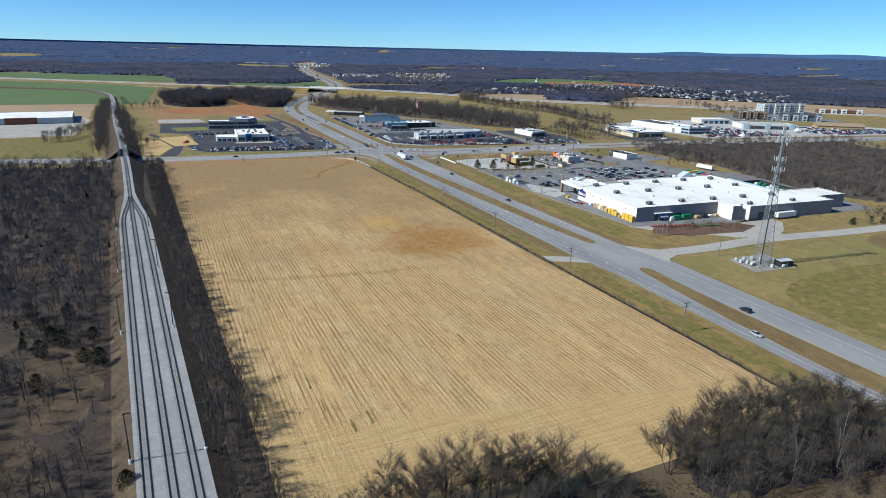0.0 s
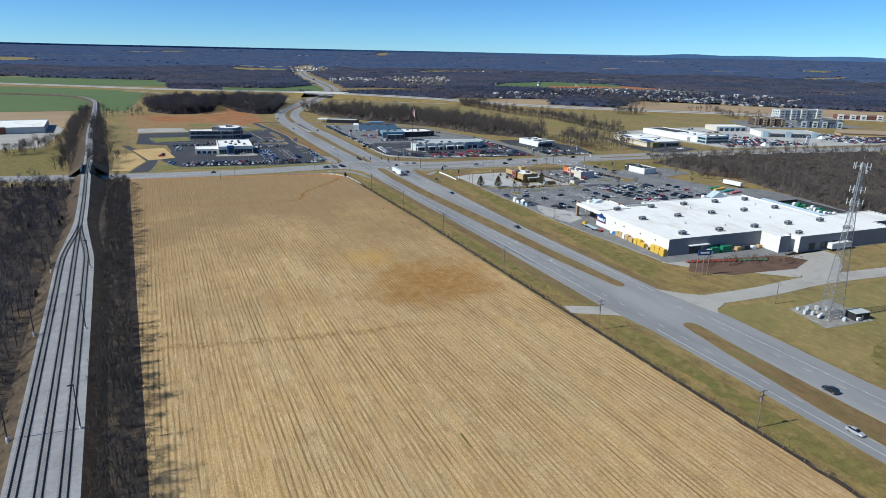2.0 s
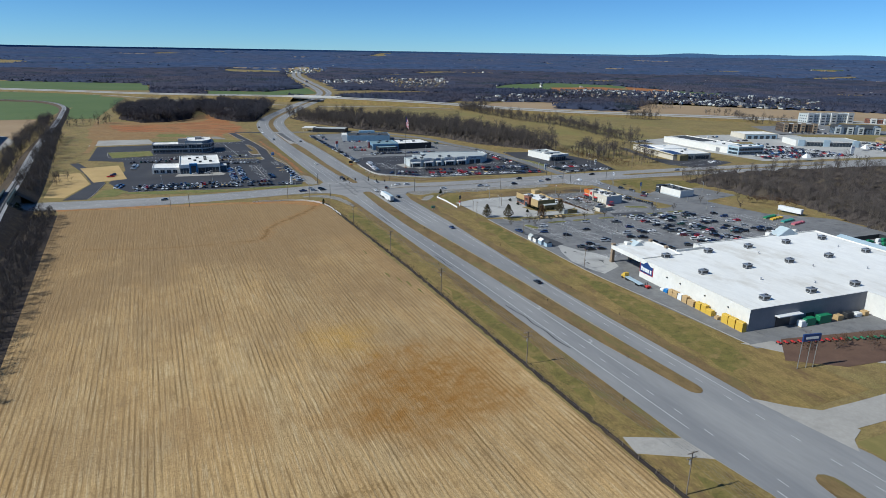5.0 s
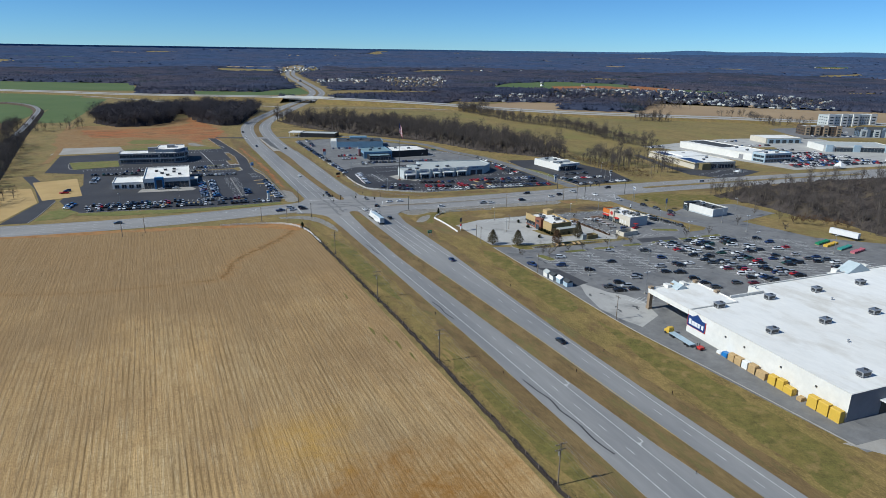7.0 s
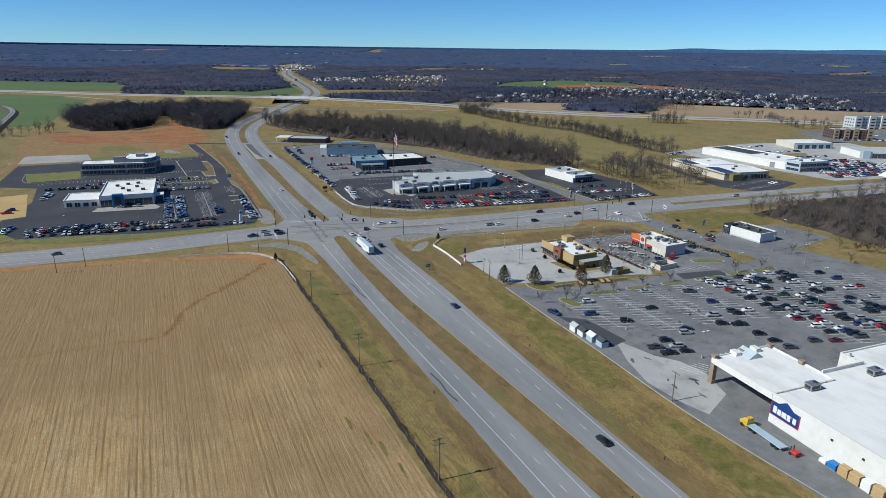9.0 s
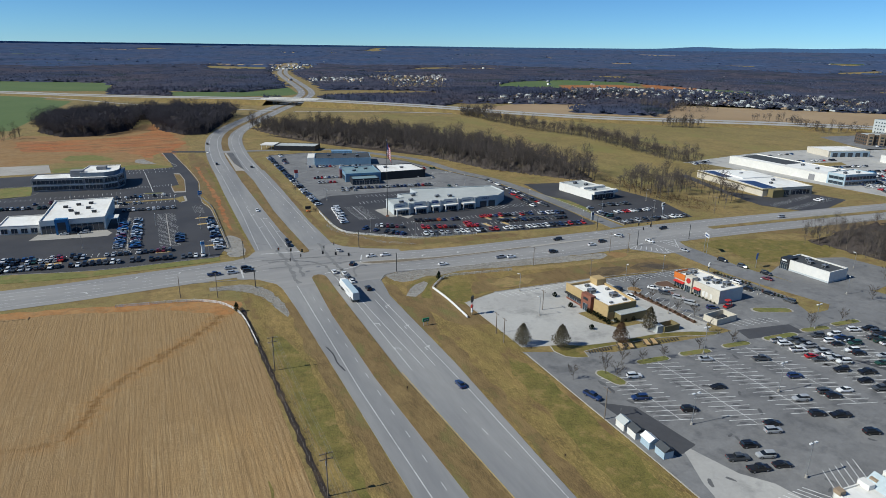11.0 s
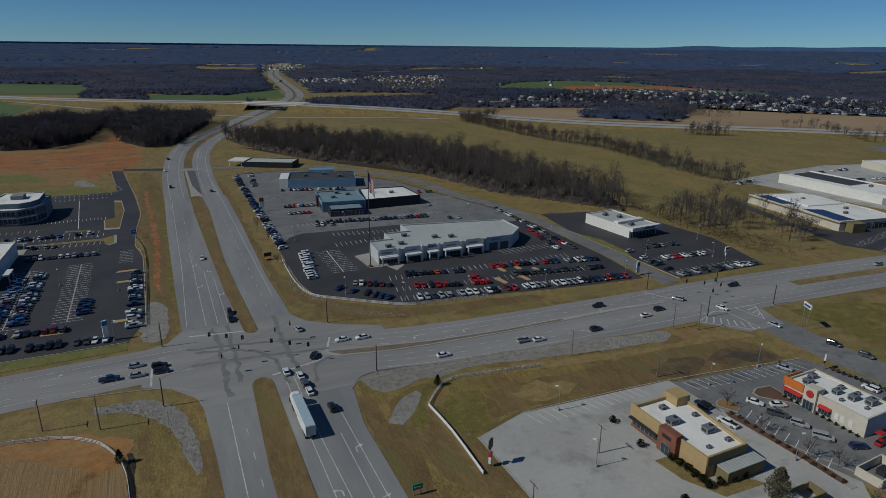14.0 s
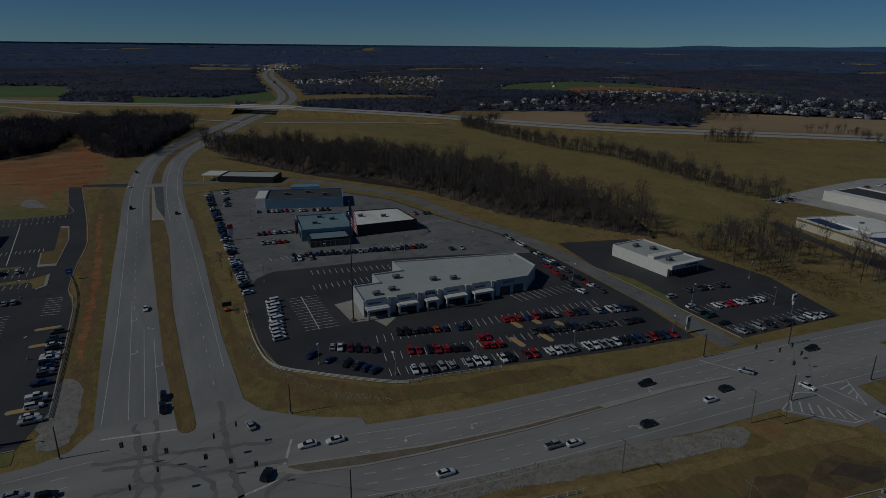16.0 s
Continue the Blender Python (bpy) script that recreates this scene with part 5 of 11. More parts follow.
        e = c + Vector((math.cos(a), math.sin(a), rnd.uniform(0.5 * rise, 1.0 + rise))).normalized() * ln
        sliver(c, e, width * 1.5)
        ends.append((c, e, a))
    for i in range(twigs):
        c, e, a = ends[rnd.randrange(len(ends))]
        g = c.lerp(e, rnd.uniform(0.2, 1.0))
        a += rnd.uniform(-1.4, 1.4)
        ln = h * rnd.uniform(0.05, 0.13)
        sliver(g, g + Vector((math.cos(a), math.sin(a), rnd.uniform(0.4 * rise, 1.3 + rise))).normalized() * ln, width)
    return np.array(V, np.float32), np.array(T, np.int32), np.array(S, np.int32)


def airy_arrays(seed, h=12.0, r=3.2, twigs=150, width=0.05):
    """A bare tree seen from far: slim stem, rising limbs and a soft cloud of fine twigs."""
    rnd = random.Random(seed)
    V, T, S = [], [], []

    def sliver(c, e, w, slot):
        d = e - c
        k = d.cross(Vector((rnd.uniform(-1, 1), rnd.uniform(-1, 1), rnd.uniform(-.4, .4))))
        k = k.normalized() * w if k.length > 1e-6 else Vector((w, 0, 0))
        n = len(V)
        V.extend([tuple(c - k), tuple(c + k), tuple(e)])
        T.append((n, n + 1, n + 2))
        S.append(slot)

    lean = Vector((rnd.uniform(-.6, .6), rnd.uniform(-.6, .6), 0))
    for k in range(2):
        sliver(Vector((0, 0, 0)), lean + Vector((0, 0, h * 0.9)), h * 0.011, 0)
    lobes = [(Vector((rnd.uniform(-.55, .55) * r, rnd.uniform(-.55, .55) * r, h * rnd.uniform(0.45, 0.8))), rnd.uniform(0.45, 0.75)) for k in range(5)]
    for c, q in lobes:
        for k in range(2):
            p = lean * 0.3 + Vector((0, 0, h * rnd.uniform(0.18, 0.4)))
            sliver(p, c + Vector((rnd.uniform(-.3, .3) * r, rnd.uniform(-.3, .3) * r, h * 0.12)), h * 0.006, 0)
    for k in range(twigs):
        c, q = lobes[rnd.randrange(len(lobes))]
        a, u = rnd.random() * 6.283, rnd.uniform(-1, 1)
        rad = q * rnd.random() ** 0.45
        o = Vector((math.cos(a) * math.sqrt(1 - u * u) * r * rad, math.sin(a) * math.sqrt(1 - u * u) * r * rad, u * h * 0.26 * rad))
        d = (Vector((o.x, o.y, 0)) * 0.5 + Vector((rnd.uniform(-1, 1), rnd.uniform(-1, 1), rnd.uniform(0.5, 2.0)))).normalized()
        sliver(c + o, c + o + d * h * rnd.uniform(0.06, 0.15), width * rnd.uniform(0.7, 1.4), 1)
    return np.array(V, np.float32), np.array(T, np.int32), np.array(S, np.int32)


def cedar_arrays(seed, h=5.0, r=1.5, count=420):
    """A cedar bush: short stem and many small needle sprays."""
    rnd = random.Random(seed)
    V, T, S = [], [], []
    for i in range(count):
        f = rnd.random() ** 0.8
        rad = r * (1 - f) ** 0.7 * math.sqrt(rnd.random()) * 1.05 + 0.1
        a = rnd.random() * 6.283
        c = Vector((math.cos(a) * rad, math.sin(a) * rad, 0.2 + f * h * 0.95))
        s = h * 0.06 * rnd.uniform(0.7, 1.5)
        u = Vector((math.cos(a), math.sin(a), 0.9)).normalized() * s * 1.6
        w = Vector((-math.sin(a), math.cos(a), rnd.uniform(-.4, .4))) * s
        n = len(V)
        V.extend([tuple(c - w), tuple(c + w), tuple(c + u)])
        T.append((n, n + 1, n + 2))
        S.append(0)
    return np.array(V, np.float32), np.array(T, np.int32), np.array(S, np.int32)


def scatter(name, kinds, places, mats, label, category):
    """One mass of trees: copies of the kinds at places (x, y, z, scale)."""
    rnd = random.Random(len(places))
    VV, TT, SS, n = [], [], [], 0
    for x, y, z, s in places:
        v, t, sl = kinds[rnd.randrange(len(kinds))]
        a = rnd.random() * 6.283
        c, d = math.cos(a) * s, math.sin(a) * s
        w = np.empty_like(v)
        w[:, 0], w[:, 1], w[:, 2] = v[:, 0] * c - v[:, 1] * d + x, v[:, 0] * d + v[:, 1] * c + y, v[:, 2] * s * rnd.uniform(0.85, 1.15) + z
        VV.append(w), TT.append(t + n), SS.append(sl)
        n += len(v)
    ob = new(name, soup(name, np.concatenate(VV), np.concatenate(TT), mats, np.concatenate(SS)))
    return tagged(ob, label, category, kind="stuff")


def sow(poly, spacing, seed, smin=0.7, smax=1.25, z=None, thin=0.0):
    """Random places inside a plan, about spacing apart."""
    rnd = random.Random(seed)
    xs, ys = [p[0] for p in poly], [p[1] for p in poly]
    out = []
    for i in range(int((max(xs) - min(xs)) / spacing) + 1):
        for j in range(int((max(ys) - min(ys)) / spacing) + 1):
            x, y = min(xs) + (i + rnd.uniform(-.1, 1.1)) * spacing, min(ys) + (j + rnd.uniform(-.1, 1.1)) * spacing
            if inside(x, y, poly) and (not thin or noise.noise(Vector((x * .02, y * .02, seed))) > thin - 0.5):
                out.append((x, y, land(x, y) if z is None else z, rnd.uniform(smin, smax) * (1 + 0.38 * noise.noise(Vector((x * .045, y * .045, seed))))))
    return out


SAPLING = [airy_arrays(40 + i, 6.0 + 0.5 * i, 1.7 + 0.15 * i, 135, 0.04) for i in range(6)]
BRUSH = [tree_arrays(60 + i, 3.0, 0.6, 5, 70, 0.055, 2, 0.3) for i in range(4)]
FULL = [airy_arrays(80 + i, 9.5 + i * 0.75, 2.5 + 0.25 * (i % 4), 150, 0.06) for i in range(8)]
WIDE = [airy_arrays(130 + i, 9.5 + 0.8 * i, 4.2 + 0.3 * i, 230, 0.075) for i in range(5)]
CEDAR = [cedar_arrays(90 + i, 4.6, 1.5, 300) for i in range(3)]

CLOUD = [airy_arrays(150 + i, 8.4 + 0.5 * i, 2.7 + 0.2 * i, 300, 0.034) for i in range(5)]
TALL = [airy_arrays(170 + i, 12.0 + i * 0.7, 3.0 + 0.25 * (i % 4), 175, 0.062) for i in range(8)]


def thicket(name, poly, h, G, mat, label, seed):
    """The close undergrowth of a wood: an uneven mass of twigs under the crowns, falling to the ground at its rim."""
    rnd = random.Random(seed)
    x0, y0 = min(p[0] for p in poly), min(p[1] for p in poly)
    nx, ny = int((max(p[0] for p in poly) - x0) / G) + 1, int((max(p[1] for p in poly) - y0) / G) + 1
    cells = {(i, j) for i in range(nx) for j in range(ny) if inside(x0 + (i + .5) * G, y0 + (j + .5) * G, poly)}
    V, T, ids = [], [], {}
    shells = [cells]
    for k in range(3):
        shells.append({c for c in shells[-1] if all((c[0] + a, c[1] + b) in shells[-1] for a in (-1, 0, 1) for b in (-1, 0, 1))})
    cells = shells[1]

    def corner(i, j):
        if (i, j) not in ids:
            ids[i, j] = len(V)
            near = ((i, j), (i - 1, j), (i, j - 1), (i - 1, j - 1))
            deep = 1.0 if all(c in shells[3] for c in near) else 0.62 if all(c in shells[2] for c in near) else 0.3 if all(c in shells[1] for c in near) else 0.0
            x, y = x0 + (i + rnd.uniform(-.4, .4)) * G, y0 + (j + rnd.uniform(-.4, .4)) * G
            lift = deep * h * max(0.25, 0.75 + 0.7 * noise.noise(Vector((x * .06, y * .06, seed))) + rnd.uniform(-.35, .35))
            V.append((x, y, land(x, y) + lift))
        return ids[i, j]

    for i, j in sorted(cells):
        c = [corner(i, j), corner(i + 1, j), corner(i + 1, j + 1), corner(i, j + 1)]
        T += [(c[0], c[1], c[2]), (c[0], c[2], c[3])] if (i + j) % 2 else [(c[0], c[1], c[3]), (c[1], c[2], c[3])]
    ob = new(name, soup(name, V, T, [mat]))
    return tagged(ob, label, "undergrowth", kind="stuff")


west = [(-135, 20), (-19, 20), (-25, 300), (-33, 545), (-150, 560)]
scatter("woodland", SAPLING, [p for p in sow(west, 3.9, 1, 0.6, 1.5, thin=0.36) if p[1] < 230 and not (-43 < p[0] < -23 and 160 < p[1] < 212 and (p[0] * 7.3 + p[1] * 3.1) % 1 > 0.3)], ["bark_dark", "twig_dark"], "dense leafless saplings and young trees beside the railway", "woodland")
scatter("woodland", SAPLING, [p for p in sow(west, 5.6, 31, 0.9, 1.9) if p[1] >= 230], ["bark", "twig_slate"], "tall grey leafless trees of the wood beside the railway", "woodland")
scatter("brushwood", BRUSH, sow(west, 6.6, 2, 0.6, 1.4), ["bark", "twig"], "tangled brown brush on the floor of the wood", "brush")
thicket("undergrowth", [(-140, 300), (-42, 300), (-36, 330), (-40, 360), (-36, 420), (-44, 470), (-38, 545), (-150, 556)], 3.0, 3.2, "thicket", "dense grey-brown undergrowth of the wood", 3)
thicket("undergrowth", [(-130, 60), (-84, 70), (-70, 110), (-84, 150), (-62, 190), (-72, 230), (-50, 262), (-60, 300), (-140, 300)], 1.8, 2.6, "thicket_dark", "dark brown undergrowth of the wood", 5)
blot("clearing", [(-44, 206), (-34, 214), (-25, 206), (-22, 186), (-24, 166), (-31, 158), (-38, 170), (-44, 188)], 0.056, "bank_soil", "olive and tan clearing with cedars in the wood", "clearing", 4, 0.12)
hedge = [(7, 60), (20, 70), (17, 120), (14, 178), (8.5, 272), (3.5, 440), (1.0, 548), (-12, 548), (-8, 440), (-2, 300), (4, 150)]
scatter("hedgerow", SAPLING, sow(hedge, 2.7, 3, 0.7, 1.35), ["bark", "twig_dark"], "dense leafless hedgerow between railway and field", "hedgerow")
scatter("hedgerow_brush", BRUSH, sow(hedge, 3.4, 4, 0.5, 1.0), ["bark", "twig"], "brown brush along the railway bank", "brush")
strip = [(-19, 20), (-14, 20), (-20, 200), (-26, 380), (-30, 545), (-38, 545), (-33, 380), (-27, 200)]
scatter("brushwood", BRUSH, sow(strip, 4.0, 5, 0.4, 0.8), ["bark", "shrub"], "low reddish-brown brush along the railway bank", "brush")
slope = []
rnd = random.Random(61)
for p in smooth([tuple(q) for q in RAIL], 2.0):
    if 30 < p[1] < 950 and not 548 < p[1] < 596:
        z, (wl, wr) = rail_z(p[1]), yard(p[1])
        for side, w in ((-1, wl), (1, wr)):
            f = rnd.random()
            if p[1] < 596 or rnd.random() < 0.5:
                slope.append((p[0] + side * (w + 0.6 + f * (z * 1.3 + 1)), p[1], z * (1 - f), rnd.uniform(0.3, 0.7)))
scatter("bank_brush", BRUSH, slope, ["bark", "twig"], "brown brush on the slopes of the railway bank", "brush")
south = [(-20, 66), (60, 52), (176, 34), (173, 72), (150, 84), (100, 84), (85, 92), (25, 97), (5, 104)]
scatter("brushwood", BRUSH, sow(south, 3.6, 6, 0.7, 1.4), ["bark_dark", "shrub"], "thick brown brush at the south end of the field", "brush")
scatter("woodland", CLOUD, sow([(18, 80), (82, 76), (84, 92), (74, 97), (62, 102), (34, 104), (20, 100)], 3.6, 17, 0.75, 1.15), ["bark_dark", "twig_near"], "rounded leafless trees at the south end of the field", "woodland")
scatter("woodland", CLOUD, sow([(96, 74), (160, 62), (172, 66), (166, 84), (156, 92), (140, 99), (118, 98), (100, 94)], 3.8, 18, 0.8, 1.25), ["bark_dark", "twig_near"], "rounded leafless trees at the south end of the field", "woodland")
scatter("woodland", CLOUD, sow([(-20, 66), (60, 50), (176, 34), (173, 62), (96, 74), (18, 80), (2, 100)], 6.5, 7, 0.5, 0.9), ["bark_dark", "twig_dark"], "leafless young trees at the south end of the field", "woodland")
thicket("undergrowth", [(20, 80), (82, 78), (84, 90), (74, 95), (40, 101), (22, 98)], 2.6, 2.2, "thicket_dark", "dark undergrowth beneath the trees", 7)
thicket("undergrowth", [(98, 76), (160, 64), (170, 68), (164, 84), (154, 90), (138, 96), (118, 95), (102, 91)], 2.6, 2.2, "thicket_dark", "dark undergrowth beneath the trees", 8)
belt = [(236, 1085), (252, 1010), (300, 902), (345, 862), (378, 738), (402, 700), (432, 655), (452, 700), (436, 836), (401, 937), (340, 1010), (280, 1060)]
scatter("tree_belt", TALL, sow(belt, 5.2, 8, 0.8, 1.45), ["bark", "twig_grey"], "belt of leafless trees behind the car dealers", "woodland")
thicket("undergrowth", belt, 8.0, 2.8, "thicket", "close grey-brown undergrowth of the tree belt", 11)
spinney = [(432, 566), (446, 560), (490, 580), (480, 640), (450, 700), (432, 640)]
scatter("tree_belt", TALL, sow(spinney, 6.4, 9, 0.7, 1.4, thin=0.5), ["bark", "twig_grey"], "leafless trees beside the car lot", "woodland")
scatter("brushwood", BRUSH, sow(spinney, 2.8, 19, 0.6, 1.5, thin=0.42), ["bark", "shrub"], "brown brush beneath the trees beside the car lot", "brush")
store_wood = [(429, 499), (440, 482), (441, 455), (439, 425), (450, 408), (438, 372), (424, 292), (440, 250), (620, 230), (720, 470), (600, 491), (536, 506), (456, 501)]
scatter("woodland", TALL, [p for k, p in enumerate(sow(store_wood, 5.6, 10, 0.55, 1.05)) if p[0] < 470 or k % 3 == 0], ["bark", "twig_grey"], "leafless wood behind the store", "woodland")
thicket("undergrowth", store_wood, 5.0, 3.0, "thicket", "close grey-brown undergrowth of the wood", 12)
nw = [(12, 1120), (40, 1062), (80, 1062), (112, 1100), (118, 1180), (124, 1225), (130, 1180), (138, 1090), (160, 1040), (190, 1035), (222, 1150), (244, 1230), (240, 1270), (180, 1290), (15, 1250)]
scatter("woodland", WIDE, sow(nw, 6.6, 11, 1.1, 2.0), ["bark_dark", "twig_slate"], "dark leafless wood beyond the red building ground", "woodland")
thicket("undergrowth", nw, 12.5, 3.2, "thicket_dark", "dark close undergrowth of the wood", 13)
rows = []
rnd = random.Random(5)
for line, step, jit in (([(560, 1145), (559, 1044), (564, 948), (580, 882), (574, 818), (569, 777), (561, 725), (565, 695)], 1.15, 5), ([(927, 932), (940, 893), (892, 803), (952, 797)], 3.5, 6), ([(560, 1120), (620, 1180)], 2, 14), ([(-95, 700), (-60, 800), (-62, 960), (-66, 1100)], 2.2, 7),
                        ([(-22, 610), (-30, 760), (-40, 930)], 2.2, 7), ([(-46, 610), (-52, 760)], 2.4, 6), ([(-14, 640), (-6, 660)], 4, 6), ([(-50, 1040), (10, 1070)], 3, 10), ([(900, 1130), (960, 1080)], 1.2, 30), ([(751, 925), (778, 898)], 0.9, 9)):
    for p in smooth(line, step):
        rows.append((p[0] + rnd.uniform(-jit, jit), p[1] + rnd.uniform(-jit, jit), 0, rnd.uniform(0.75, 1.5)))
scatter("tree_row", FULL, rows, ["bark", "twig_grey"], "leafless trees along field edges and ditches", "tree row")
scatter("row_brush", BRUSH, [(x + rnd.uniform(-3, 3), y + rnd.uniform(-3, 3), z, k * 1.1) for x, y, z, k in rows], ["bark", "twig_grey"], "brush beneath the trees along field edges", "brush")
scatter("cedar_bushes", CEDAR, sow(west, 17, 12, 0.5, 1.0, thin=0.46), ["cedar"], "dark green cedar bushes in the brush", "bush")
# straggling growth along the field fence
fence_line = [(158.6 + rnd.uniform(-.8, .8) - max(0, y - 380) * .023, y, 0, rnd.uniform(0.22, 0.62) * (1.0 if noise.noise(Vector((y * .05, 3, 0))) > -.25 else .5)) for y in (82 + i * 0.75 for i in range(580))]
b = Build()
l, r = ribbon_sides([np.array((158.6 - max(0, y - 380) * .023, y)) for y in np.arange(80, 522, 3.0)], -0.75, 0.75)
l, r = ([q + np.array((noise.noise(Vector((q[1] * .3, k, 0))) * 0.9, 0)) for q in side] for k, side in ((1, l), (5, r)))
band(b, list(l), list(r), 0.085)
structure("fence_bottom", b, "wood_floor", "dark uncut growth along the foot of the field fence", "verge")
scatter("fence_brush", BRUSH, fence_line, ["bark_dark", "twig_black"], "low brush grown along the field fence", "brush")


# the far woods: a rolling canopy with loose crowns standing out of it
def within(X, Y, poly):
    """Which of the places lie inside a plan."""
    odd = np.zeros(X.shape, bool)
    for (ax, ay), (bx, by) in zip(poly, poly[1:] + poly[:1]):
        if ay != by:
            odd ^= ((ay > Y) != (by > Y)) & (X < (bx - ax) * (Y - ay) / (by - ay) + ax)
    return odd


def off_line(X, Y, line):
    """Distance of each place from a line of points."""
    d = np.full(X.shape, 1e9)
    for p in line:
        d = np.minimum(d, np.hypot(X - p[0], Y - p[1]))
    return d


SUBURB = [[(640, 1360), (1098, 1595), (1400, 1570), (1440, 1330), (1476, 1100), (1245, 960), (1151, 1026), (1032, 1157), (881, 1284)], [(532, 2035), (578, 2235), (742, 2201), (659, 1941)], [(686, 1759), (800, 2350), (1057, 2294), (790, 1680)], [(560, 2700), (640, 3200), (840, 3270), (740, 2830)]]
OPEN = [[(-430, 1120), (40, 1120), (66, 1800), (46, 2145), (-300, 2290), (-600, 2350)], [(160, 1800), (316, 1712), (444, 1854), (397, 1560), (182, 1570)], [(640, 1330), (740, 1290), (860, 1245), (1020, 1160), (1240, 930), (1600, 500), (1200, 500), (860, 960), (560, 1230)],
        [(941, 1692), (955, 1768), (1141, 1956), (1346, 2005), (1465, 1866), (1444, 1574), (1343, 1485), (1226, 1603), (1083, 1610)], [(1444, 1574), (1500, 1410), (1407, 1359), (1348, 1463)], [(368, 2898), (373, 3193), (593, 3066), (552, 2818)]]
STREAKS = []
rs = np.random.RandomState(12)
for k in range(34):
    a, d = rs.uniform(-0.05, 1.75), rs.uniform(2300, 4500)
    cx, cy = CENTRE[0] + d * math.cos(a), CENTRE[1] + d * math.sin(a)
    w, t, turn = rs.uniform(60, 330) * d / 3500, rs.uniform(14, 48) * d / 3000, rs.uniform(-.35, .35) - math.pi / 2 + a
    u, n = np.array((math.cos(turn), math.sin(turn))), np.array((-math.sin(turn), math.cos(turn)))
    STREAKS.append([tuple(np.array((cx, cy)) + u * sx * w + n * sy * t * rs.uniform(.6, 1.2)) for sx, sy in ((-1, -1), (1, -1), (1, 1), (-1, 1))])


def far_woods():
    rnd = np.random.RandomState(21)
    G = 16.0
    gx, gy = np.meshgrid(np.arange(-1700, 4990, G), np.arange(-1100, 5200, G), indexing="ij")
    X, Y = gx + G / 2, gy + G / 2
    A, D = np.arctan2(Y - 150, X - 90), np.hypot(X - 90, Y - 150)
    wood = (A > -0.30) & (A < 1.95) & (D > 1050) & (np.hypot(X - CENTRE[0], Y - CENTRE[1]) < 4735)
    wood &= ~((X < 470) & (Y < 1330) & (X > -420)) & ~((X < 1000) & (Y < 1350) & (X + Y < 1870)) & ~((X > 560) & (Y < 760) & (X < 1150))
    line = sorted((float(p[0]), float(p[1])) for p in INTER)
    wood &= (X > 640) | (Y > np.interp(X, [p[0] for p in line], [p[1] for p in line]) + 60)
    for poly in OPEN + STREAKS:
        wood &= ~within(X, Y, poly)
    wood &= (off_line(X, Y, [p for p in INTER if p[0] > -1700]) > 74) & (off_line(X, Y, CURVE) > 40)
    wood |= within(X, Y, [(738, 1120), (839, 1030), (993, 1158), (1124, 1300), (944, 1310)]) & (off_line(X, Y, INTER) > 30)
    idx = np.argwhere(wood)
    rough = np.array([noise.noise(Vector((X[i, j] * .0028, Y[i, j] * .0028, 9))) for i, j in idx])
    wood[idx[rough > 0.47, 0], idx[rough > 0.47, 1]] = False
    town = np.zeros(wood.shape, bool)
    for poly in SUBURB:
        town |= within(X, Y, poly)
    town &= ~within(X, Y, [(738, 1120), (839, 1030), (993, 1158), (1124, 1300), (944, 1310)])
    mass = wood & ~town
    # the canopy sheet with its skirts
    vid = -np.ones((gx.shape[0] + 1, gx.shape[1] + 1), int)
    V, T = [], []

    full = np.zeros(vid.shape, bool)
    full[1:-1, 1:-1] = mass[:-1, :-1] & mass[1:, :-1] & mass[:-1, 1:] & mass[1:, 1:]

    def corner(i, j):
        if vid[i, j] < 0:
            x, y = -1700 + i * G + rnd.uniform(-6, 6), -1100 + j * G + rnd.uniform(-6, 6)
            vid[i, j] = len(V)
            V.append((x, y, land(x, y) + (6.5 + 3.5 * noise.noise(Vector((x * .03, y * .03, 2))) + rnd.uniform(-1.3, 1.3) if full[i, j] else 0.4)))
        return vid[i, j]

    for i, j in np.argwhere(mass):
        c = [corner(i, j), corner(i + 1, j), corner(i + 1, j + 1), corner(i, j + 1)]
        T += [(c[0], c[1], c[2]), (c[0], c[2], c[3])]
    # past about 3 km the sheet takes the bluer, haze-coloured material
    ob = new("distant_woods", soup("distant_woods", V, T, ["hazed_wood", "hazed_hill_wood"], [int(math.hypot(V[t[0]][0] - 90, V[t[0]][1] - 150) + 260 * noise.noise(Vector((V[t[0]][0] * .003, V[t[0]][1] * .003, 4))) > 3000) for t in T]))
    tagged(ob, "distant leafless woods reaching the hills, haze blue put into their colour", "woodland", kind="stuff")
    # single crowns standing out of the canopy: uneven five-sided domes, two-tiered where nearer
    cells = np.argwhere(wood)
    dist, thin = D[cells[:, 0], cells[:, 1]], town[cells[:, 0], cells[:, 1]]
    reps = np.where(dist < 1700, 3, np.where(dist < 2500, 1, (rnd.rand(len(dist)) < 0.10).astype(int)))
    reps = np.where(thin, np.where(dist < 2000, 2, 1), reps)
    C = np.repeat(cells, reps, axis=0)
    dd, lone = np.repeat(dist, reps), np.repeat(thin, reps)
    px, py = X[C[:, 0], C[:, 1]] + rnd.uniform(-9, 9, len(C)), Y[C[:, 0], C[:, 1]] + rnd.uniform(-9, 9, len(C))
    pz = np.array([land(x, y) for x, y in zip(px, py)])
    rad, hgt = rnd.uniform(3.6, 6.6, len(C)) * (1 + np.maximum(0, dd - 1500) / 4500) * np.where(lone, 0.6, 1.0), rnd.uniform(7.0, 10.5, len(C)) * np.where(lone, 0.75, 1.0)
    VV, TT, SS, count = [], [], [], 0
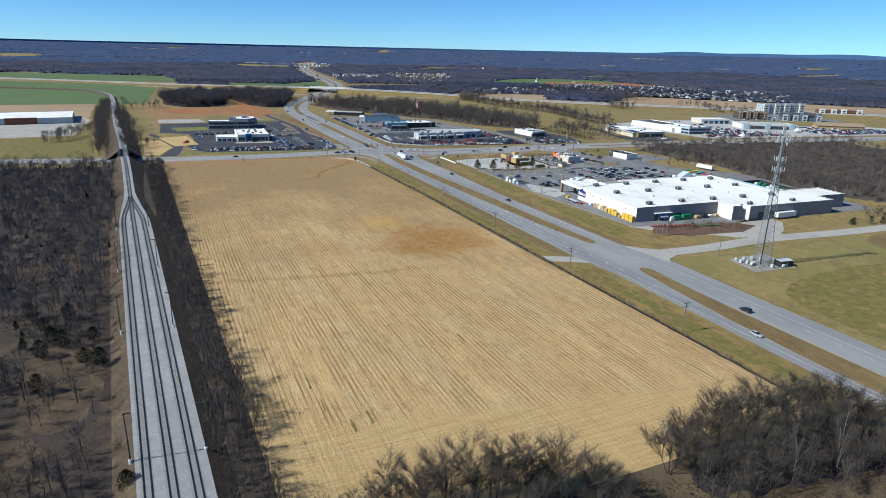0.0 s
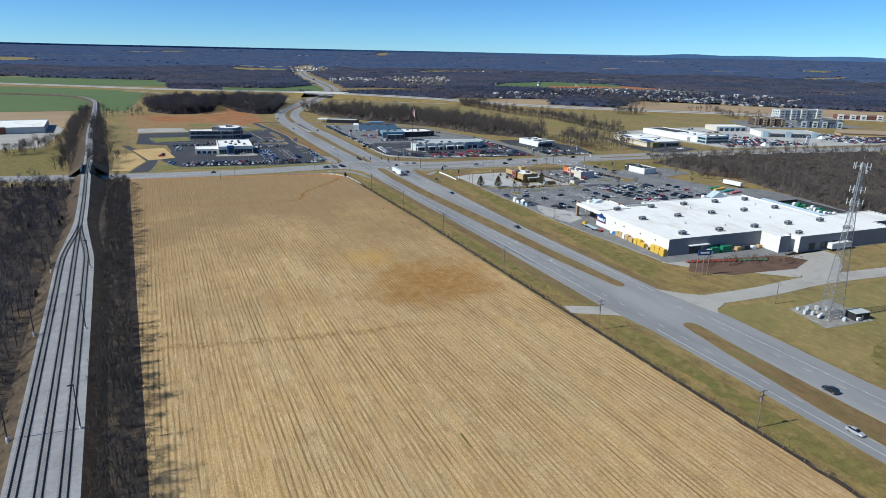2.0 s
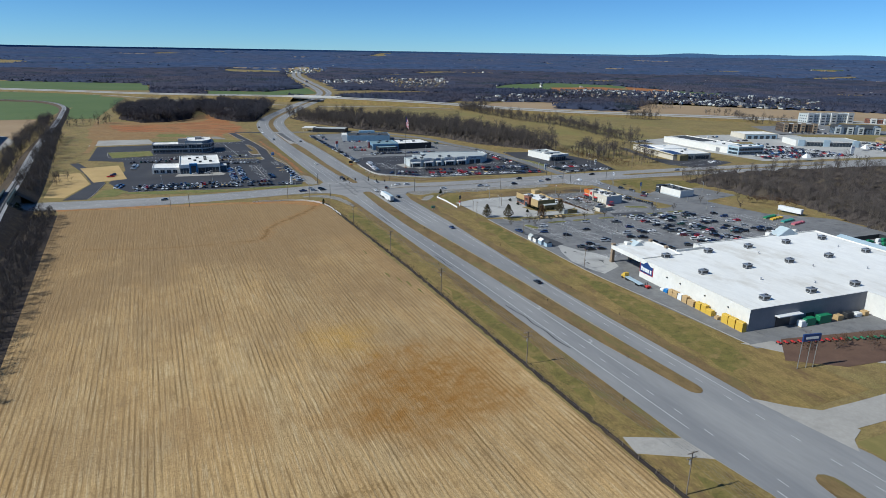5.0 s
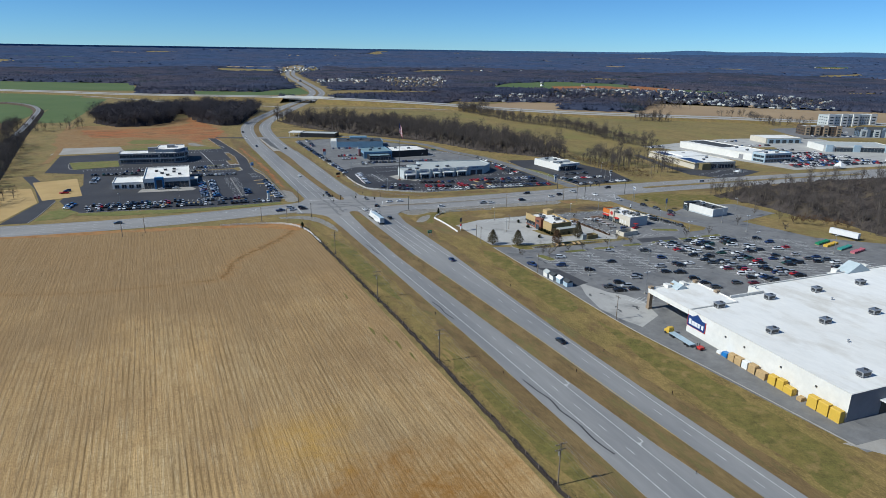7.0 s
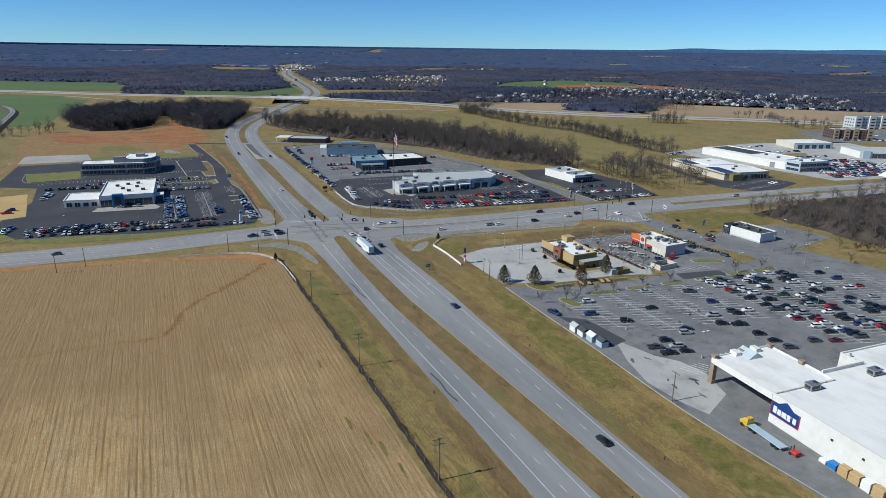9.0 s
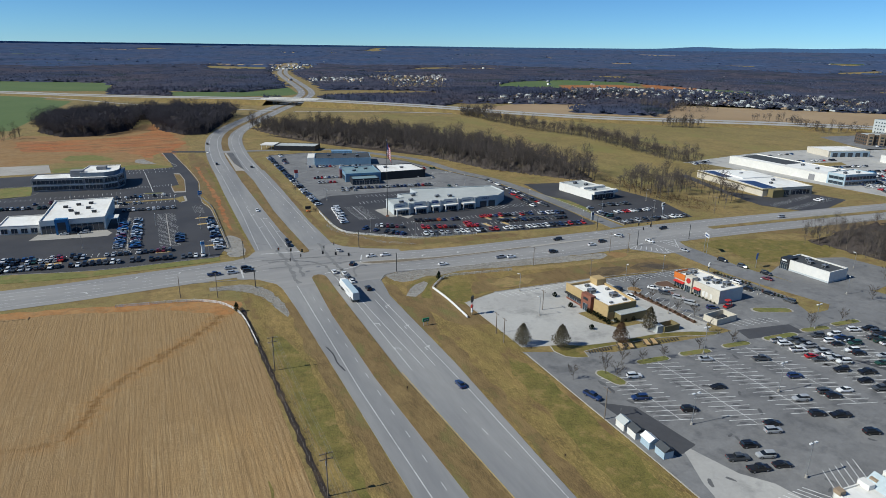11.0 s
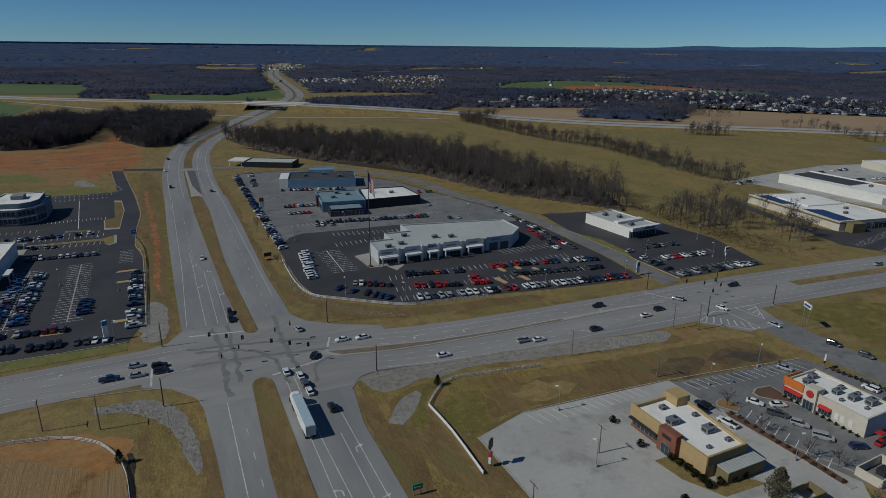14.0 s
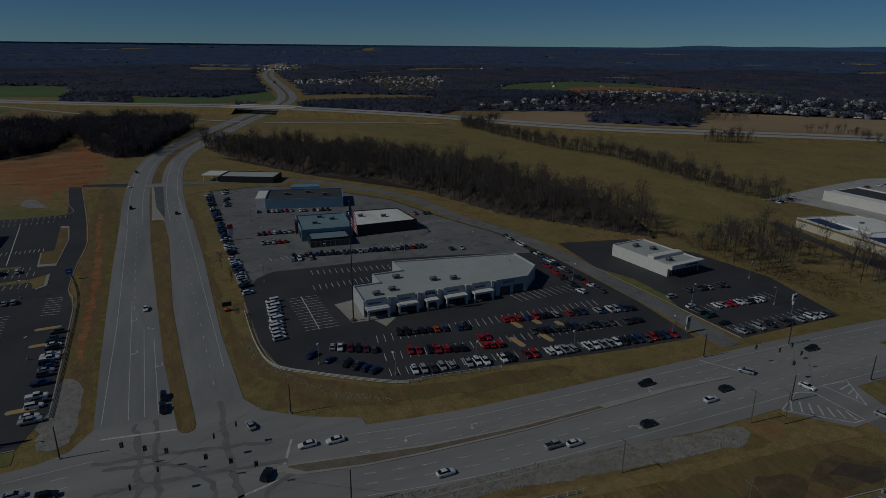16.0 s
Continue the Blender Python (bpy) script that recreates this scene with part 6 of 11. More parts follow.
    for pick, tiers in ((dd < 1700, ((0.40, 0.85),)), (dd >= 1700, ((0.5, 1.0),))):
        x, y, z, r, h, d = (q[pick] for q in (px, py, pz, rad, hgt, dd))
        n, rings = len(x), []
        a0 = rnd.rand(n) * 6.283
        for lev, wide in tiers:
            a = a0[:, None] + np.arange(5)[None, :] * 1.2566 + rnd.uniform(-.3, .3, (n, 5))
            w = r[:, None] * wide * rnd.uniform(0.65, 1.2, (n, 5))
            rings.append(np.stack([x[:, None] + np.cos(a) * w, y[:, None] + np.sin(a) * w, (z + h * lev)[:, None] + rnd.uniform(-.9, .9, (n, 5))], -1))
        tip = np.stack([x + rnd.uniform(-.3, .3, n) * r, y + rnd.uniform(-.3, .3, n) * r, z + h * np.where(d < 1700, 0.8, 1.0)], -1)[:, None, :]
        V5 = np.concatenate(rings + [tip], axis=1)
        k = V5.shape[1]
        tri = [(5 * t + i, 5 * t + (i + 1) % 5, 5 * t + 5 + i) for t in range(len(tiers) - 1) for i in range(5)] + [(5 * t + (i + 1) % 5, 5 * t + 5 + (i + 1) % 5, 5 * t + 5 + i) for t in range(len(tiers) - 1) for i in range(5)]
        tri += [(k - 6 + i, k - 6 + (i + 1) % 5, k - 1) for i in range(5)]
        TT.append((np.array(tri)[None] + (np.arange(n) * k + count)[:, None, None]).reshape(-1, 3))
        VV.append(V5.reshape(-1, 3))
        # far crowns get the haze-coloured slot as well
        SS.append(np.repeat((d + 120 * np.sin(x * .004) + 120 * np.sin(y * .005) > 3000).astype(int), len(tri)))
        count += n * k
        if d.min(initial=1e9) < 1700:
            m = n * 9
            X9, Y9, Z9, R9, H9 = (np.repeat(q, 9) for q in (x, y, z, r, h))
            a, q = rnd.rand(m) * 6.283, np.sqrt(rnd.rand(m)) * 0.95
            root = np.stack([X9 + np.cos(a) * q * R9, Y9 + np.sin(a) * q * R9, Z9 + H9 * rnd.uniform(0.35, 0.85, m)], -1)
            up = np.stack([np.cos(a) * q * 1.2 + rnd.uniform(-.5, .5, m), np.sin(a) * q * 1.2 + rnd.uniform(-.5, .5, m), rnd.uniform(1.6, 4.2, m)], -1)
            b9 = rnd.rand(m) * 6.283
            side = np.stack([np.cos(b9), np.sin(b9), np.zeros(m)], -1) * rnd.uniform(0.3, 0.6, (m, 1))
            VV.append(np.stack([root - side, root + side, root + up], 1).reshape(-1, 3))
            TT.append(np.arange(3 * m).reshape(-1, 3) + count)
            SS.append(np.zeros(m, int))
            count += 3 * m
    ob = new("distant_tree_crowns", soup("distant_tree_crowns", np.concatenate(VV), np.concatenate(TT), ["hazed_wood", "hazed_hill_wood"], np.concatenate(SS)))
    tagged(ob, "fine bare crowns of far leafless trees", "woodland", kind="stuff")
    # small houses by the hundred among the far trees
    V, T, S = [], [], []
    spots = [(x, y) for poly, count in ((SUBURB[0], 150), (SUBURB[1], 40), (SUBURB[2], 80), (SUBURB[3], 30)) for x, y in zip(rnd.uniform(min(p[0] for p in poly), max(p[0] for p in poly), count * 2), rnd.uniform(min(p[1] for p in poly), max(p[1] for p in poly), count * 2)) if inside(x, y, poly)]
    spots += [(CENTRE[0] + d * math.cos(t), CENTRE[1] + d * math.sin(t)) for d, t in zip(rnd.uniform(1700, 4300, 130), rnd.uniform(0.0, 1.7, 130))]
    for x, y in spots:
        w, d, h, rise, t = rnd.uniform(4, 7), rnd.uniform(3, 4.5), rnd.uniform(2.5, 4.5), rnd.uniform(1.8, 3.2), rnd.uniform(0, 3.14)
        z, k = land(x, y), len(V)
        loc = [(-w, -d, -1), (w, -d, -1), (w, d, -1), (-w, d, -1), (-w, -d, h), (w, -d, h), (w, d, h), (-w, d, h), (-w, 0, h + rise), (w, 0, h + rise)]
        V += [(x + p * math.cos(t) - q * math.sin(t), y + p * math.sin(t) + q * math.cos(t), z + e) for p, q, e in loc]
        wall, roof = int(rnd.choice([0, 1, 2, 2, 5])), int(rnd.choice([3, 4, 4, 5, 5]))
        for tr, sl in (((0, 1, 5), wall), ((0, 5, 4), wall), ((1, 2, 6), wall), ((1, 6, 5), wall), ((2, 3, 7), wall), ((2, 7, 6), wall), ((3, 0, 4), wall), ((3, 4, 7), wall), ((4, 5, 9), roof), ((4, 9, 8), roof), ((6, 7, 8), roof), ((6, 8, 9), roof), ((7, 4, 8), wall), ((5, 6, 9), wall)):
            T.append(tuple(k + i for i in tr))
            S.append(sl)
    ob = new("distant_houses", soup("distant_houses", V, T, ["wall_white", "wall_lightgrey", "brick_tan", "roof_grey", "roof_dark", "wall_grey"], S))
    tagged(ob, "small far houses with pale walls among the trees", "houses", kind="stuff")


far_woods()
for k, q in enumerate(STREAKS):
    patch("far_field", q, 0.8, ("tan_field", "meadow", "winter_wheat", "tan_field")[k % 4], "narrow far field between the woods", "field", 4)
for k, q in enumerate(SUBURB):
    plate("far_suburb_ground", q, 0.0, "wood_floor", "brown winter lawns between far houses", "ground", 0.1) if k == 0 else None

# ---- parking lots ----
plate("parking_lot", [(234.5, 447), (234.2, 384), (233, 345), (235, 300), (238, 259), (300, 249), (420, 243), (434, 300), (437, 368), (408, 395), (399, 438), (386, 444), (362, 430), (340, 431), (300, 431.5), (262, 435)], 0.08, "asphalt_lot", "worn grey asphalt parking lot of the store", "parking lot")
plate("parking_lot", [(236, 492), (236.5, 450), (246, 447), (262, 441), (292, 437.5), (302, 432), (309, 440), (303, 462), (302, 494), (252, 497)], 0.09, "lot_pale", "pale worn parking lot of the closed restaurant", "parking lot")
plate("parking_lot", [(302.2, 492.5), (303.2, 462), (309.2, 440), (312, 431), (352, 430), (360, 446), (359, 470), (351, 487)], 0.086, "asphalt_lot", "grey parking lot of the fast food restaurant", "parking lot")
plate("parking_lot", [(376, 468), (379, 440), (402, 436), (436, 442), (432, 470), (405, 480)], 0.082, "asphalt_lot", "grey parking lot beside the phone shop", "parking lot")
plate("parking_lot", [(219.5, 668), (218.6, 622), (221, 605), (230, 596), (251, 580.5), (290, 575), (330, 568.5), (357, 566), (361, 600), (362, 660), (358, 705), (345, 745), (332, 800), (300, 850), (265, 875), (226, 872), (222, 760)], 0.08, "asphalt_new", "dark fresh asphalt lot of the car dealer", "parking lot")
plate("parking_lot", [(223, 676), (228, 686), (236, 691.5), (254, 690), (289, 688), (330, 678), (357, 668), (357, 704), (344, 744), (331, 799), (299, 848), (265, 873), (228, 870), (224, 760)], 0.086, "asphalt_lot", "greyer older asphalt at the back of the dealer's lot", "parking lot", 0.05)
plate("parking_lot", [(371.5, 559), (422, 557.5), (434, 598), (430, 636), (415, 668), (377, 677), (371.5, 640)], 0.078, "asphalt_new", "dark asphalt lot beside a small white dealership", "parking lot")
plate("parking_lot", [(38, 601), (65, 597), (103, 588.5), (154, 587.5), (159.5, 603), (159, 683), (155.6, 703), (156.2, 735), (158.2, 771), (154.8, 824), (150.6, 870), (146.3, 918), (138.4, 921), (142.6, 868), (144.6, 838), (110, 838), (5, 838), (3, 752), (31, 736), (34, 690), (24, 640), (31, 616)], 0.08, "asphalt_new", "dark fresh asphalt lot of the western car dealer", "parking lot")
plate("parking_lot", [(0, 588), (14, 586), (17, 600), (22, 640), (12, 690), (-3, 740), (-10, 740), (4, 690), (13, 640)], 0.075, "asphalt_new", "dark new access road", "driveway")
plate("parking_lot", [(-152, 745), (-79, 752), (-74, 905), (-92, 960), (-200, 960)], 0.07, "concrete", "pale concrete yard of the far warehouse", "parking lot")
plate("parking_lot", [(592, 546), (640, 536), (800, 514), (912, 497), (945, 560), (880, 650), (800, 700), (700, 722), (640, 716), (560, 704), (575, 688), (586, 600)], 0.07, "lot_pale", "pale grey lots of the far car dealers", "parking lot")
plate("parking_lot", [(486, 562), (500, 538), (520, 540), (555, 551), (548, 580), (510, 578), (500, 600), (520, 660), (512, 662), (494, 600)], 0.072, "asphalt_new", "dark asphalt lot before the cream building", "parking lot")
plate("lawn", [(800, 640), (860, 600), (930, 590), (940, 640), (880, 668), (820, 690)], 0.12, "meadow", "brown winter lawn between hotels and car lots", "lawn")
plate("lawn", [(640, 648), (690, 640), (700, 652), (648, 664)], 0.12, "meadow", "brown grass strip in the lots", "lawn")
plate("parking_lot", [(800, 690), (980, 640), (1010, 760), (850, 780)], 0.07, "asphalt_lot", "grey lot of the far hotels", "parking lot")
plate("parking_lot", [(244.7, 388.3), (238.4, 374.6), (234.6, 361), (235.6, 349), (238, 340.5), (251, 346.4), (255.4, 358.7), (253.5, 367.4), (248.8, 373.5), (246.8, 380.7)], 0.093, "lot_pale", "pale worn concrete drive before the store corner", "driveway", 0.02)
plate("concrete_apron", [(236, 264), (247, 262), (252, 255), (306, 246), (312, 238), (280, 224), (262, 240), (246, 250)], 0.084, "concrete", "stained concrete yard behind the store", "apron")
plate("concrete_apron", [(250.4, 644.6), (259.4, 646.5), (263, 634), (268, 624), (262, 618), (259.6, 625), (251.8, 625.7)], 0.1, "concrete", "pale concrete pad round the flagpole", "apron")
plate("mulch_bed", [(239, 249), (252, 261), (300, 250.6), (308, 240), (290, 233), (254, 238)], 0.1, "mulch", "bed of brown bark mulch with bare shrubs", "planting bed")
plate("tower_pad", [(242.5, 200), (238.7, 182), (262.7, 179.8), (267, 201)], 0.1, "gravel", "gravel compound of the radio tower", "gravel")
plate("pavement", [(69.5, 650), (72, 659.5), (104, 657.6), (107, 650), (105, 645), (97, 645.4), (88, 647), (78, 648)], 0.12, "concrete", "curved white concrete walk before the showroom", "pavement")
plate("straw_bank", [(0, 712), (28, 718), (36, 652), (14, 645)], 0.082, "straw", "seeded bank covered in pale straw", "straw")
plate("straw_bank", [(-12, 600), (0, 596), (12, 640), (2, 690), (-14, 690)], 0.06, "straw", "seeded bank covered in pale straw", "straw")
plate("gravel_yard", [(-4, 848), (58, 846), (52, 885), (2, 890)], 0.06, "concrete", "pale compacted stone yard", "yard")
plate("lawn", [(16, 796), (53, 794.5), (55.5, 763), (22, 759)], 0.2, "grass_green", "kerbed rectangle of green lawn", "lawn")
plate("lawn", [(30, 615), (38, 603), (30, 590), (16, 590), (22, 612)], 0.1, "grass_green", "green lawn at the lot entrance", "lawn")
plate("lawn", [(66, 596.5), (104, 587.5), (154, 586.6), (154, 581), (100, 580), (60, 586), (36, 596), (38, 600)], 0.1, "grass_green", "strip of green lawn along the car lot", "lawn")
plate("lawn", [(270.5, 466), (271.5, 458), (276, 449.5), (288, 449), (286, 452), (278, 453.6), (275.6, 466)], 0.13, "grass", "dry planting bed beside the restaurant", "lawn")
STRIP = [(245.4, 447.3), (244.3, 443.2), (245.6, 438.8), (248.6, 436.4), (252.4, 435.4), (253.4, 439.3), (266, 438.7), (284.9, 437), (303.3, 431.2), (307.2, 432.1), (298, 436.6), (288, 439.6), (275.4, 440.7), (268, 440.8), (255.8, 442.9), (249.8, 445.9)]
plate("lawn", STRIP, 0.14, "verge_green", "dry green and tan planting strip between the lots", "lawn")
plate("lawn", [(370.5, 640), (377, 620), (376, 600), (370, 585)], 0.12, "grass_green", "lawn strip beside the access road", "lawn")
plate("brown_bank", [(236, 494), (252, 498), (304, 496), (348, 490), (340, 505), (328, 512), (300, 513.5), (262, 518), (240, 521), (232, 510)], 0.055, "grass_verge", "rough brown grass bank along the street", "verge")
plate("service_drive", [(235.5, 352), (236, 302), (238.5, 262), (249, 261), (247.5, 300), (246.5, 352)], 0.09, "asphalt_worn", "grey asphalt drive along the store wall", "driveway", 0.02)
plate("asphalt_patch", [(312, 424), (335, 420), (336, 427), (314, 431)], 0.095, "asphalt_patch", "dark sealed asphalt patch", "road repair", 0.01)
plate("asphalt_patch", [(238, 412), (246, 406), (248, 386), (240, 384)], 0.095, "asphalt_patch", "dark sealed asphalt patch", "road repair", 0.01)
plate("asphalt_patch", [(330, 400), (344, 388), (346, 376), (338, 376)], 0.095, "asphalt_patch", "dark sealed asphalt patch", "road repair", 0.01)


def kerb(b, line, w=0.3, h=0.2, step=6.0):
    pts = smooth(line, step)
    l, r = ribbon_sides(pts, -w / 2, w / 2)
    band(b, l, r, h, thick=h)


b = Build()
for line in ([(235, 446), (234.3, 415), (234, 384), (233, 349), (234, 325), (236, 302), (238, 262)], STRIP + STRIP[:1], [(218.8, 660), (218.4, 622), (221, 604.5), (230, 596)], [(219.5, 668), (222, 760), (226, 868)],
             [(38, 601), (65, 597), (103, 588.3), (154, 587.3)], [(159.7, 603), (159.2, 683), (156, 703), (156.6, 735), (158.6, 771), (155.2, 824), (151, 870), (147.4, 910)], [(138.2, 919), (142.4, 868), (144.4, 839), (100, 839)], [(235.8, 492), (236.2, 450)], [(252, 497.2), (302, 494.2), (351, 487.3)], [(371.3, 559), (371, 640)], [(304, 464), (312, 440)]):
    kerb(b, line)
for line in ([(16, 796), (53, 794.5), (55.5, 763), (22, 759), (16, 796)], [(14, 586), (17, 600), (22, 640)], [(172, 545), (166, 550), (140, 555)], [(213, 528), (217, 532), (240, 530), (300, 525.5)]):
    kerb(b, line)
structure("kerb", b, "concrete", "pale concrete kerb edging the lots", "kerb")


def planter(pts, mat="grass_green", label="kerbed planting island in the lot"):
    ob = thing("planting_island", label, "planting island", group="planting islands", kind="structure")
    cx, cy = sum(p[0] for p in pts) / len(pts), sum(p[1] for p in pts) / len(pts)
    part("kerb", Build().prism(pts, 0.0, 0.22), "concrete", ob)
    part("soil", Build().prism([(cx + (x - cx) * 0.9, cy + (y - cy) * 0.9) for x, y in pts], 0.2, 0.26), mat, ob)


def capsule(x0, y0, x1, y1, w):
    d = np.array((x1 - x0, y1 - y0)) / math.hypot(x1 - x0, y1 - y0)
    a = math.atan2(d[1], d[0])
    return [(x1 + w * math.cos(a + t), y1 + w * math.sin(a + t)) for t in (-1.57, -0.8, 0, 0.8, 1.57)] + [(x0 + w * math.cos(a + t), y0 + w * math.sin(a + t)) for t in (1.57, 2.4, 3.14, 3.94, 4.71)]


planter(capsule(249.5, 425, 251, 418.5, 2.2), "grass_green", "kerbed island with green grass and bare shrubs")
for x0, y0, x1, y1 in ((265, 425.8, 275, 424.8), (282, 424.6, 291.6, 423.2), (299.8, 423.2, 308.6, 422.2), (317.5, 421.6, 330, 420.4), (336, 421, 346, 419.5), (351, 420, 362, 419)):
    planter(capsule(x0, y0, x1, y1, 1.5))
planter([(304, 477.5), (305.4, 479.4), (308.2, 479.9), (309.8, 477.6), (309.6, 474.6), (306.6, 472.8)], "field_soil", "kerbed island with tan mulch")
planter([(319.1, 478.6), (322, 480), (327.4, 479.4), (327.2, 474.3), (325.4, 468.5), (324.2, 470.8), (320.6, 474.3), (318.8, 476.4)], "mulch", "kerbed bed of brown bark mulch")
planter(capsule(336, 441, 347, 436, 2.2))
planter([(303.6, 476.6), (302.4, 473.8), (303, 466.4), (303.9, 451), (303.9, 439.4), (306.2, 439.4), (306.4, 451.6), (305.5, 467), (305.6, 472)], "mulch", "narrow mulched island with small bushes")
for y in (607, 650, 664):
    planter(capsule(150, y, 156, y, 1.2), "straw", "small kerbed island in the car lot")
for x in (82, 100, 128):
    planter(capsule(x, 605, x + 5, 604.6, 1.4), "straw", "small kerbed island in the car lot")
planter([(143.6, 811), (147.8, 809.2), (150, 782), (148.3, 738.2), (140.8, 739.4), (139.6, 761.5), (145.2, 762.6)], "worn_verge", "kerbed island of dry grass beside the exit road")
planter([(107.2, 722.6), (140.9, 722), (147.2, 727), (147.6, 711.4), (143.9, 708), (142.1, 717.4), (107.4, 720)], "grass", "long kerbed grass strip between the lots")
planter(capsule(123.6, 743, 133, 741.4, 1.5), "grass_green", "kerbed island with green grass in the lot")
for x, y in ((298, 591), (309, 590.5), (320, 596), (305, 604), (313, 604)):
    planter(capsule(x, y, x + 0.6, y - 6, 1.1), "straw", "narrow kerbed island in the car lot")

# stall lines
b = Build()
S = 0.115
for x, y0, y1 in ((253, 396, 421), (270.6, 386, 424), (289, 384, 422.5), (305.5, 382, 420), (322.5, 352, 419), (339, 352, 418), (355.5, 350, 417), (372, 348, 410), (388, 348, 400)):
    stroke(b, (x, y0), (x, y1), 0.18, S)
    y = y0
    while y < y1:
        stroke(b, (x, y), (x + 5.9, y - 2.0), 0.19, S)
        stroke(b, (x, y), (x - 5.9, y + 2.0), 0.19, S)
        y += 2.45
for i in range(6):
    stroke(b, (264 + i * 2.2, 360), (268 + i * 2.2, 366), 0.2, S), stroke(b, (308 + i * 2.0, 345), (312 + i * 2.0, 350), 0.2, S), stroke(b, (253 + i * 1.6, 358 + i * .2), (250 + i * 1.6, 364), 0.25, S)
for i in range(15):
    stroke(b, (253 + i * 2.6, 495.6 - i * 0.04), (254.5 + i * 2.6, 490), 0.2, 0.125)
for i in range(16):
    stroke(b, (305 + i * 2.7, 491.6 - i * 0.3), (306.5 + i * 2.7, 486 - i * 0.3), 0.21, S)
for i in range(9):
    stroke(b, (306.6, 470 - i * 2.9), (311, 471.9 - i * 2.9), 0.21, S)
    stroke(b, (344 + i * 1.0, 468 - i * 2.7), (349 + i * 0.6, 469 - i * 2.7), 0.21, S)
for i in range(7):
    stroke(b, (316 + i * 2.8, 437.6 - i * .4), (318 + i * 2.8, 432.6 - i * .4), 0.21, S)
# dealer lots
for x, y0, y1 in ((114.5, 614, 680), (134, 614, 682)):
    stroke(b, (x, y0), (x, y1), 0.5, S, 2)
    y = y0
    while y < y1:
        stroke(b, (x - 5, y), (x + 5, y), 0.2, S)
        y += 2.6
for i in range(30):
    stroke(b, (40 + i * 2.7, 617 - i * 0.35), (40.6 + i * 2.7, 622 - i * 0.35), 0.2, S)
    stroke(b, (60 + i * 2.7, 735), (60 + i * 2.7, 740), 0.2, S)
    stroke(b, (30 + i * 2.7, 748), (30 + i * 2.7, 753), 0.2, S)
for i in range(18):
    stroke(b, (98 + i * 2.7, 836), (98 + i * 2.7, 831), 0.2, S), stroke(b, (108 + i * 1.9, 764), (108 + i * 1.9, 769), 0.2, S)
stroke(b, (123.5, 819), (128.1, 747), 0.35, S)
for i in range(14):
    stroke(b, (104.5 + i * 2.65, 826 - i * .05), (104.5 + i * 2.65, 821 - i * .05), 0.2, S), stroke(b, (106.9 + i * 2.6, 732.4), (106.9 + i * 2.6, 727.4), 0.2, S), stroke(b, (108.4 + i * 2.65, 717.6), (108 + i * 2.65, 712.4), 0.2, S)
for i in range(8):
    stroke(b, (149.2, 695.4 - i * 2.5), (155, 694.6 - i * 2.5), 0.2, S)
for i in range(34):
    stroke(b, (256 + i * 2.7, 612 - i * 0.12), (254.8 + i * 2.7, 606.4 - i * 0.12), 0.2, S)
    stroke(b, (254 + i * 2.7, 598.5 - i * 0.3), (253 + i * 2.7, 593.5 - i * 0.3), 0.2, S)
    stroke(b, (252 + i * 2.6, 588.5 - i * 0.35), (251.2 + i * 2.6, 583.8 - i * 0.35), 0.2, S)
    stroke(b, (238 + i * 2.6, 706 - i * 0.1), (237.5 + i * 2.6, 711 - i * 0.1), 0.2, S)
    stroke(b, (251.3 + i * 2.6, 686.5 - i * 0.5), (250.8 + i * 2.6, 680.5 - i * 0.5), 0.2, S), stroke(b, (247.7 + i * 2.6, 668 + i * .1), (247.2 + i * 2.6, 662 + i * .1), 0.2, S)
    stroke(b, (285 + i * 1.9, 740 - i * 0.1), (284.6 + i * 1.9, 745 - i * 0.1), 0.2, S)
for i in range(13):
    stroke(b, (234.8, 657 - i * 2.6), (246.6, 656.6 - i * 2.6), 0.2, S)
for i in range(22):
    stroke(b, (497 + i * 2.4, 545 + i * .45), (495.6 + i * 2.4, 550 + i * .45), 0.21, S), stroke(b, (493 + i * 2.4, 556 + i * .5), (491.6 + i * 2.4, 561 + i * .5), 0.21, S)
stroke(b, (240.4, 658), (239.5, 625), 0.35, S)
for i in range(12):
    stroke(b, (318 + i * 2.8, 626), (319 + i * 2.8, 618), 0.2, S)
for i in range(14):
    stroke(b, (374 + i * 3.2, 586), (374 + i * 3.2, 580), 0.2, S), stroke(b, (374 + i * 3.2, 568), (374 + i * 3.2, 562.5), 0.2, S)
structure("lot_markings", b, ["paint_worn", "paint_yellow", "concrete"], "worn white stall lines on the parking lots", "road paint")

# dark oil stains where cars stand
def stains(spots, z, label, seed):
    rnd = random.Random(seed)
    b = Build()
    for x, y, a in spots:
        n, s = 7, rnd.uniform(0.5, 1.15)
        x, y = x + rnd.uniform(-.8, .8), y + rnd.uniform(-.4, .4)
        pts = []
        for k in range(n):
            t, r = 2 * math.pi * k / n, s * rnd.uniform(.6, 1.2)
            u, v = math.cos(t) * r * 1.9, math.sin(t) * r * 0.7
            pts.append((x + u * math.cos(a) - v * math.sin(a), y + u * math.sin(a) + v * math.cos(a), z))
        b.add(pts, [tuple(range(n))])
    ob = new("oil_stains", b.mesh("oil_stains", "asphalt_mid"))
    tagged(ob, label, "stains", kind="stuff")


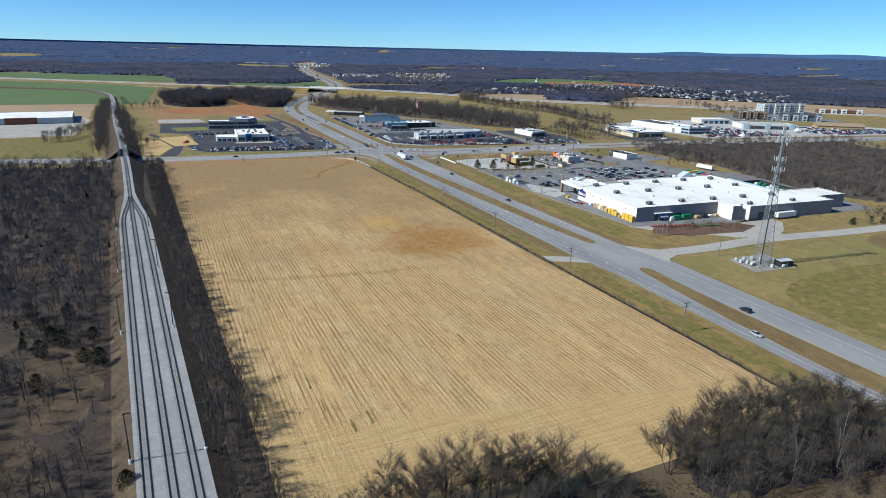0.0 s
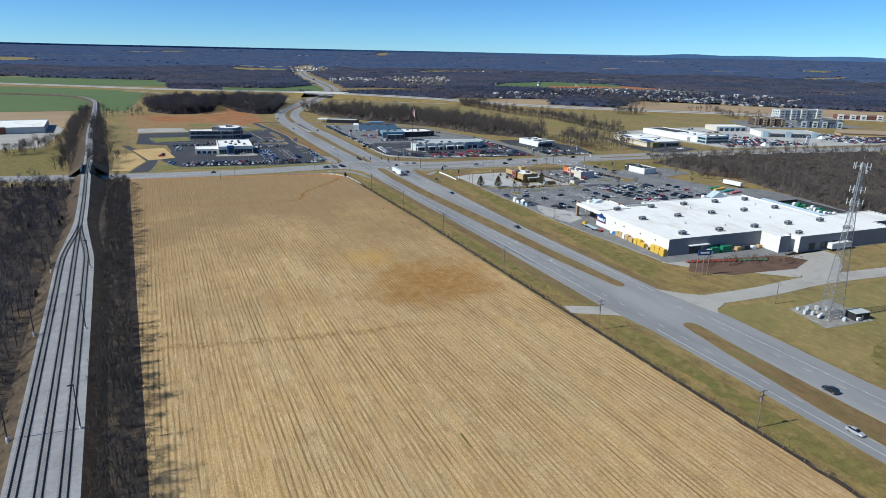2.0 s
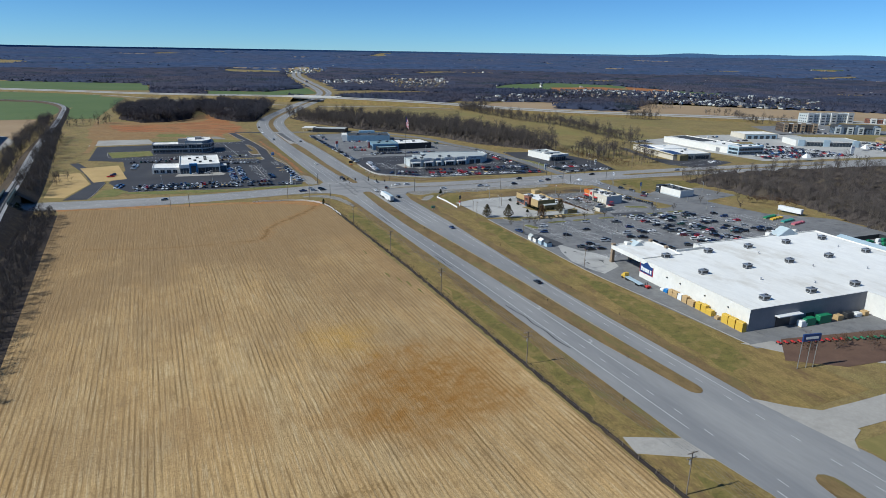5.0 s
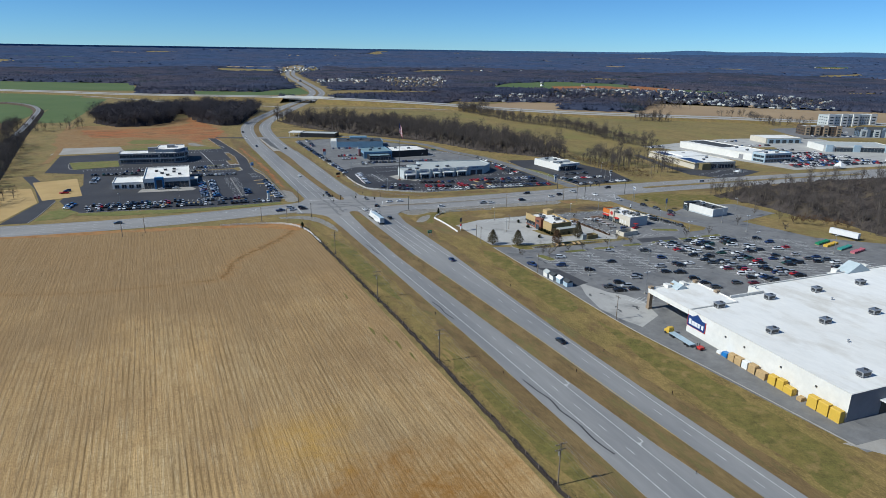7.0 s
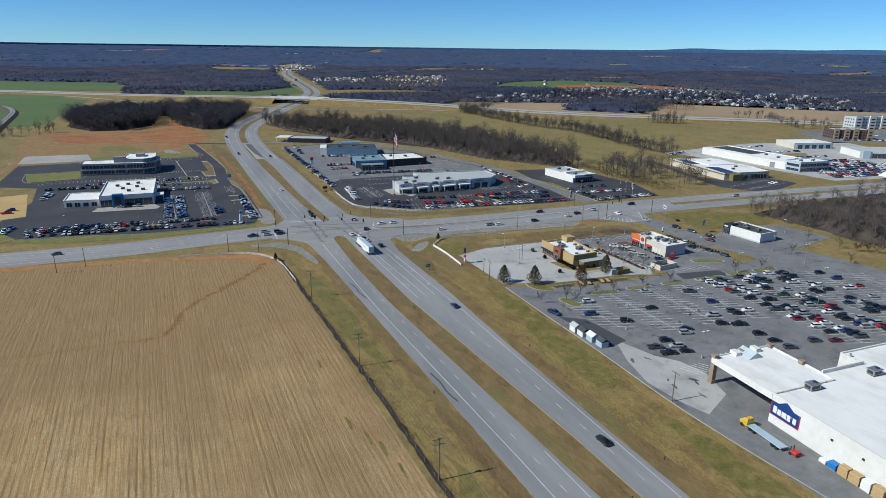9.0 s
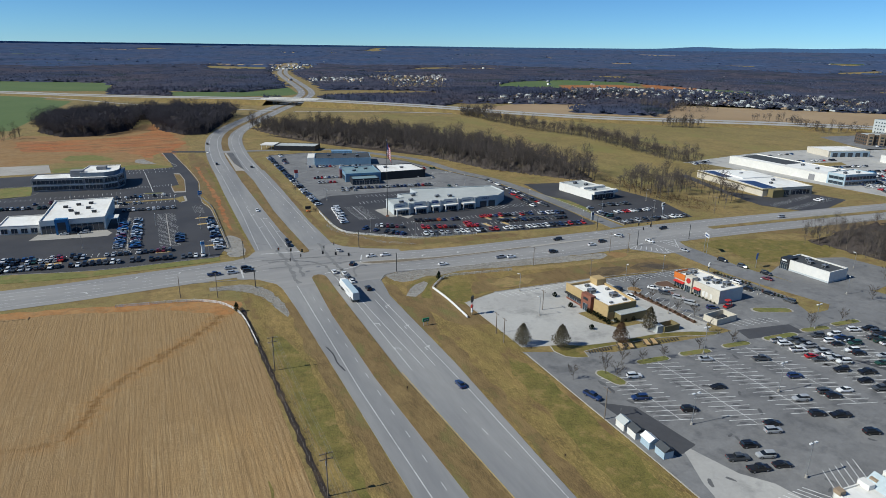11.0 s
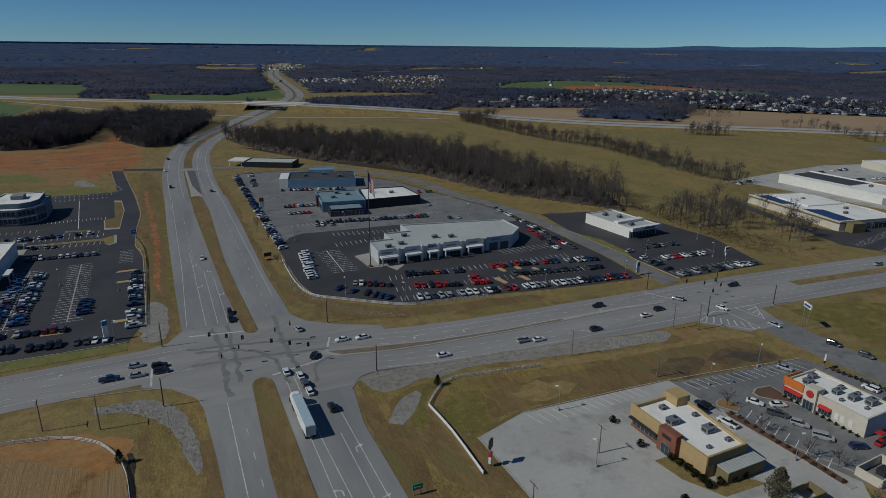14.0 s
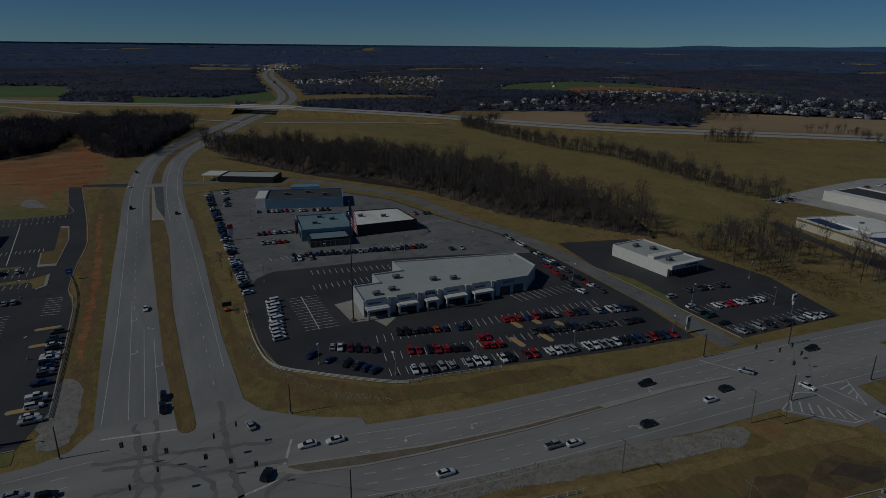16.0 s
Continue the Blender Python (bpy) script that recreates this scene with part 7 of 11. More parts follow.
rnd = random.Random(44)
spots = []
for x, y0, y1 in ((253, 396, 421), (270.6, 386, 424), (289, 384, 422.5), (305.5, 382, 420), (322.5, 352, 419), (339, 352, 418), (355.5, 350, 417), (372, 348, 410), (388, 348, 400)):
    y = y0 + 1.2
    while y < y1:
        for side, dy in ((3.0, -1.0), (-3.0, 1.0)):
            if rnd.random() < 0.62:
                spots.append((x + side, y + dy, -0.33))
        y += 2.45
spots += [(rnd.uniform(238, 360), rnd.uniform(352, 425), rnd.uniform(0, 3)) for i in range(70)] + [(306 + i * 2.7, 489 - i * .3, -1.3) for i in range(15)]
stains(spots, 0.104, "dark oil stains in the stalls of the store lot", 9)

# ---- buildings ----
def inset(pts, d):
    """The plan pts (anticlockwise) moved inwards by d."""
    out, n = [], len(pts)
    for i in range(n):
        p, a, c = Vector(pts[i]), Vector(pts[i - 1]), Vector(pts[(i + 1) % n])
        e1, e2 = (p - a).normalized(), (c - p).normalized()
        n1, n2 = Vector((-e1.y, e1.x)), Vector((-e2.y, e2.x))
        k = n1 + n2
        k = k / max(0.2, k.dot(n1)) if k.length > 1e-6 else n1
        out.append((p.x + k.x * d, p.y + k.y * d))
    return out


def shell(ob, pts, h, wall, roof, parapet=0.6, z0=0.0, name="wall_shell", cap=None, roof_name="roof"):
    """Walls of real thickness with a parapet, a flat roof slab inside them and a metal coping."""
    inner = inset(pts, 0.35)
    part(name, Build().ring(pts, inner, z0, h), wall, ob)
    part(roof_name, Build().prism(inset(pts, 0.34), h - parapet - 0.3, h - parapet), roof, ob)
    part("coping", Build().ring(inset(pts, -0.06), inset(pts, 0.42), h, h + 0.1), cap or wall, ob)


def glazing(ob, p, q, z0, z1, n, out=0.06, mullion="metal", label="", depth=0.12):
    """A row of panes with frames on the wall from p to q (outside to the right)."""
    p, q = Vector(p), Vector(q)
    d = (q - p)
    L = d.length
    d /= L
    ang = math.degrees(math.atan2(d.y, d.x))
    win = part("window", Build().box(0, L, -out, 0.02, z0, z1), "glass", ob, label)
    win.matrix_basis = pose(p.x, p.y, 0, 0, 0, ang)
    fr = Build()
    for i in range(n + 1):
        x = L * i / n
        fr.box(x - 0.07, x + 0.07, -out - depth, -out, z0, z1)
    fr.box(-0.07, L + 0.07, -out - depth, -out, z1, z1 + 0.14)
    fr.box(-0.07, L + 0.07, -out - depth, -out, z0 - 0.14, z0)
    part("frame", fr, mullion, win)
    return win


def slab_on(ob, name, x0, x1, y0, y1, z0, z1, mat, label=""):
    return part(name, Build().box(x0, x1, y0, y1, z0, z1), mat, ob, label)


def roof_unit(ob, x, y, z, s=1.0, mat="metal", turn=0):
    """A rooftop air handler: kerb, casing, louvre band and fan shroud."""
    u = part("roof_unit", Build().box(-1.5 * s, 1.5 * s, -1.0 * s, 1.0 * s, 0.3 * s, 1.5 * s).box(-1.6 * s, 1.6 * s, -1.1 * s, 1.1 * s, 1.5 * s, 1.62 * s), mat, ob, "grey rooftop air handler")
    u.matrix_basis = pose(x, y, z, 0, 0, turn)
    part("kerb", Build().box(-1.3 * s, 1.3 * s, -0.8 * s, 0.8 * s, -0.05, 0.3 * s), "metal_dark", u)
    part("louvre", Build().box(-1.2 * s, 1.2 * s, -1.06 * s, -1.0 * s, 0.5 * s, 1.3 * s).box(-1.56 * s, -1.5 * s, -0.7 * s, 0.7 * s, 0.5 * s, 1.3 * s), "metal_dark", u)
    part("fan", Build().tube((0.7 * s, 0, 1.6 * s), (0.7 * s, 0, 1.8 * s), 0.55 * s, 0.5 * s, 10), "metal_dark", u)
    return u


def bars(ob, name, x, y, z, ang, w, h, n, mat, gap=0.25):
    """Lettering shown as plain upright bars on a wall."""
    k = w / n
    bb = Build()
    for i in range(n):
        bb.box(i * k, i * k + k * (1 - gap), -0.12, 0, 0, h)
    o = part(name, bb, mat, ob)
    o.matrix_basis = pose(x, y, z, 0, 0, ang)
    return o


def words(ob, text, x, y, z, ang, size, mat):
    """Raised letters on an upright wall."""
    cu = bpy.data.curves.new("lettering", "FONT")
    cu.body, cu.size, cu.extrude = text, size, 0.06
    tmp = bpy.data.objects.new("lettering", cu)
    me = bpy.data.meshes.new_from_object(tmp)
    bpy.data.objects.remove(tmp)
    me.materials.append(M[mat])
    o = part("lettering", me, mat, ob)
    o.matrix_basis = pose(x, y, z, 90, 0, ang)
    return o


# the big white store
store = thing("home_improvement_store", "huge white flat-roofed home improvement store with grey rear walls", "store", pose(246, 270, 0, 0, 0, -4))
PLAN = [(0, 0), (59, 0), (59, -12), (66, -12), (66, -9), (69, -9), (69, -15), (136, -15), (136, -4), (160, -4), (160, 16), (119, 16), (119, 73), (39, 73), (39, 66), (22, 66), (22, 62), (0, 62)]
H0 = 8.6
inner = inset(PLAN, 0.35)
n = len(PLAN)
for i in range(n):
    j = (i + 1) % n
    (x0, y0), (x1, y1) = PLAN[i], PLAN[j]
    (u0, w0), (u1, w1) = inner[i], inner[j]
    rear = (abs(y1 - y0) < 0.1 and x1 > x0 and y0 < 10) or (x0 == x1 and x0 in (136, 160))
    part("wall", Build().prism([(x0, y0), (x1, y1), (u1, w1), (u0, w0)], 0, H0), "wall_grey" if rear else "wall_white", store, "grey block rear wall" if rear else "white panel wall")
part("roof", Build().prism(inset(PLAN, 0.34), H0 - 0.7, H0 - 0.4), "roof_white", store, "white membrane roof")
part("coping", Build().ring(inset(PLAN, -0.06), inset(PLAN, 0.4), H0, H0 + 0.08), "wall_white", store)
part("canopy_roof", Build().box(0, 22.5, 62.02, 84, 7.2, 8.2), "roof_white", store, "white canopy over the loading lanes")
part("canopy_fascia", Build().box(-0.15, 0.15, 62, 84.2, 6.6, 8.6).box(-0.15, 22.7, 83.9, 84.2, 6.6, 8.6).box(22.4, 22.7, 66, 84.2, 6.6, 8.6), "wall_white", store)
for x, y in ((0.5, 83.4), (11, 83.4), (22, 83.4), (22, 72), (0.5, 72.8)):
    if (x, y) != (0.5, 72.8):
        part("pillar", Build().box(x - 0.7, x + 0.7, y - 0.7, y + 0.7, 0, 6.7).box(x - 0.85, x + 0.85, y - 0.85, y + 0.85, 0, 1.2).box(x - 0.8, x + 0.8, y - 0.8, y + 0.8, 8.5, 9.4), "brick_tan", store, "tan brick pillar")
for gx, gy, w, hgt in ((12, 84, 3.0, 1.9), (98, 76, 8, 4.4)):
    gb = Build()
    z = 8.2 if gx < 50 else 7.6
    gb.add([(gx - w, gy - 5, z), (gx + w, gy - 5, z), (gx, gy - 5, z + hgt), (gx - w, gy + 0.6, z), (gx + w, gy + 0.6, z), (gx, gy + 0.6, z + hgt)], [(0, 1, 2), (5, 4, 3), (0, 2, 5, 3), (1, 4, 5, 2), (0, 3, 4, 1)])
    part("gable", gb, "gable_metal", store, "pale blue-grey metal gabled entrance roof")
    for s in (-1, 1):
        part("gable_pier", Build().box(gx + s * (w + 0.9) - 0.9, gx + s * (w + 0.9) + 0.9, gy - 2, gy + 0.6, 0 if gx > 50 else 8.2, 9.4), "wall_white", store)
part("entrance_block", Build().box(86, 110, 73.02, 76.4, 0, 7.6), "wall_white", store)
part("step_parapet", Build().box(22.5, 39, 65.6, 66.0, H0, H0 + 0.7), "wall_white", store)
glazing(store, (109, 76.42), (87, 76.42), 0.3, 3.6, 8)
sign = part("sign_panel", Build().add([(-0.22, 61.6, 2.9), (-0.22, 53.2, 2.9), (-0.22, 53.2, 6.6), (-0.22, 55.0, 6.6), (-0.22, 57.4, 8.1), (-0.22, 59.8, 6.6), (-0.22, 61.6, 6.6), (-0.02, 61.6, 2.9), (-0.02, 53.2, 2.9), (-0.02, 53.2, 6.6), (-0.02, 55.0, 6.6), (-0.02, 57.4, 8.1), (-0.02, 59.8, 6.6), (-0.02, 61.6, 6.6)],
                                            [(0, 1, 2, 3, 4, 5, 6)[::-1]] + [(i, (i + 1) % 7, 7 + (i + 1) % 7, 7 + i) for i in range(7)]), "blue_paint", store, "dark blue gabled sign panel with white shapes")
sb = Build()
for i, (w, h) in enumerate(((1.1, 2.0), (1.1, 1.6), (1.5, 1.6), (1.0, 1.6), (0.3, 0.5), (1.0, 1.6))):
    y = 60.9 - sum((1.35, 1.3, 1.7, 1.2, 0.5)[:i])
    sb.box(-0.3, -0.22, y - w, y, 3.6 if h > 1 else 5.0, (3.6 if h > 1 else 4.6) + h)
part("sign_shapes", sb, "white_paint", sign, "plain white shapes")
part("sign_rim", Build().box(-0.25, -0.02, 53.0, 53.2, 2.8, 6.7).box(-0.25, -0.02, 61.6, 61.8, 2.8, 6.7).box(-0.25, -0.02, 53.0, 61.8, 2.75, 2.9), "red_paint", sign)
for r, (x0, y0, dx, cnt) in enumerate(((12.3, 60.5, 24, 5), (12.6, 37.6, 24, 5), (13.6, 6.9, 23.7, 5), (73.9, -9.5, 34, 2))):
    for i in range(cnt):
        roof_unit(store, x0 + dx * i, y0, H0 - 0.4, 1.15 if r < 3 else 1.0)
for x, y in ((58, 52), (86, 20), (30, 24), (104, 48), (48, 14), (40, 70.5), (66, 30), (112, 66)):
    part("roof_vent", Build().tube((x, y, H0 - 0.42), (x, y, H0 + 0.5), 0.25, 0.25, 8).tube((x, y, H0 + 0.5), (x, y, H0 + 0.65), 0.4, 0.35, 8), "metal", store)
part("loading_door", Build().box(13, 20, -0.14, -0.02, 0, 4.2), "metal_dark", store)
part("loading_door", Build().box(28, 32, -0.14, -0.02, 0, 3.6), "metal_dark", store)
part("dock_canopy", Build().box(12, 24, -2.2, -0.02, 4.6, 4.9), "white_paint", store)
for x in (76, 84, 92):
    part("loading_door", Build().box(x, x + 4, -15.14, -15.02, 0.9, 4.6), "metal_dark", store)
for y in (10, 22, 36, 44):
    part("wall_lamp", Build().box(-0.4, -0.02, y - 0.25, y + 0.25, 5.6, 6.0), "metal_dark", store)
# garden centre on the east side
garden = thing("garden_centre", "garden centre with a pale ridged shade roof and tall fence", "garden centre", pose(246, 270, 0, 0, 0, -4))
gb = Build()
for i in range(2):
    x0 = 119.4 + i * 10
    gb.add([(x0, 18, 4.6), (x0 + 10, 18, 4.6), (x0 + 5, 18, 6.2), (x0, 70, 4.6), (x0 + 10, 70, 4.6), (x0 + 5, 70, 6.2)], [(0, 1, 2), (5, 4, 3), (0, 2, 5, 3), (1, 4, 5, 2)])
part("shade_roof", gb, "wall_paleblue", garden, "pale blue translucent shade roof")
for i in range(8):
    for x in (119.7, 129.4, 139.3):
        part("post", Build().tube((x, 18.3 + i * 7.3, 0), (x, 18.3 + i * 7.3, 4.7), 0.12), "metal", garden)
for y in (17.5, 72):
    part("fence", Build().box(139.5, 168, y, y + 0.1, 0.02, 2.6), "metal_dark", garden)
part("fence", Build().box(167.9, 168, 17.6, 72, 0.02, 2.6), "metal_dark", garden)
rnd = random.Random(77)
for i in range(60):
    r, c = divmod(i, 6)
    x, y = 144 + c * 4 + rnd.uniform(-.5, .5), 20 + r * 5.2 + rnd.uniform(-.6, .6)
    stack = thing("pallet_stack", rnd.choice(("wrapped pallet of garden goods in green plastic", "wrapped pallet of garden goods in white plastic")), "pallet", pose(*(store.matrix_basis @ Vector((x, y, 0.08))), 0, 0, -4 + rnd.uniform(-3, 3)), "garden pallets")
    hh = rnd.uniform(1.1, 2.2)
    part("load", Build().loft([(-1.2, 0.15, hh * .9, .8, .85, .7), (-1.0, 0.15, hh, .85, .9, .8), (1.0, 0.15, hh, .85, .9, .8), (1.2, 0.15, hh * .9, .8, .85, .7)]), "green_paint" if "green" in stack["label"] else "white_paint", stack)
    part("pallet", Build().box(-1.1, 1.1, -.8, .8, 0, 0.15), "timber", stack)


def goods(x, y, w, d, h, mat, label, turn=-4):
    ob = thing("goods_stack", label, "goods stack", pose(x, y, 0.08, 0, 0, turn), "goods stacked along the store wall")
    part("load", Build().loft([(-w / 2, 0.15, h * .93, d / 2, d / 2, d / 2 - .1), (-w / 2 + .12, 0.15, h, d / 2 + .03, d / 2 + .03, d / 2 - .05), (w / 2 - .12, 0.15, h, d / 2 + .03, d / 2 + .03, d / 2 - .05), (w / 2, 0.15, h * .93, d / 2, d / 2, d / 2 - .1)]), mat, ob)
    part("pallet", Build().box(-w / 2, w / 2, -d / 2, d / 2, 0, 0.15), "timber", ob)


for v, w, h, mat, lab in ((1.6, 3.2, 3.6, "yellow_paint", "tall yellow-wrapped lumber stack beside the wall"), (5.2, 3.2, 3.6, "yellow_paint", "tall yellow-wrapped lumber stack beside the wall"), (8.6, 3.0, 3.5, "yellow_paint", "tall yellow-wrapped lumber stack beside the wall"), (12.6, 1.6, 1.2, "timber", "small stack of tan lumber"),
                         (16.6, 3.0, 2.2, "yellow_paint", "yellow-wrapped lumber stack beside the wall"), (19.4, 2.4, 3.2, "yellow_paint", "yellow-wrapped lumber stack beside the wall"), (22.4, 2.6, 2.9, "yellow_paint", "yellow-wrapped lumber stack beside the wall"), (26.5, 3.4, 2.2, "timber", "stack of bare tan lumber on pallets"), (30.0, 2.6, 2.8, "timber", "stack of bare tan lumber on pallets"),
                         (32.8, 2.2, 2.6, "white_paint", "white-wrapped pallet of goods"), (35.6, 2.6, 2.5, "timber", "stack of tan lumber on pallets"), (38.4, 2.4, 2.4, "timber", "stack of tan lumber on pallets"), (41.2, 2.2, 1.6, "brightblue", "blue-wrapped pallet of goods"), (43.6, 1.8, 1.0, "white_paint", "white-wrapped pallet of goods")):
    p = store.matrix_basis @ Vector((-1.7, v, 0))
    goods(p.x, p.y, 1.9, w, h, mat, lab)
for u, w, h, mat, lab in ((23.5, 3.0, 2.4, "white_paint", "pale wrapped pallets behind the store"), (26.5, 5, 3.0, "green_paint", "green-wrapped pallets behind the store"), (34, 6, 3.2, "green_paint", "green-wrapped pallets behind the store"), (42, 3, 2.0, "timber", "bare timber pallets behind the store"), (47, 3.5, 2.4, "metal_dark", "dark steel cage behind the store"), (52, 3, 1.6, "white_paint", "pale wrapped pallets behind the store"), (56, 2.4, 1.8, "timber", "bare timber pallets behind the store")):
    p = store.matrix_basis @ Vector((u, -2.6, 0))
    goods(p.x, p.y, w, 2.2, h, mat, lab)
# red and green garden machines in a row on the mulch edge
for i in range(16):
    ob = thing("lawn_tractor", "small %s lawn tractor for sale" % ("red" if i < 10 else "green"), "lawn tractor", pose(248 + i * 2.6, 258.5 - i * 0.75, 0.1, 0, 0, 90), "lawn tractors behind the store")
    col = "red_paint" if i < 10 else "green_paint"
    part("body", Build().loft([(-0.8, .35, .75, .45, .5, .4), (-.1, .3, .6, .4, .4, .35), (.2, .35, .95, .35, .38, .3), (.95, .4, .8, .3, .32, .25)]), col, ob)
    for wx, r in ((-.55, .32), (.65, .24)):
        for s in (-.5, .5):
            part("wheel", Build().tube((wx, s - .1, r), (wx, s + .1, r), r, n=8), "tyre", ob)

# sheds on display at the lot's edge
for i, (x, y) in enumerate(((236.4, 399.5), (236.7, 395.4), (237.1, 390.8), (237.6, 386.2))):
    ob = thing("garden_shed", "small pale display shed with a dark gabled roof" if i % 2 else "small white display shed with a gabled roof", "shed", pose(x, y, 0.08, 0, 0, 86), "display sheds")
    part("wall_shell", Build().prism([(-1.7, -1.4), (1.7, -1.4), (1.7, 1.4), (-1.7, 1.4)], 0, 2.1), "wall_white" if i < 2 else "wall_paleblue", ob)
    part("roof", Build().add([(-1.9, -1.65, 2.08), (1.9, -1.65, 2.08), (-1.9, 1.65, 2.08), (1.9, 1.65, 2.08), (-1.9, 0, 3.1), (1.9, 0, 3.1)], [(0, 1, 5, 4), (3, 2, 4, 5), (0, 4, 2), (1, 3, 5), (0, 2, 3, 1)]), ("roof_white", "roof_dark")[i % 2] if i else "roof_grey", ob)
    part("door", Build().box(-0.5, 0.5, -1.46, -1.4, 0.1, 1.9), "metal_dark", ob)

# closed tan restaurant
r1 = thing("restaurant", "tan and olive stuccoed restaurant with white roof and brick entrance tower", "restaurant", pose(276.3, 455.5, 0, 0, 0, 0.5))
shell(r1, [(0, 0.6), (13, 0.6), (14.6, 18), (14.6, 25), (-0.3, 25), (-0.3, 17)], 5.8, "wall_tan", "roof_white", 0.8)
part("kitchen_wing", Build().box(3.0, 15, -3.2, 0.58, 0, 3.2), "wall_olive", r1, "low olive kitchen wing")
part("kitchen_roof", Build().box(2.9, 15.1, -3.3, 0.56, 3.2, 3.4), "roof_grey", r1, "ribbed grey metal roof")
for i in range(12):
    part("roof_rib", Build().box(3.2 + i, 3.3 + i, -3.3, 0.5, 3.4, 3.48), "metal", r1)
part("dark_rear_wall", Build().box(0.2, 13.1, 0.42, 0.58, 3.3, 5.7), "wall_olive", r1)
part("entrance_tower", Build().box(-1.6, 0.6, 8.6, 14.4, 0, 6.6), "brick", r1, "brick entrance tower")
part("tower_sign", Build().box(-1.68, -1.6, 10.2, 13.0, 4.4, 5.4), "wall_black", r1)
part("raised_parapet", Build().box(10.6, 15.2, 20.6, 25.2, 5.0, 7.6), "wall_tan", r1, "taller tan parapet block")
part("raised_parapet", Build().box(-0.7, -0.32, 14.5, 25.4, 3.0, 6.5), "wall_tan", r1)
glazing(r1, (-0.35, 24.4), (-0.35, 15.4), 0.8, 2.6, 6)
part("awning", Build().box(-1.7, -0.45, 15, 24.8, 2.7, 3.1), "wall_black", r1, "black awning over the windows")
part("brick_base", Build().box(-0.62, -0.36, 15, 24.8, 0, 0.75), "brick", r1)
glazing(r1, (-1.66, 12.8), (-1.66, 10.2), 0.2, 3.0, 2)
for x, y, s in ((4, 15.4, 1.0), (9.4, 9.0, 1.0), (6.6, 21.5, 0.6), (10.8, 4.2, 0.5), (4.2, 4.0, 0.4), (11.8, 15.5, 0.5)):
    roof_unit(r1, x, y, 5.0, s)
enc = thing("bin_enclosure", "olive-walled bin enclosure behind the restaurant", "enclosure", pose(288.2, 439.6, 0.1, 0, 0, 0))
part("wall_shell", Build().box(0, 7, 0, 0.3, 0, 2.2).box(0, 0.3, 0.3, 4.2, 0, 2.2).box(6.7, 7, 0.3, 4.2, 0, 2.2), "wall_olive", enc)
part("gate", Build().box(0.3, 6.7, 4.05, 4.2, 0.1, 2.0), "wall_tan", enc)
part("store_room", Build().box(-2.6, 0, 0.6, 4.2, 0, 2.6), "roof_grey", enc)

# fast food restaurant
r2 = thing("fast_food_restaurant", "cream fast food restaurant with red awnings and white roof", "restaurant", pose(326.7, 451, 0, 0, 0, 1.5))
shell(r2, [(0, 0), (13, 0), (13, 23), (0, 23)], 5.6, "wall_cream", "roof_white", 0.5)
part("rear_wall", Build().box(-0.02, 13.02, -0.08, -0.02, 0, 5.6), "wall_lightgrey", r2)
part("front_sign_band", Build().box(-0.35, 0.0, 17.4, 23.2, 4.0, 6.4).box(-0.35, 7, 23.02, 23.3, 4.0, 6.4), "orange_paint", r2, "orange sign band")
part("entrance_block", Build().box(-0.8, 2.4, 13.2, 16.8, 0, 6.8), "wall_cream", r2)
part("sign_disc", Build().tube((-0.95, 15, 5.0), (-0.8, 15, 5.0), 1.1, n=12), "red_paint", r2)
for y0, y1 in ((17.4, 22.8), (9.0, 12.4)):
    part("awning", Build().add([(-0.02, y0, 3.3), (-0.02, y1, 3.3), (-1.3, y1, 2.7), (-1.3, y0, 2.7), (-0.02, y0, 3.0), (-0.02, y1, 3.0)], [(0, 3, 2, 1), (3, 4, 5, 2), (0, 4, 3), (1, 2, 5)]), "red_paint", r2, "red awning")
    glazing(r2, (-0.02, y1), (-0.02, y0), 0.7, 2.6, 4)
glazing(r2, (-0.82, 16.4), (-0.82, 13.6), 0.2, 2.8, 3)
for y in (3.2, 5.4, 7.0):
    part("wall_panel", Build().box(-0.08, -0.02, y, y + 1.1, 1.0, 3.0), "wall_white", r2)
for x, y, s in ((4, 19, 0.9), (8, 20.5, 0.8), (3, 14, 0.5), (6, 12, 0.8), (9.5, 13, 0.6), (7, 8, 0.9), (9, 4.5, 1.0), (3.4, 9, 0.4), (5.5, 3.5, 0.4), (10.5, 9, 0.5)):
    roof_unit(r2, x, y, 5.1, s)
part("play_shelter", Build().box(1.2, 3.4, -3.4, -1.6, 2.3, 2.6).tube((1.3, -3.3, 0), (1.3, -3.3, 2.4), 0.08).tube((3.3, -3.3, 0), (3.3, -3.3, 2.4), 0.08), "red_paint", r2, "small red drive-through canopy")
enc = thing("bin_enclosure", "cream-walled bin enclosure with an open top", "enclosure", pose(310.2, 436.6, 0.1, 0, 0, 3))
part("wall_shell", Build().box(0, 10.5, 0, 0.3, 0, 2.3).box(0, 0.3, 0.3, 6, 0, 2.3).box(10.2, 10.5, 0.3, 6, 0, 2.3).box(0.3, 10.2, 5.7, 6, 0, 2.3), "wall_cream", enc)
part("bin", Build().box(5, 8, 2, 4, 0, 1.5), "metal_dark", enc)

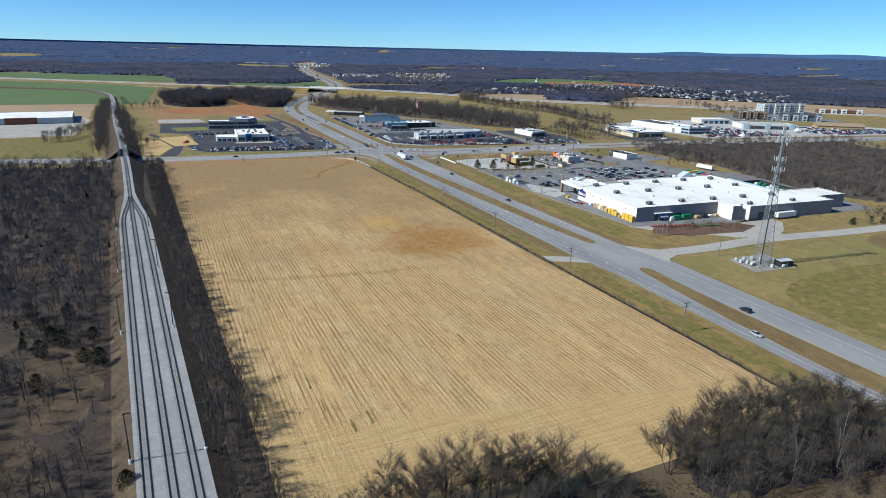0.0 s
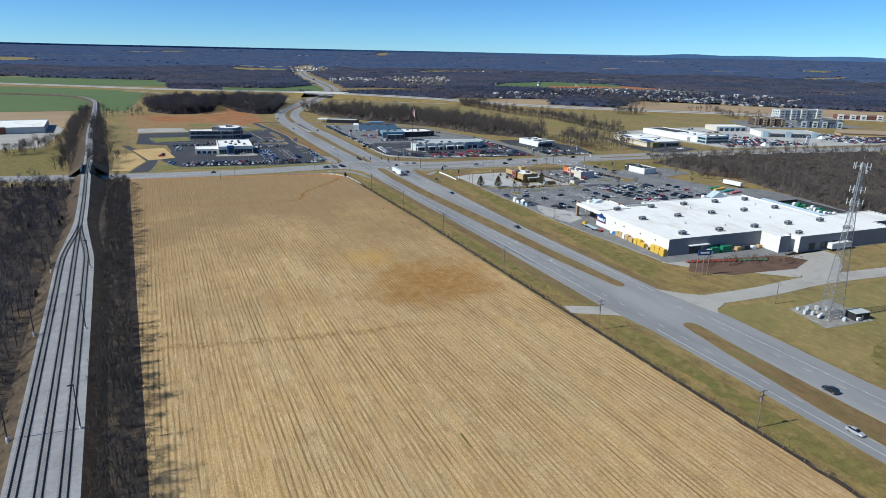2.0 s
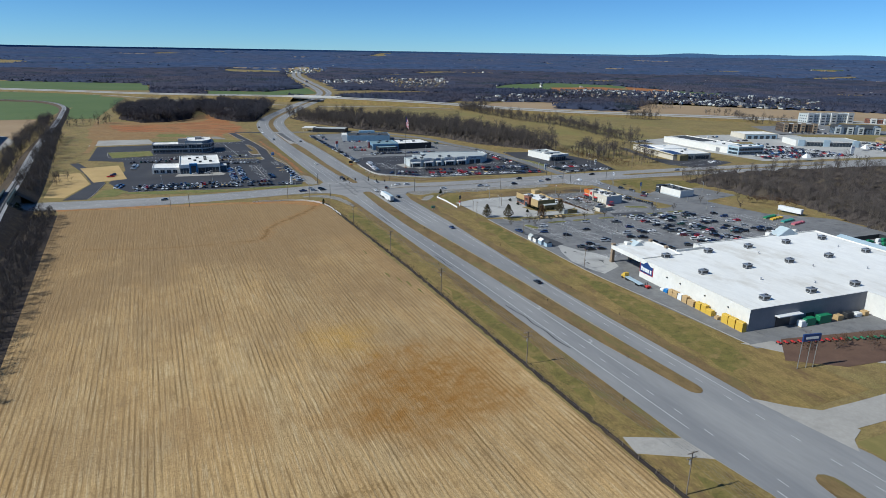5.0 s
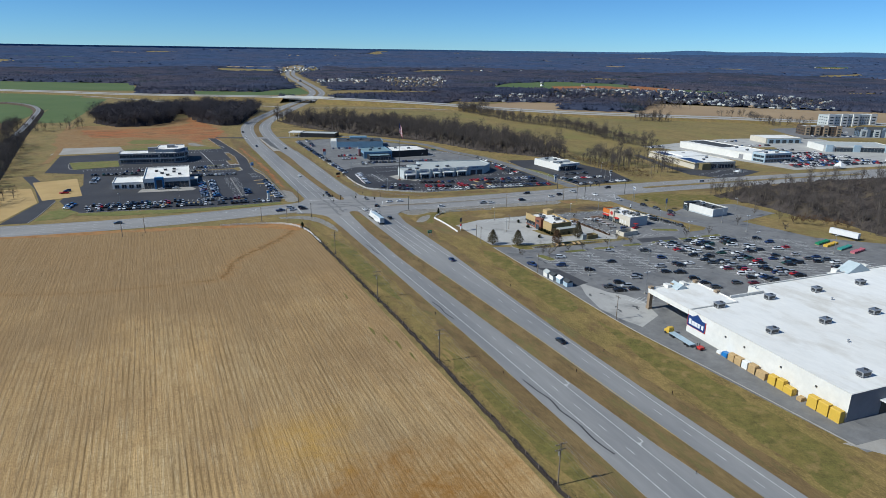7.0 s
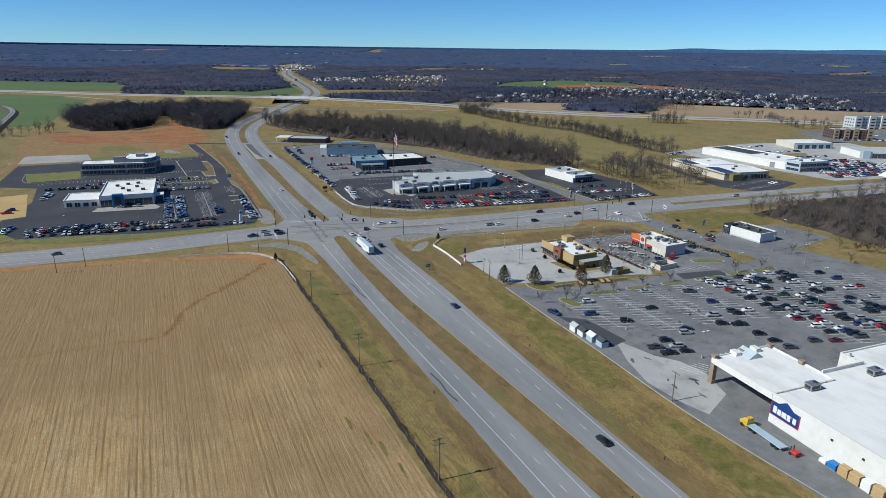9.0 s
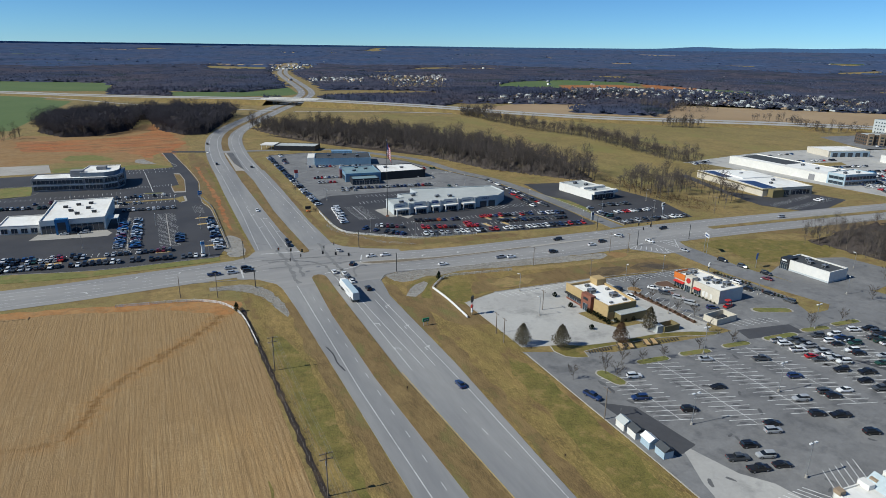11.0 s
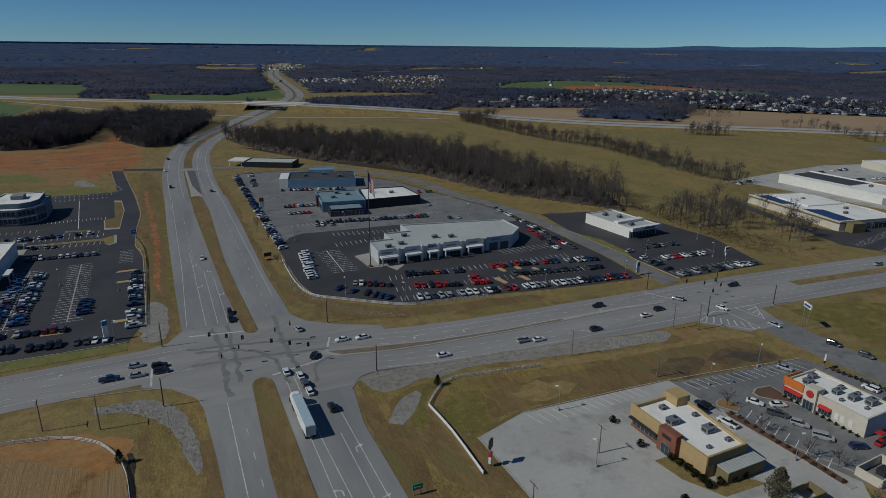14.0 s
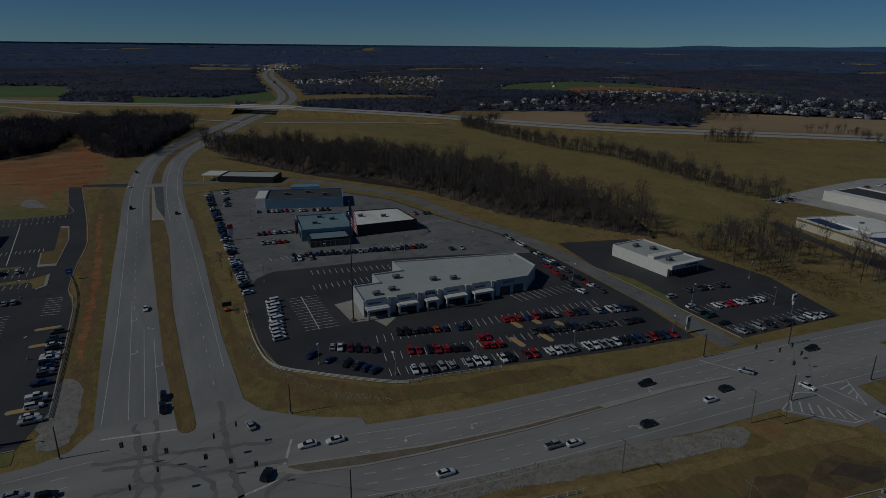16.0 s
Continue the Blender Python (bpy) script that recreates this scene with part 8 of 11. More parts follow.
# phone shop
pb = thing("phone_shop", "low white shop with black front and dark roof", "shop", pose(390, 449.5, 0, 0, 0, 3))
shell(pb, [(0, 0), (13, 0), (13, 22), (0, 22)], 5.0, "wall_white", "roof_dark", 0.5)
part("front_block", Build().box(-0.6, 6, 18.5, 22.6, 0, 5.4), "wall_black", pb, "black shop front")
glazing(pb, (-0.62, 22), (-0.62, 19), 0.3, 3.2, 3)
bars(pb, "sign_bars", -0.7, 21.8, 4.0, -90, 2.4, 0.8, 5, "white_paint")
part("wall_base", Build().box(-0.1, -0.02, 0, 18.4, 0, 0.8).box(-0.1, 13.1, -0.1, -0.02, 0, 0.8), "wall_lightgrey", pb)
for x, y in ((5, 12), (8, 15), (6, 6)):
    roof_unit(pb, x, y, 4.5, 0.8)

# eastern dealer: long pale building with entrance porches
da = thing("car_dealership", "long pale grey car dealership with five entrance porches", "dealership", pose(257, 628.5, 0, 0, 0, -1.0))
shell(da, [(0, 0), (69.5, 0), (80.5, 11), (80.5, 29), (25, 39), (25, 27), (12, 27), (12, 17), (1, 17)], 6.2, "wall_lightgrey", "roof_grey", 0.5)
for x0, w in ((0.5, 8.5), (12.5, 8), (23.8, 5), (32, 9), (44, 8.6)):
    porch = part("porch", Build().box(x0, x0 + w, -3.6, -0.05, 3.3, 4.1), "wall_white", da, "white entrance porch")
    for s in (x0 + 0.4, x0 + w - 0.4):
        part("porch_post", Build().box(s - 0.3, s + 0.3, -3.4, -2.8, 0, 3.3), "wall_white", porch)
    part("fascia", Build().box(x0 + 0.3, x0 + w - 0.3, -0.3, -0.04, 4.1, 7.0), "wall_lightgrey", da)
    glazing(da, (x0, -0.02), (x0 + w, -0.02), 0.2, 3.2, 5)
for x in (9.8, 21.6, 30, 42, 53.4):
    part("pilaster", Build().box(x - 0.6, x + 0.6, -0.7, -0.04, 0, 6.9), "wall_white", da)
part("service_front", Build().box(55, 69.4, -0.5, -0.03, 0, 6.9), "wall_lightgrey", da)
words(da, "SERVICE", 58.0, -0.55, 5.0, 0, 1.5, "blue_paint")
bars(da, "sign_bars", 24.4, -0.32, 5.2, 0, 4, 1.0, 6, "blue_paint")
for x0 in (1.6, 13.6, 33.6, 45.4):
    bars(da, "sign_bars", x0, -0.32, 4.9, 0, 5.2, 0.6, 7, "blue_paint")
for x in (57, 63):
    part("service_door", Build().box(x, x + 4.6, -0.6, -0.52, 0, 3.8), "glass", da)
for x, y in ((7, 6), (14, 8), (33, 12), (41, 10), (20, 20)):
    roof_unit(da, x, y, 5.7, 0.9)

# middle dealer: black hall with teal showroom
db = thing("car_dealership", "black car dealership with a blue-grey showroom roof and red entrance", "dealership", pose(258, 731, 0, 0, 0, -6.5))
shell(db, [(26, 1), (62, 4.5), (58, 32), (28, 32)], 6.0, "wall_black", "roof_white", 0.4, name="hall_shell")
shell(db, [(-0.5, 0), (25.9, 0), (25.9, 30), (-0.5, 30)], 6.2, "wall_skyblue", "roof_teal", 0.5, name="showroom_shell", roof_name="showroom_roof")
shell(db, [(2.5, -12), (22, -12), (22, -0.1), (2.5, -0.1)], 4.4, "wall_black", "roof_teal", 0.3, name="porch_shell", roof_name="porch_roof")
glazing(db, (2.6, -12.02), (21.9, -12.02), 0.3, 3.2, 8)
glazing(db, (-0.52, 28), (-0.52, 2), 0.3, 4.2, 10)
part("red_portal", Build().box(-2.0, -0.55, 15, 20, 0, 6.8), "car maroon", db, "dark red entrance portal")
for x, y in ((8, 12), (18, 18), (34, 20), (46, 16), (12, 24)):
    roof_unit(db, x, y, 5.6, 0.9)

# northern dealer: pale blue hall with a dark roof
dc = thing("car_dealership", "pale blue clad car dealership with a dark flat roof", "dealership", pose(252.5, 806, 0, 0, 0, -15))
shell(dc, [(0, 0), (47, 0), (47, 28), (0, 28)], 6.0, "wall_skyblue", "roof_dark", 0.4)
part("rear_wing", Build().box(14, 32, 28.02, 36, 0, 7.5), "wall_skyblue", dc)
part("white_front", Build().box(-6, -0.05, 2, 24, 0, 6.4), "wall_white", dc)
glazing(dc, (-6.02, 22), (-6.02, 4), 0.3, 4, 7)
for x, y in ((12, 14), (25, 18), (36, 10)):
    roof_unit(dc, x, y, 5.6, 1.0)
dd = thing("service_station", "low dark service building with a white canopy", "building", pose(236, 900, 0, 0, 0, -28))
shell(dd, [(0, 0), (40, 0), (40, 20), (0, 20)], 4.5, "wall_black", "roof_grey", 0.3)
part("canopy", Build().box(-14, -0.1, 2, 18, 4.2, 5.0), "wall_white", dd)
for x, y in ((-13, 3), (-13, 17), (-3, 3), (-3, 17)):
    part("canopy_post", Build().tube((x, y, 0), (x, y, 4.2), 0.2), "white_paint", dd)

# small white dealership further east
d2 = thing("small_dealership", "small white dealership with a black recessed front", "dealership", pose(392, 616, 0, 0, 0, 4))
shell(d2, [(0, 0), (20, 0), (20, 34), (0, 34)], 5.6, "wall_white", "roof_grey", 0.4)
part("front_recess", Build().box(1.5, 19, -0.35, -0.02, 0, 4.0), "wall_black", d2)
part("front_band", Build().box(-0.3, 20.3, -2.6, -0.02, 4.0, 6.0), "wall_white", d2)
glazing(d2, (2, -0.37), (18.5, -0.37), 0.3, 3.4, 7)
bars(d2, "sign_bars", 8, -2.62, 4.7, 0, 8, 0.7, 7, "blue_paint")
part("roof_step", Build().box(0.6, 19.4, 9, 12.5, 5.2, 6.6), "wall_white", d2)
for x, y in ((6, 5), (12, 20), (8, 27)):
    roof_unit(d2, x, y, 5.2, 0.9)

# long buildings further east
b3 = thing("commercial_building", "long cream commercial building with blue tarpaulins on its white roof", "building", pose(509, 580, 0, 0, 0, -9))
shell(b3, [(0, 0), (42, 0), (44, 20), (38, 66), (0, 70)], 5.6, "wall_cream", "roof_white", 0.4)
part("tarpaulin", Build().prism([(2, 3), (13, 2), (15, 26), (4, 30)], 5.21, 5.26), "tarp_blue", b3, "dark blue tarpaulin")
part("tarpaulin", Build().prism([(2, 44), (10, 42), (12, 66), (3, 67)], 5.21, 5.26), "tarp_blue", b3, "dark blue tarpaulin")
part("roof_step", Build().box(12, 40, 34, 58, 5.2, 5.9), "roof_white", b3)
part("eaves_band", Build().box(-0.5, -0.03, -0.5, 70, 4.4, 5.0).box(-0.5, 16, -0.5, -0.03, 4.4, 5.0), "wall_olive", b3)
for x0, x1 in ((14, 22), (24, 40)):
    part("front_recess", Build().box(x0, x1, -0.4, -0.03, 0, 3.8), "wall_black", b3)
    glazing(b3, (x0 + .5, -0.42), (x1 - .5, -0.42), 0.3, 3.2, 5)
part("corner_hall", Build().box(4, 13, -5, -0.05, 0, 5.2), "wall_olive", b3)
for x, y in ((20, 15), (30, 24), (24, 50)):
    roof_unit(b3, x, y, 5.2, 0.8)
b4 = thing("commercial_building", "very long white commercial hall with a blue glazed office end", "building", pose(597, 595, 0, 0, 0, -0.5))
shell(b4, [(0, 0), (34, 0), (34, 92), (0, 92)], 6.5, "wall_white", "roof_white", 0.4)
part("dark_roof_strip", Build().box(10, 31, 44, 90, 6.11, 6.18), "roof_dark", b4)
shell(b4, [(0, -14), (30, -18), (30, -0.05), (0, -0.05)], 8.6, "wall_paleblue", "roof_white", 0.5, name="office_shell", roof_name="office_roof")
for z in (0.8, 4.6):
    glazing(b4, (0.6, -14.1), (29.5, -18), z, z + 2.4, 9)
    glazing(b4, (-0.03, -1.5), (-0.03, -13), z, z + 2.0, 3)
part("blue_pylon", Build().box(30.1, 34, -15, -11, 0, 8.8), "wall_blue", b4)
part("loading_door", Build().box(-0.1, -0.03, 10, 15, 0, 4.6), "wall_grey", b4)
for x, y in ((8, -8), (20, -10), (16, 20), (20, 36), (24, 8)):
    roof_unit(b4, x, y, 6.1 if y > 0 else 8.1, 0.9)
b5 = thing("commercial_building", "white dealership hall with a dark glazed front", "building", pose(722, 611, 0, 0, 0, -28))
shell(b5, [(0, 0), (72, 0), (72, 34), (0, 34)], 6.4, "wall_white", "roof_grey", 0.4)
part("front_recess", Build().box(12, 70, -0.4, -0.03, 0, 4.6), "wall_black", b5)
glazing(b5, (13, -0.42), (69, -0.42), 0.3, 3.8, 16)
for x in (2, 30, 62):
    part("portal", Build().box(x, x + 7, -1.6, -0.45, 0, 7.4), "wall_paleblue", b5)
b6 = thing("commercial_building", "cream and blue-grey workshop hall", "building", pose(716, 676, 0, 0, 0, -17))
shell(b6, [(0, 0), (44, 0), (44, 30), (0, 30)], 6.0, "wall_cream", "roof_white", 0.4)
part("front_band", Build().box(2, 43, -0.5, -0.03, 0, 5.2), "wall_paleblue", b6)
for i in range(5):
    part("service_door", Build().box(4 + i * 8, 9 + i * 8, -0.6, -0.53, 0, 4.0), "glass", b6)
b7 = thing("commercial_building", "low tan hall with a brown pitched roof", "building", pose(838, 584, 0, 0, 0, -34))
part("wall_shell", Build().box(0, 60, 0, 20, 0, 4.2), "wall_tan", b7)
part("roof", Build().add([(-1, -1, 4.2), (61, -1, 4.2), (61, 21, 4.2), (-1, 21, 4.2), (-1, 10, 8), (61, 10, 8)], [(0, 1, 5, 4), (2, 3, 4, 5), (0, 4, 3), (1, 2, 5), (0, 3, 2, 1)]), "brick_tan", b7)
for x, y, c in ((636, 535, "white"), (762, 558, "white")):
    tent = thing("canopy_tent", "white peaked canopy tent on the car lot", "tent", pose(x, y, 0.08), "canopy tents")
    part("canopy", Build().add([(-3.5, -3.5, 2.6), (3.5, -3.5, 2.6), (3.5, 3.5, 2.6), (-3.5, 3.5, 2.6), (0, 0, 6.8)], [(0, 1, 4), (1, 2, 4), (2, 3, 4), (3, 0, 4)]), "white_paint", tent)
    for sx, sy in ((-3.4, -3.4), (3.4, -3.4), (3.4, 3.4), (-3.4, 3.4)):
        part("tent_pole", Build().tube((sx, sy, 0), (sx, sy, 2.6), 0.08), "metal", tent)
py = thing("pylon_sign", "tall white pylon sign beside the street", "sign", pose(716, 542, 0, 0, 0, -10))
part("sign_body", Build().box(-2.2, 2.2, -0.4, 0.4, 0, 10), "white_paint", py)
part("sign_bars", Build().box(-1.5, 1.5, -0.46, -0.42, 7.4, 8.2), "blue_paint", py)

# western dealer and the office behind it
dw = thing("car_dealership", "white car dealership with a bright blue portal", "dealership", pose(73.5, 660, 0, 0, 0, -3))
shell(dw, [(0, 0), (30.5, 0), (30.5, 48), (0, 48)], 7.2, "wall_white", "roof_white", 0.5)
shell(dw, [(-20, 6), (-0.05, 3), (-0.05, 26), (-20, 28)], 4.6, "wall_white", "roof_white", 0.4, name="wing_shell", roof_name="wing_roof")
part("portal", Build().box(7.5, 13.5, -3.2, -0.03, 0, 8.2), "wall_blue", dw, "bright blue entrance portal")
part("portal_glass", Build().box(8.6, 12.4, -3.3, -3.22, 0.1, 6.5), "glass", dw)
glazing(dw, (14, -0.03), (29.6, -0.03), 0.3, 4.4, 6)
glazing(dw, (0.6, -0.03), (7, -0.03), 0.3, 4.4, 3)
for i in range(4):
    glazing(dw, (-18.6 + i * 4.6, 5.75 - i * 0.69), (-15.6 + i * 4.6, 5.3 - i * 0.69), 0.6, 3.0, 2)
part("side_canopy", Build().box(30.6, 36, 6, 14, 4.0, 4.6), "wall_white", dw)
for y in (6.6, 13.4):
    part("canopy_post", Build().tube((35.6, y, 0), (35.6, y, 4.0), 0.18), "white_paint", dw)
for x, y in ((8, 30), (14, 34), (20, 36), (12, 20), (20, 24), (16, 12), (24, 14)):
    roof_unit(dw, x, y, 6.7, 0.75, "metal_dark")
wo = thing("office_building", "two-storey dark glazed office with a white roof", "office building", pose(55, 775, 0, 0, 0, -4))
shell(wo, [(0, 0), (32, -4), (44, -6), (52, -1), (55, 8), (54, 30), (30, 32), (28, 16), (0, 18)], 8.8, "wall_grey", "roof_white", 0.4)
for z in (1.2, 5.2):
    glazing(wo, (1, -0.2), (31, -3.95), z, z + 2.4, 12)
    glazing(wo, (32.5, -4.2), (43.5, -6.05), z, z + 2.8, 5)
    glazing(wo, (44.4, -5.85), (51.6, -1.35), z, z + 2.8, 4)
    glazing(wo, (52.3, -0.2), (54.9, 7.6), z, z + 2.8, 4)
part("band", Build().prism([(0, -0.12), (32, -4.12), (44, -6.12), (52, -1.1), (52, -1.0), (44, -6.0), (32, -4.0), (0, 0)], 4.0, 4.7), "wall_white", wo)
shell(wo, [(29, 2), (44, -0.6), (49.4, 2.6), (52.4, 9), (51.6, 28.6), (31, 30.4), (29, 15)], 11.2, "wall_bluegrey", "roof_white", 0.4, 8.4, "upper_shell", "wall_white", "upper_roof")
part("plant_room", Build().box(23, 31, 3, 9, 8.4, 12.6), "wall_grey", wo, "grey louvred plant room")
part("plant_room", Build().box(38, 44, 12, 20, 10.8, 13.0), "wall_grey", wo, "grey louvred plant room")

# warehouse across the tracks
wh = thing("warehouse", "long low warehouse with white roof and dark front", "warehouse", pose(-178, 866, 0, 0, 0, 4))
shell(wh, [(0, 0), (88, 0), (88, 84), (0, 84)], 7.0, "wall_lightgrey", "roof_white", 0.4)
part("dark_front", Build().box(20, 52, -0.6, -0.03, 0, 7.6), "brick", wh, "dark red-brown front bay")

# hotels and flats on the eastern edge


def hotel(x, y, w, d, h, turn, wall, label, storeys, bays="wall_white"):
    ob = thing("hotel", label, "hotel", pose(x, y, 0, 0, 0, turn))
    shell(ob, [(0, 0), (w, 0), (w, d), (0, d)], h, wall, "roof_grey", 0.6)
    for s in range(storeys):
        z = 1.0 + s * (h - 1.2) / storeys
        for i in range(int(w / 4)):
            part("window", Build().box(1.2 + i * 4, 3.0 + i * 4, -0.12, -0.02, z, z + 1.5), "glass", ob)
        for i in range(int(d / 4)):
            part("window", Build().box(-0.12, -0.02, 1.2 + i * 4, 3.0 + i * 4, z, z + 1.5), "glass", ob)
    for k in (0.0, 0.27, 0.5, 0.86):
        bay = part("bay", Build().box(w * k, w * k + w * 0.13, -1.6, -0.14, 0, h + 1.4), bays, ob)
        for s in range(storeys):
            z = 1.0 + s * (h - 1.2) / storeys
            part("window", Build().box(w * k + w * 0.03, w * k + w * 0.10, -1.68, -1.6, z, z + 1.6), "glass", bay)
    return ob


hotel(948, 765, 80, 18, 17, -14, "wall_lightgrey", "four-storey white and blue hotel", 4)
hotel(833, 714, 44, 24, 11, -29, "brick_dark", "three-storey brown brick hotel", 3, "brick_tan")
fl = hotel(886, 678, 56, 16, 8, -34, "wall_bluegrey", "three-storey blue-grey block of flats with gables", 3, "wall_lightgrey")
part("roof_ridge", Build().add([(-1, -1, 8.2), (57, -1, 8.2), (57, 17, 8.2), (-1, 17, 8.2), (-1, 8, 12), (57, 8, 12)], [(0, 1, 5, 4), (2, 3, 4, 5), (0, 4, 3), (1, 2, 5), (0, 3, 2, 1)]), "roof_dark", fl, "dark shingled roof")
for x in (2, 24, 46):
    part("gable", Build().add([(x, -1.4, 0), (x + 9, -1.4, 0), (x + 9, -1.4, 8.4), (x, -1.4, 8.4), (x + 4.5, -1.4, 11.5), (x, 6, 8.4), (x + 9, 6, 8.4), (x + 4.5, 6, 11.5), (x, 6, 0), (x + 9, 6, 0)], [(0, 1, 2, 4, 3), (3, 4, 7, 5), (4, 2, 6, 7), (0, 3, 5, 8), (1, 9, 6, 2)]), "wall_bluegrey", fl)
hotel(1050, 735, 70, 16, 9, -32, "brick", "long three-storey red-brown block of flats", 3)


def far_house(x, y, turn, wall, roof, s):
    ob = thing("house", "small far family house with %s walls" % ("white" if wall == "wall_white" else "tan" if wall == "brick_tan" else "grey"), "house", pose(x, y, land(x, y), 0, 0, turn), "houses of the far suburb")
    w, d, h = 8 * s, 5.5 * s, 4.2 * s
    part("wall_shell", Build().box(-w, w, -d, d, -1, h), wall, ob)
    part("roof", Build().add([(-w - .5, -d - .5, h), (w + .5, -d - .5, h), (w + .5, d + .5, h), (-w - .5, d + .5, h), (-w - .5, 0, h + 4.2 * s), (w + .5, 0, h + 4.2 * s)], [(0, 1, 5, 4), (2, 3, 4, 5), (0, 4, 3), (1, 2, 5), (0, 3, 2, 1)]), roof, ob)


rnd = random.Random(31)
sites = []
for (x0, y0), (x1, y1), nrow, ncol, jit in (((1151, 1040), (1450, 770), 3, 28, 8), ((700, 1330), (1020, 1200), 3, 18, 22), ((1060, 1190), (1160, 1070), 3, 10, 16), ((1090, 1560), (1340, 1450), 3, 18, 14), ((560, 2790), (760, 2860), 2, 9, 40)):
    for r in range(nrow):
        for c in range(ncol):
            f = c / max(1, ncol - 1)
            nx, ny = -(y1 - y0), x1 - x0
            L = math.hypot(nx, ny)
            x, y = x0 + (x1 - x0) * f + nx / L * r * 38 + rnd.uniform(-jit, jit), y0 + (y1 - y0) * f + ny / L * r * 38 + rnd.uniform(-jit, jit)
            if rnd.random() < 0.85:
                sites.append((x, y))
for x, y in sites:
    far_house(x, y, rnd.uniform(0, 180), rnd.choice(("wall_white", "wall_lightgrey", "brick_tan", "wall_grey")), rnd.choice(("roof_grey", "roof_dark", "roof_dark", "wall_grey")), rnd.uniform(0.5, 0.75))

# ---- vehicles ----
def wheel_mesh(r=0.33, w=0.22):
    b = Build()
    b.tube((0, -w / 2, 0), (0, w / 2, 0), r, n=12)
    b.tube((0, -w / 2 - 0.015, 0), (0, w / 2 + 0.015, 0), r * 0.62, n=8, slot=1)
    return b.mesh("wheel", "tyre", "rim")


WHEEL, WHEEL_BIG = wheel_mesh(), wheel_mesh(0.40, 0.26)
KINDS = {
    # body stations, glass stations, roof stations, wheel x front and rear, half track, big wheels
    "sedan": ([(-2.36, .34, .82, .70, .74, .66), (-2.22, .24, .95, .80, .88, .76), (-1.55, .2, .98, .86, .92, .80), (1.0, .2, .96, .86, .92, .82), (2.0, .24, .80, .80, .88, .72), (2.3, .32, .66, .66, .72, .58)],
              [(-1.95, .93, .96, .72, .72, .70), (-1.2, .93, 1.36, .78, .74, .60), (.15, .93, 1.37, .78, .74, .60), (1.05, .92, .96, .74, .74, .70)],
              [(-1.25, 1.34, 1.38, .60, .60, .55), (-1.0, 1.36, 1.45, .61, .60, .52), (-.1, 1.36, 1.45, .61, .60, .52), (.2, 1.34, 1.39, .60, .60, .55)], 1.42, -1.40, 0.80, False),
    "suv": ([(-2.34, .4, 1.0, .74, .78, .70), (-2.2, .3, 1.08, .84, .92, .82), (-.5, .26, 1.1, .88, .94, .86), (1.0, .26, 1.08, .88, .94, .84), (2.05, .3, .98, .82, .90, .74), (2.34, .4, .82, .70, .76, .62)],
            [(-2.2, 1.06, 1.12, .80, .80, .78), (-1.95, 1.06, 1.62, .82, .78, .64), (.25, 1.06, 1.64, .82, .78, .64), (1.1, 1.04, 1.1, .78, .78, .74)],
            [(-2.1, 1.6, 1.66, .64, .64, .58), (-1.9, 1.62, 1.74, .66, .64, .56), (0, 1.62, 1.74, .66, .64, .56), (.35, 1.58, 1.66, .64, .62, .58)], 1.42, -1.40, 0.82, True),
    "pickup": ([(-2.85, .5, 1.1, .80, .84, .80), (-2.75, .42, 1.14, .88, .94, .88), (-.75, .38, 1.14, .90, .95, .90), (1.3, .38, 1.14, .90, .95, .86), (2.5, .42, 1.08, .88, .94, .78), (2.82, .5, .92, .78, .82, .70)],
               [(-.85, 1.1, 1.16, .82, .82, .80), (-.7, 1.1, 1.72, .84, .80, .66), (.75, 1.1, 1.74, .84, .80, .66), (1.5, 1.1, 1.16, .80, .80, .76)],
               [(-.8, 1.70, 1.76, .66, .66, .6), (-.6, 1.72, 1.84, .68, .66, .58), (.5, 1.72, 1.84, .68, .66, .58), (.85, 1.68, 1.76, .66, .64, .6)], 1.75, -1.7, 0.84, True),
    "van": ([(-2.6, .4, 1.2, .80, .86, .84), (-2.5, .3, 1.3, .88, .96, .92), (1.2, .28, 1.3, .90, .97, .92), (2.1, .3, 1.1, .86, .92, .78), (2.5, .42, .85, .72, .78, .64)],
            [(-2.5, 1.26, 1.8, .88, .84, .76), (.9, 1.26, 1.84, .88, .84, .74), (1.75, 1.2, 1.25, .82, .82, .76)],
            [(-2.55, 1.78, 1.9, .78, .78, .7), (.7, 1.8, 1.98, .80, .78, .68), (1.05, 1.76, 1.82, .76, .74, .68)], 1.6, -1.65, 0.84, True),
}
BODY, GLASS, LIGHTS = {}, {}, {}
for kind, (body, glass, roof, *rest) in KINDS.items():
    GLASS[kind] = Build().loft(glass).mesh("window_glass", "car_glass")
    xf, xr = body[-1][0] + 0.01, body[0][0] - 0.01
    zf, zr = body[-1][2] - 0.1, body[0][2] - 0.08
    for s in (-1, 1):
        LIGHTS[kind, "front", s] = Build().box(xf - 0.25, xf - 0.02, s * 0.56 - 0.16, s * 0.56 + 0.16, zf - 0.12, zf + 0.06).mesh("headlight", "lamp_clear")
        LIGHTS[kind, "rear", s] = Build().box(xr, xr + 0.14, s * 0.62 - 0.14, s * 0.62 + 0.14, zr - 0.16, zr + 0.04).mesh("taillight", "lamp_red")
    for col in CAR_COLOURS:
        bb = Build().loft(body).loft(roof)
        if kind == "pickup":
            bb.box(-2.7, -0.9, -0.72, 0.72, 1.02, 1.15, 1)
        BODY[kind, col] = bb.mesh("body", "car " + col, "black_paint")

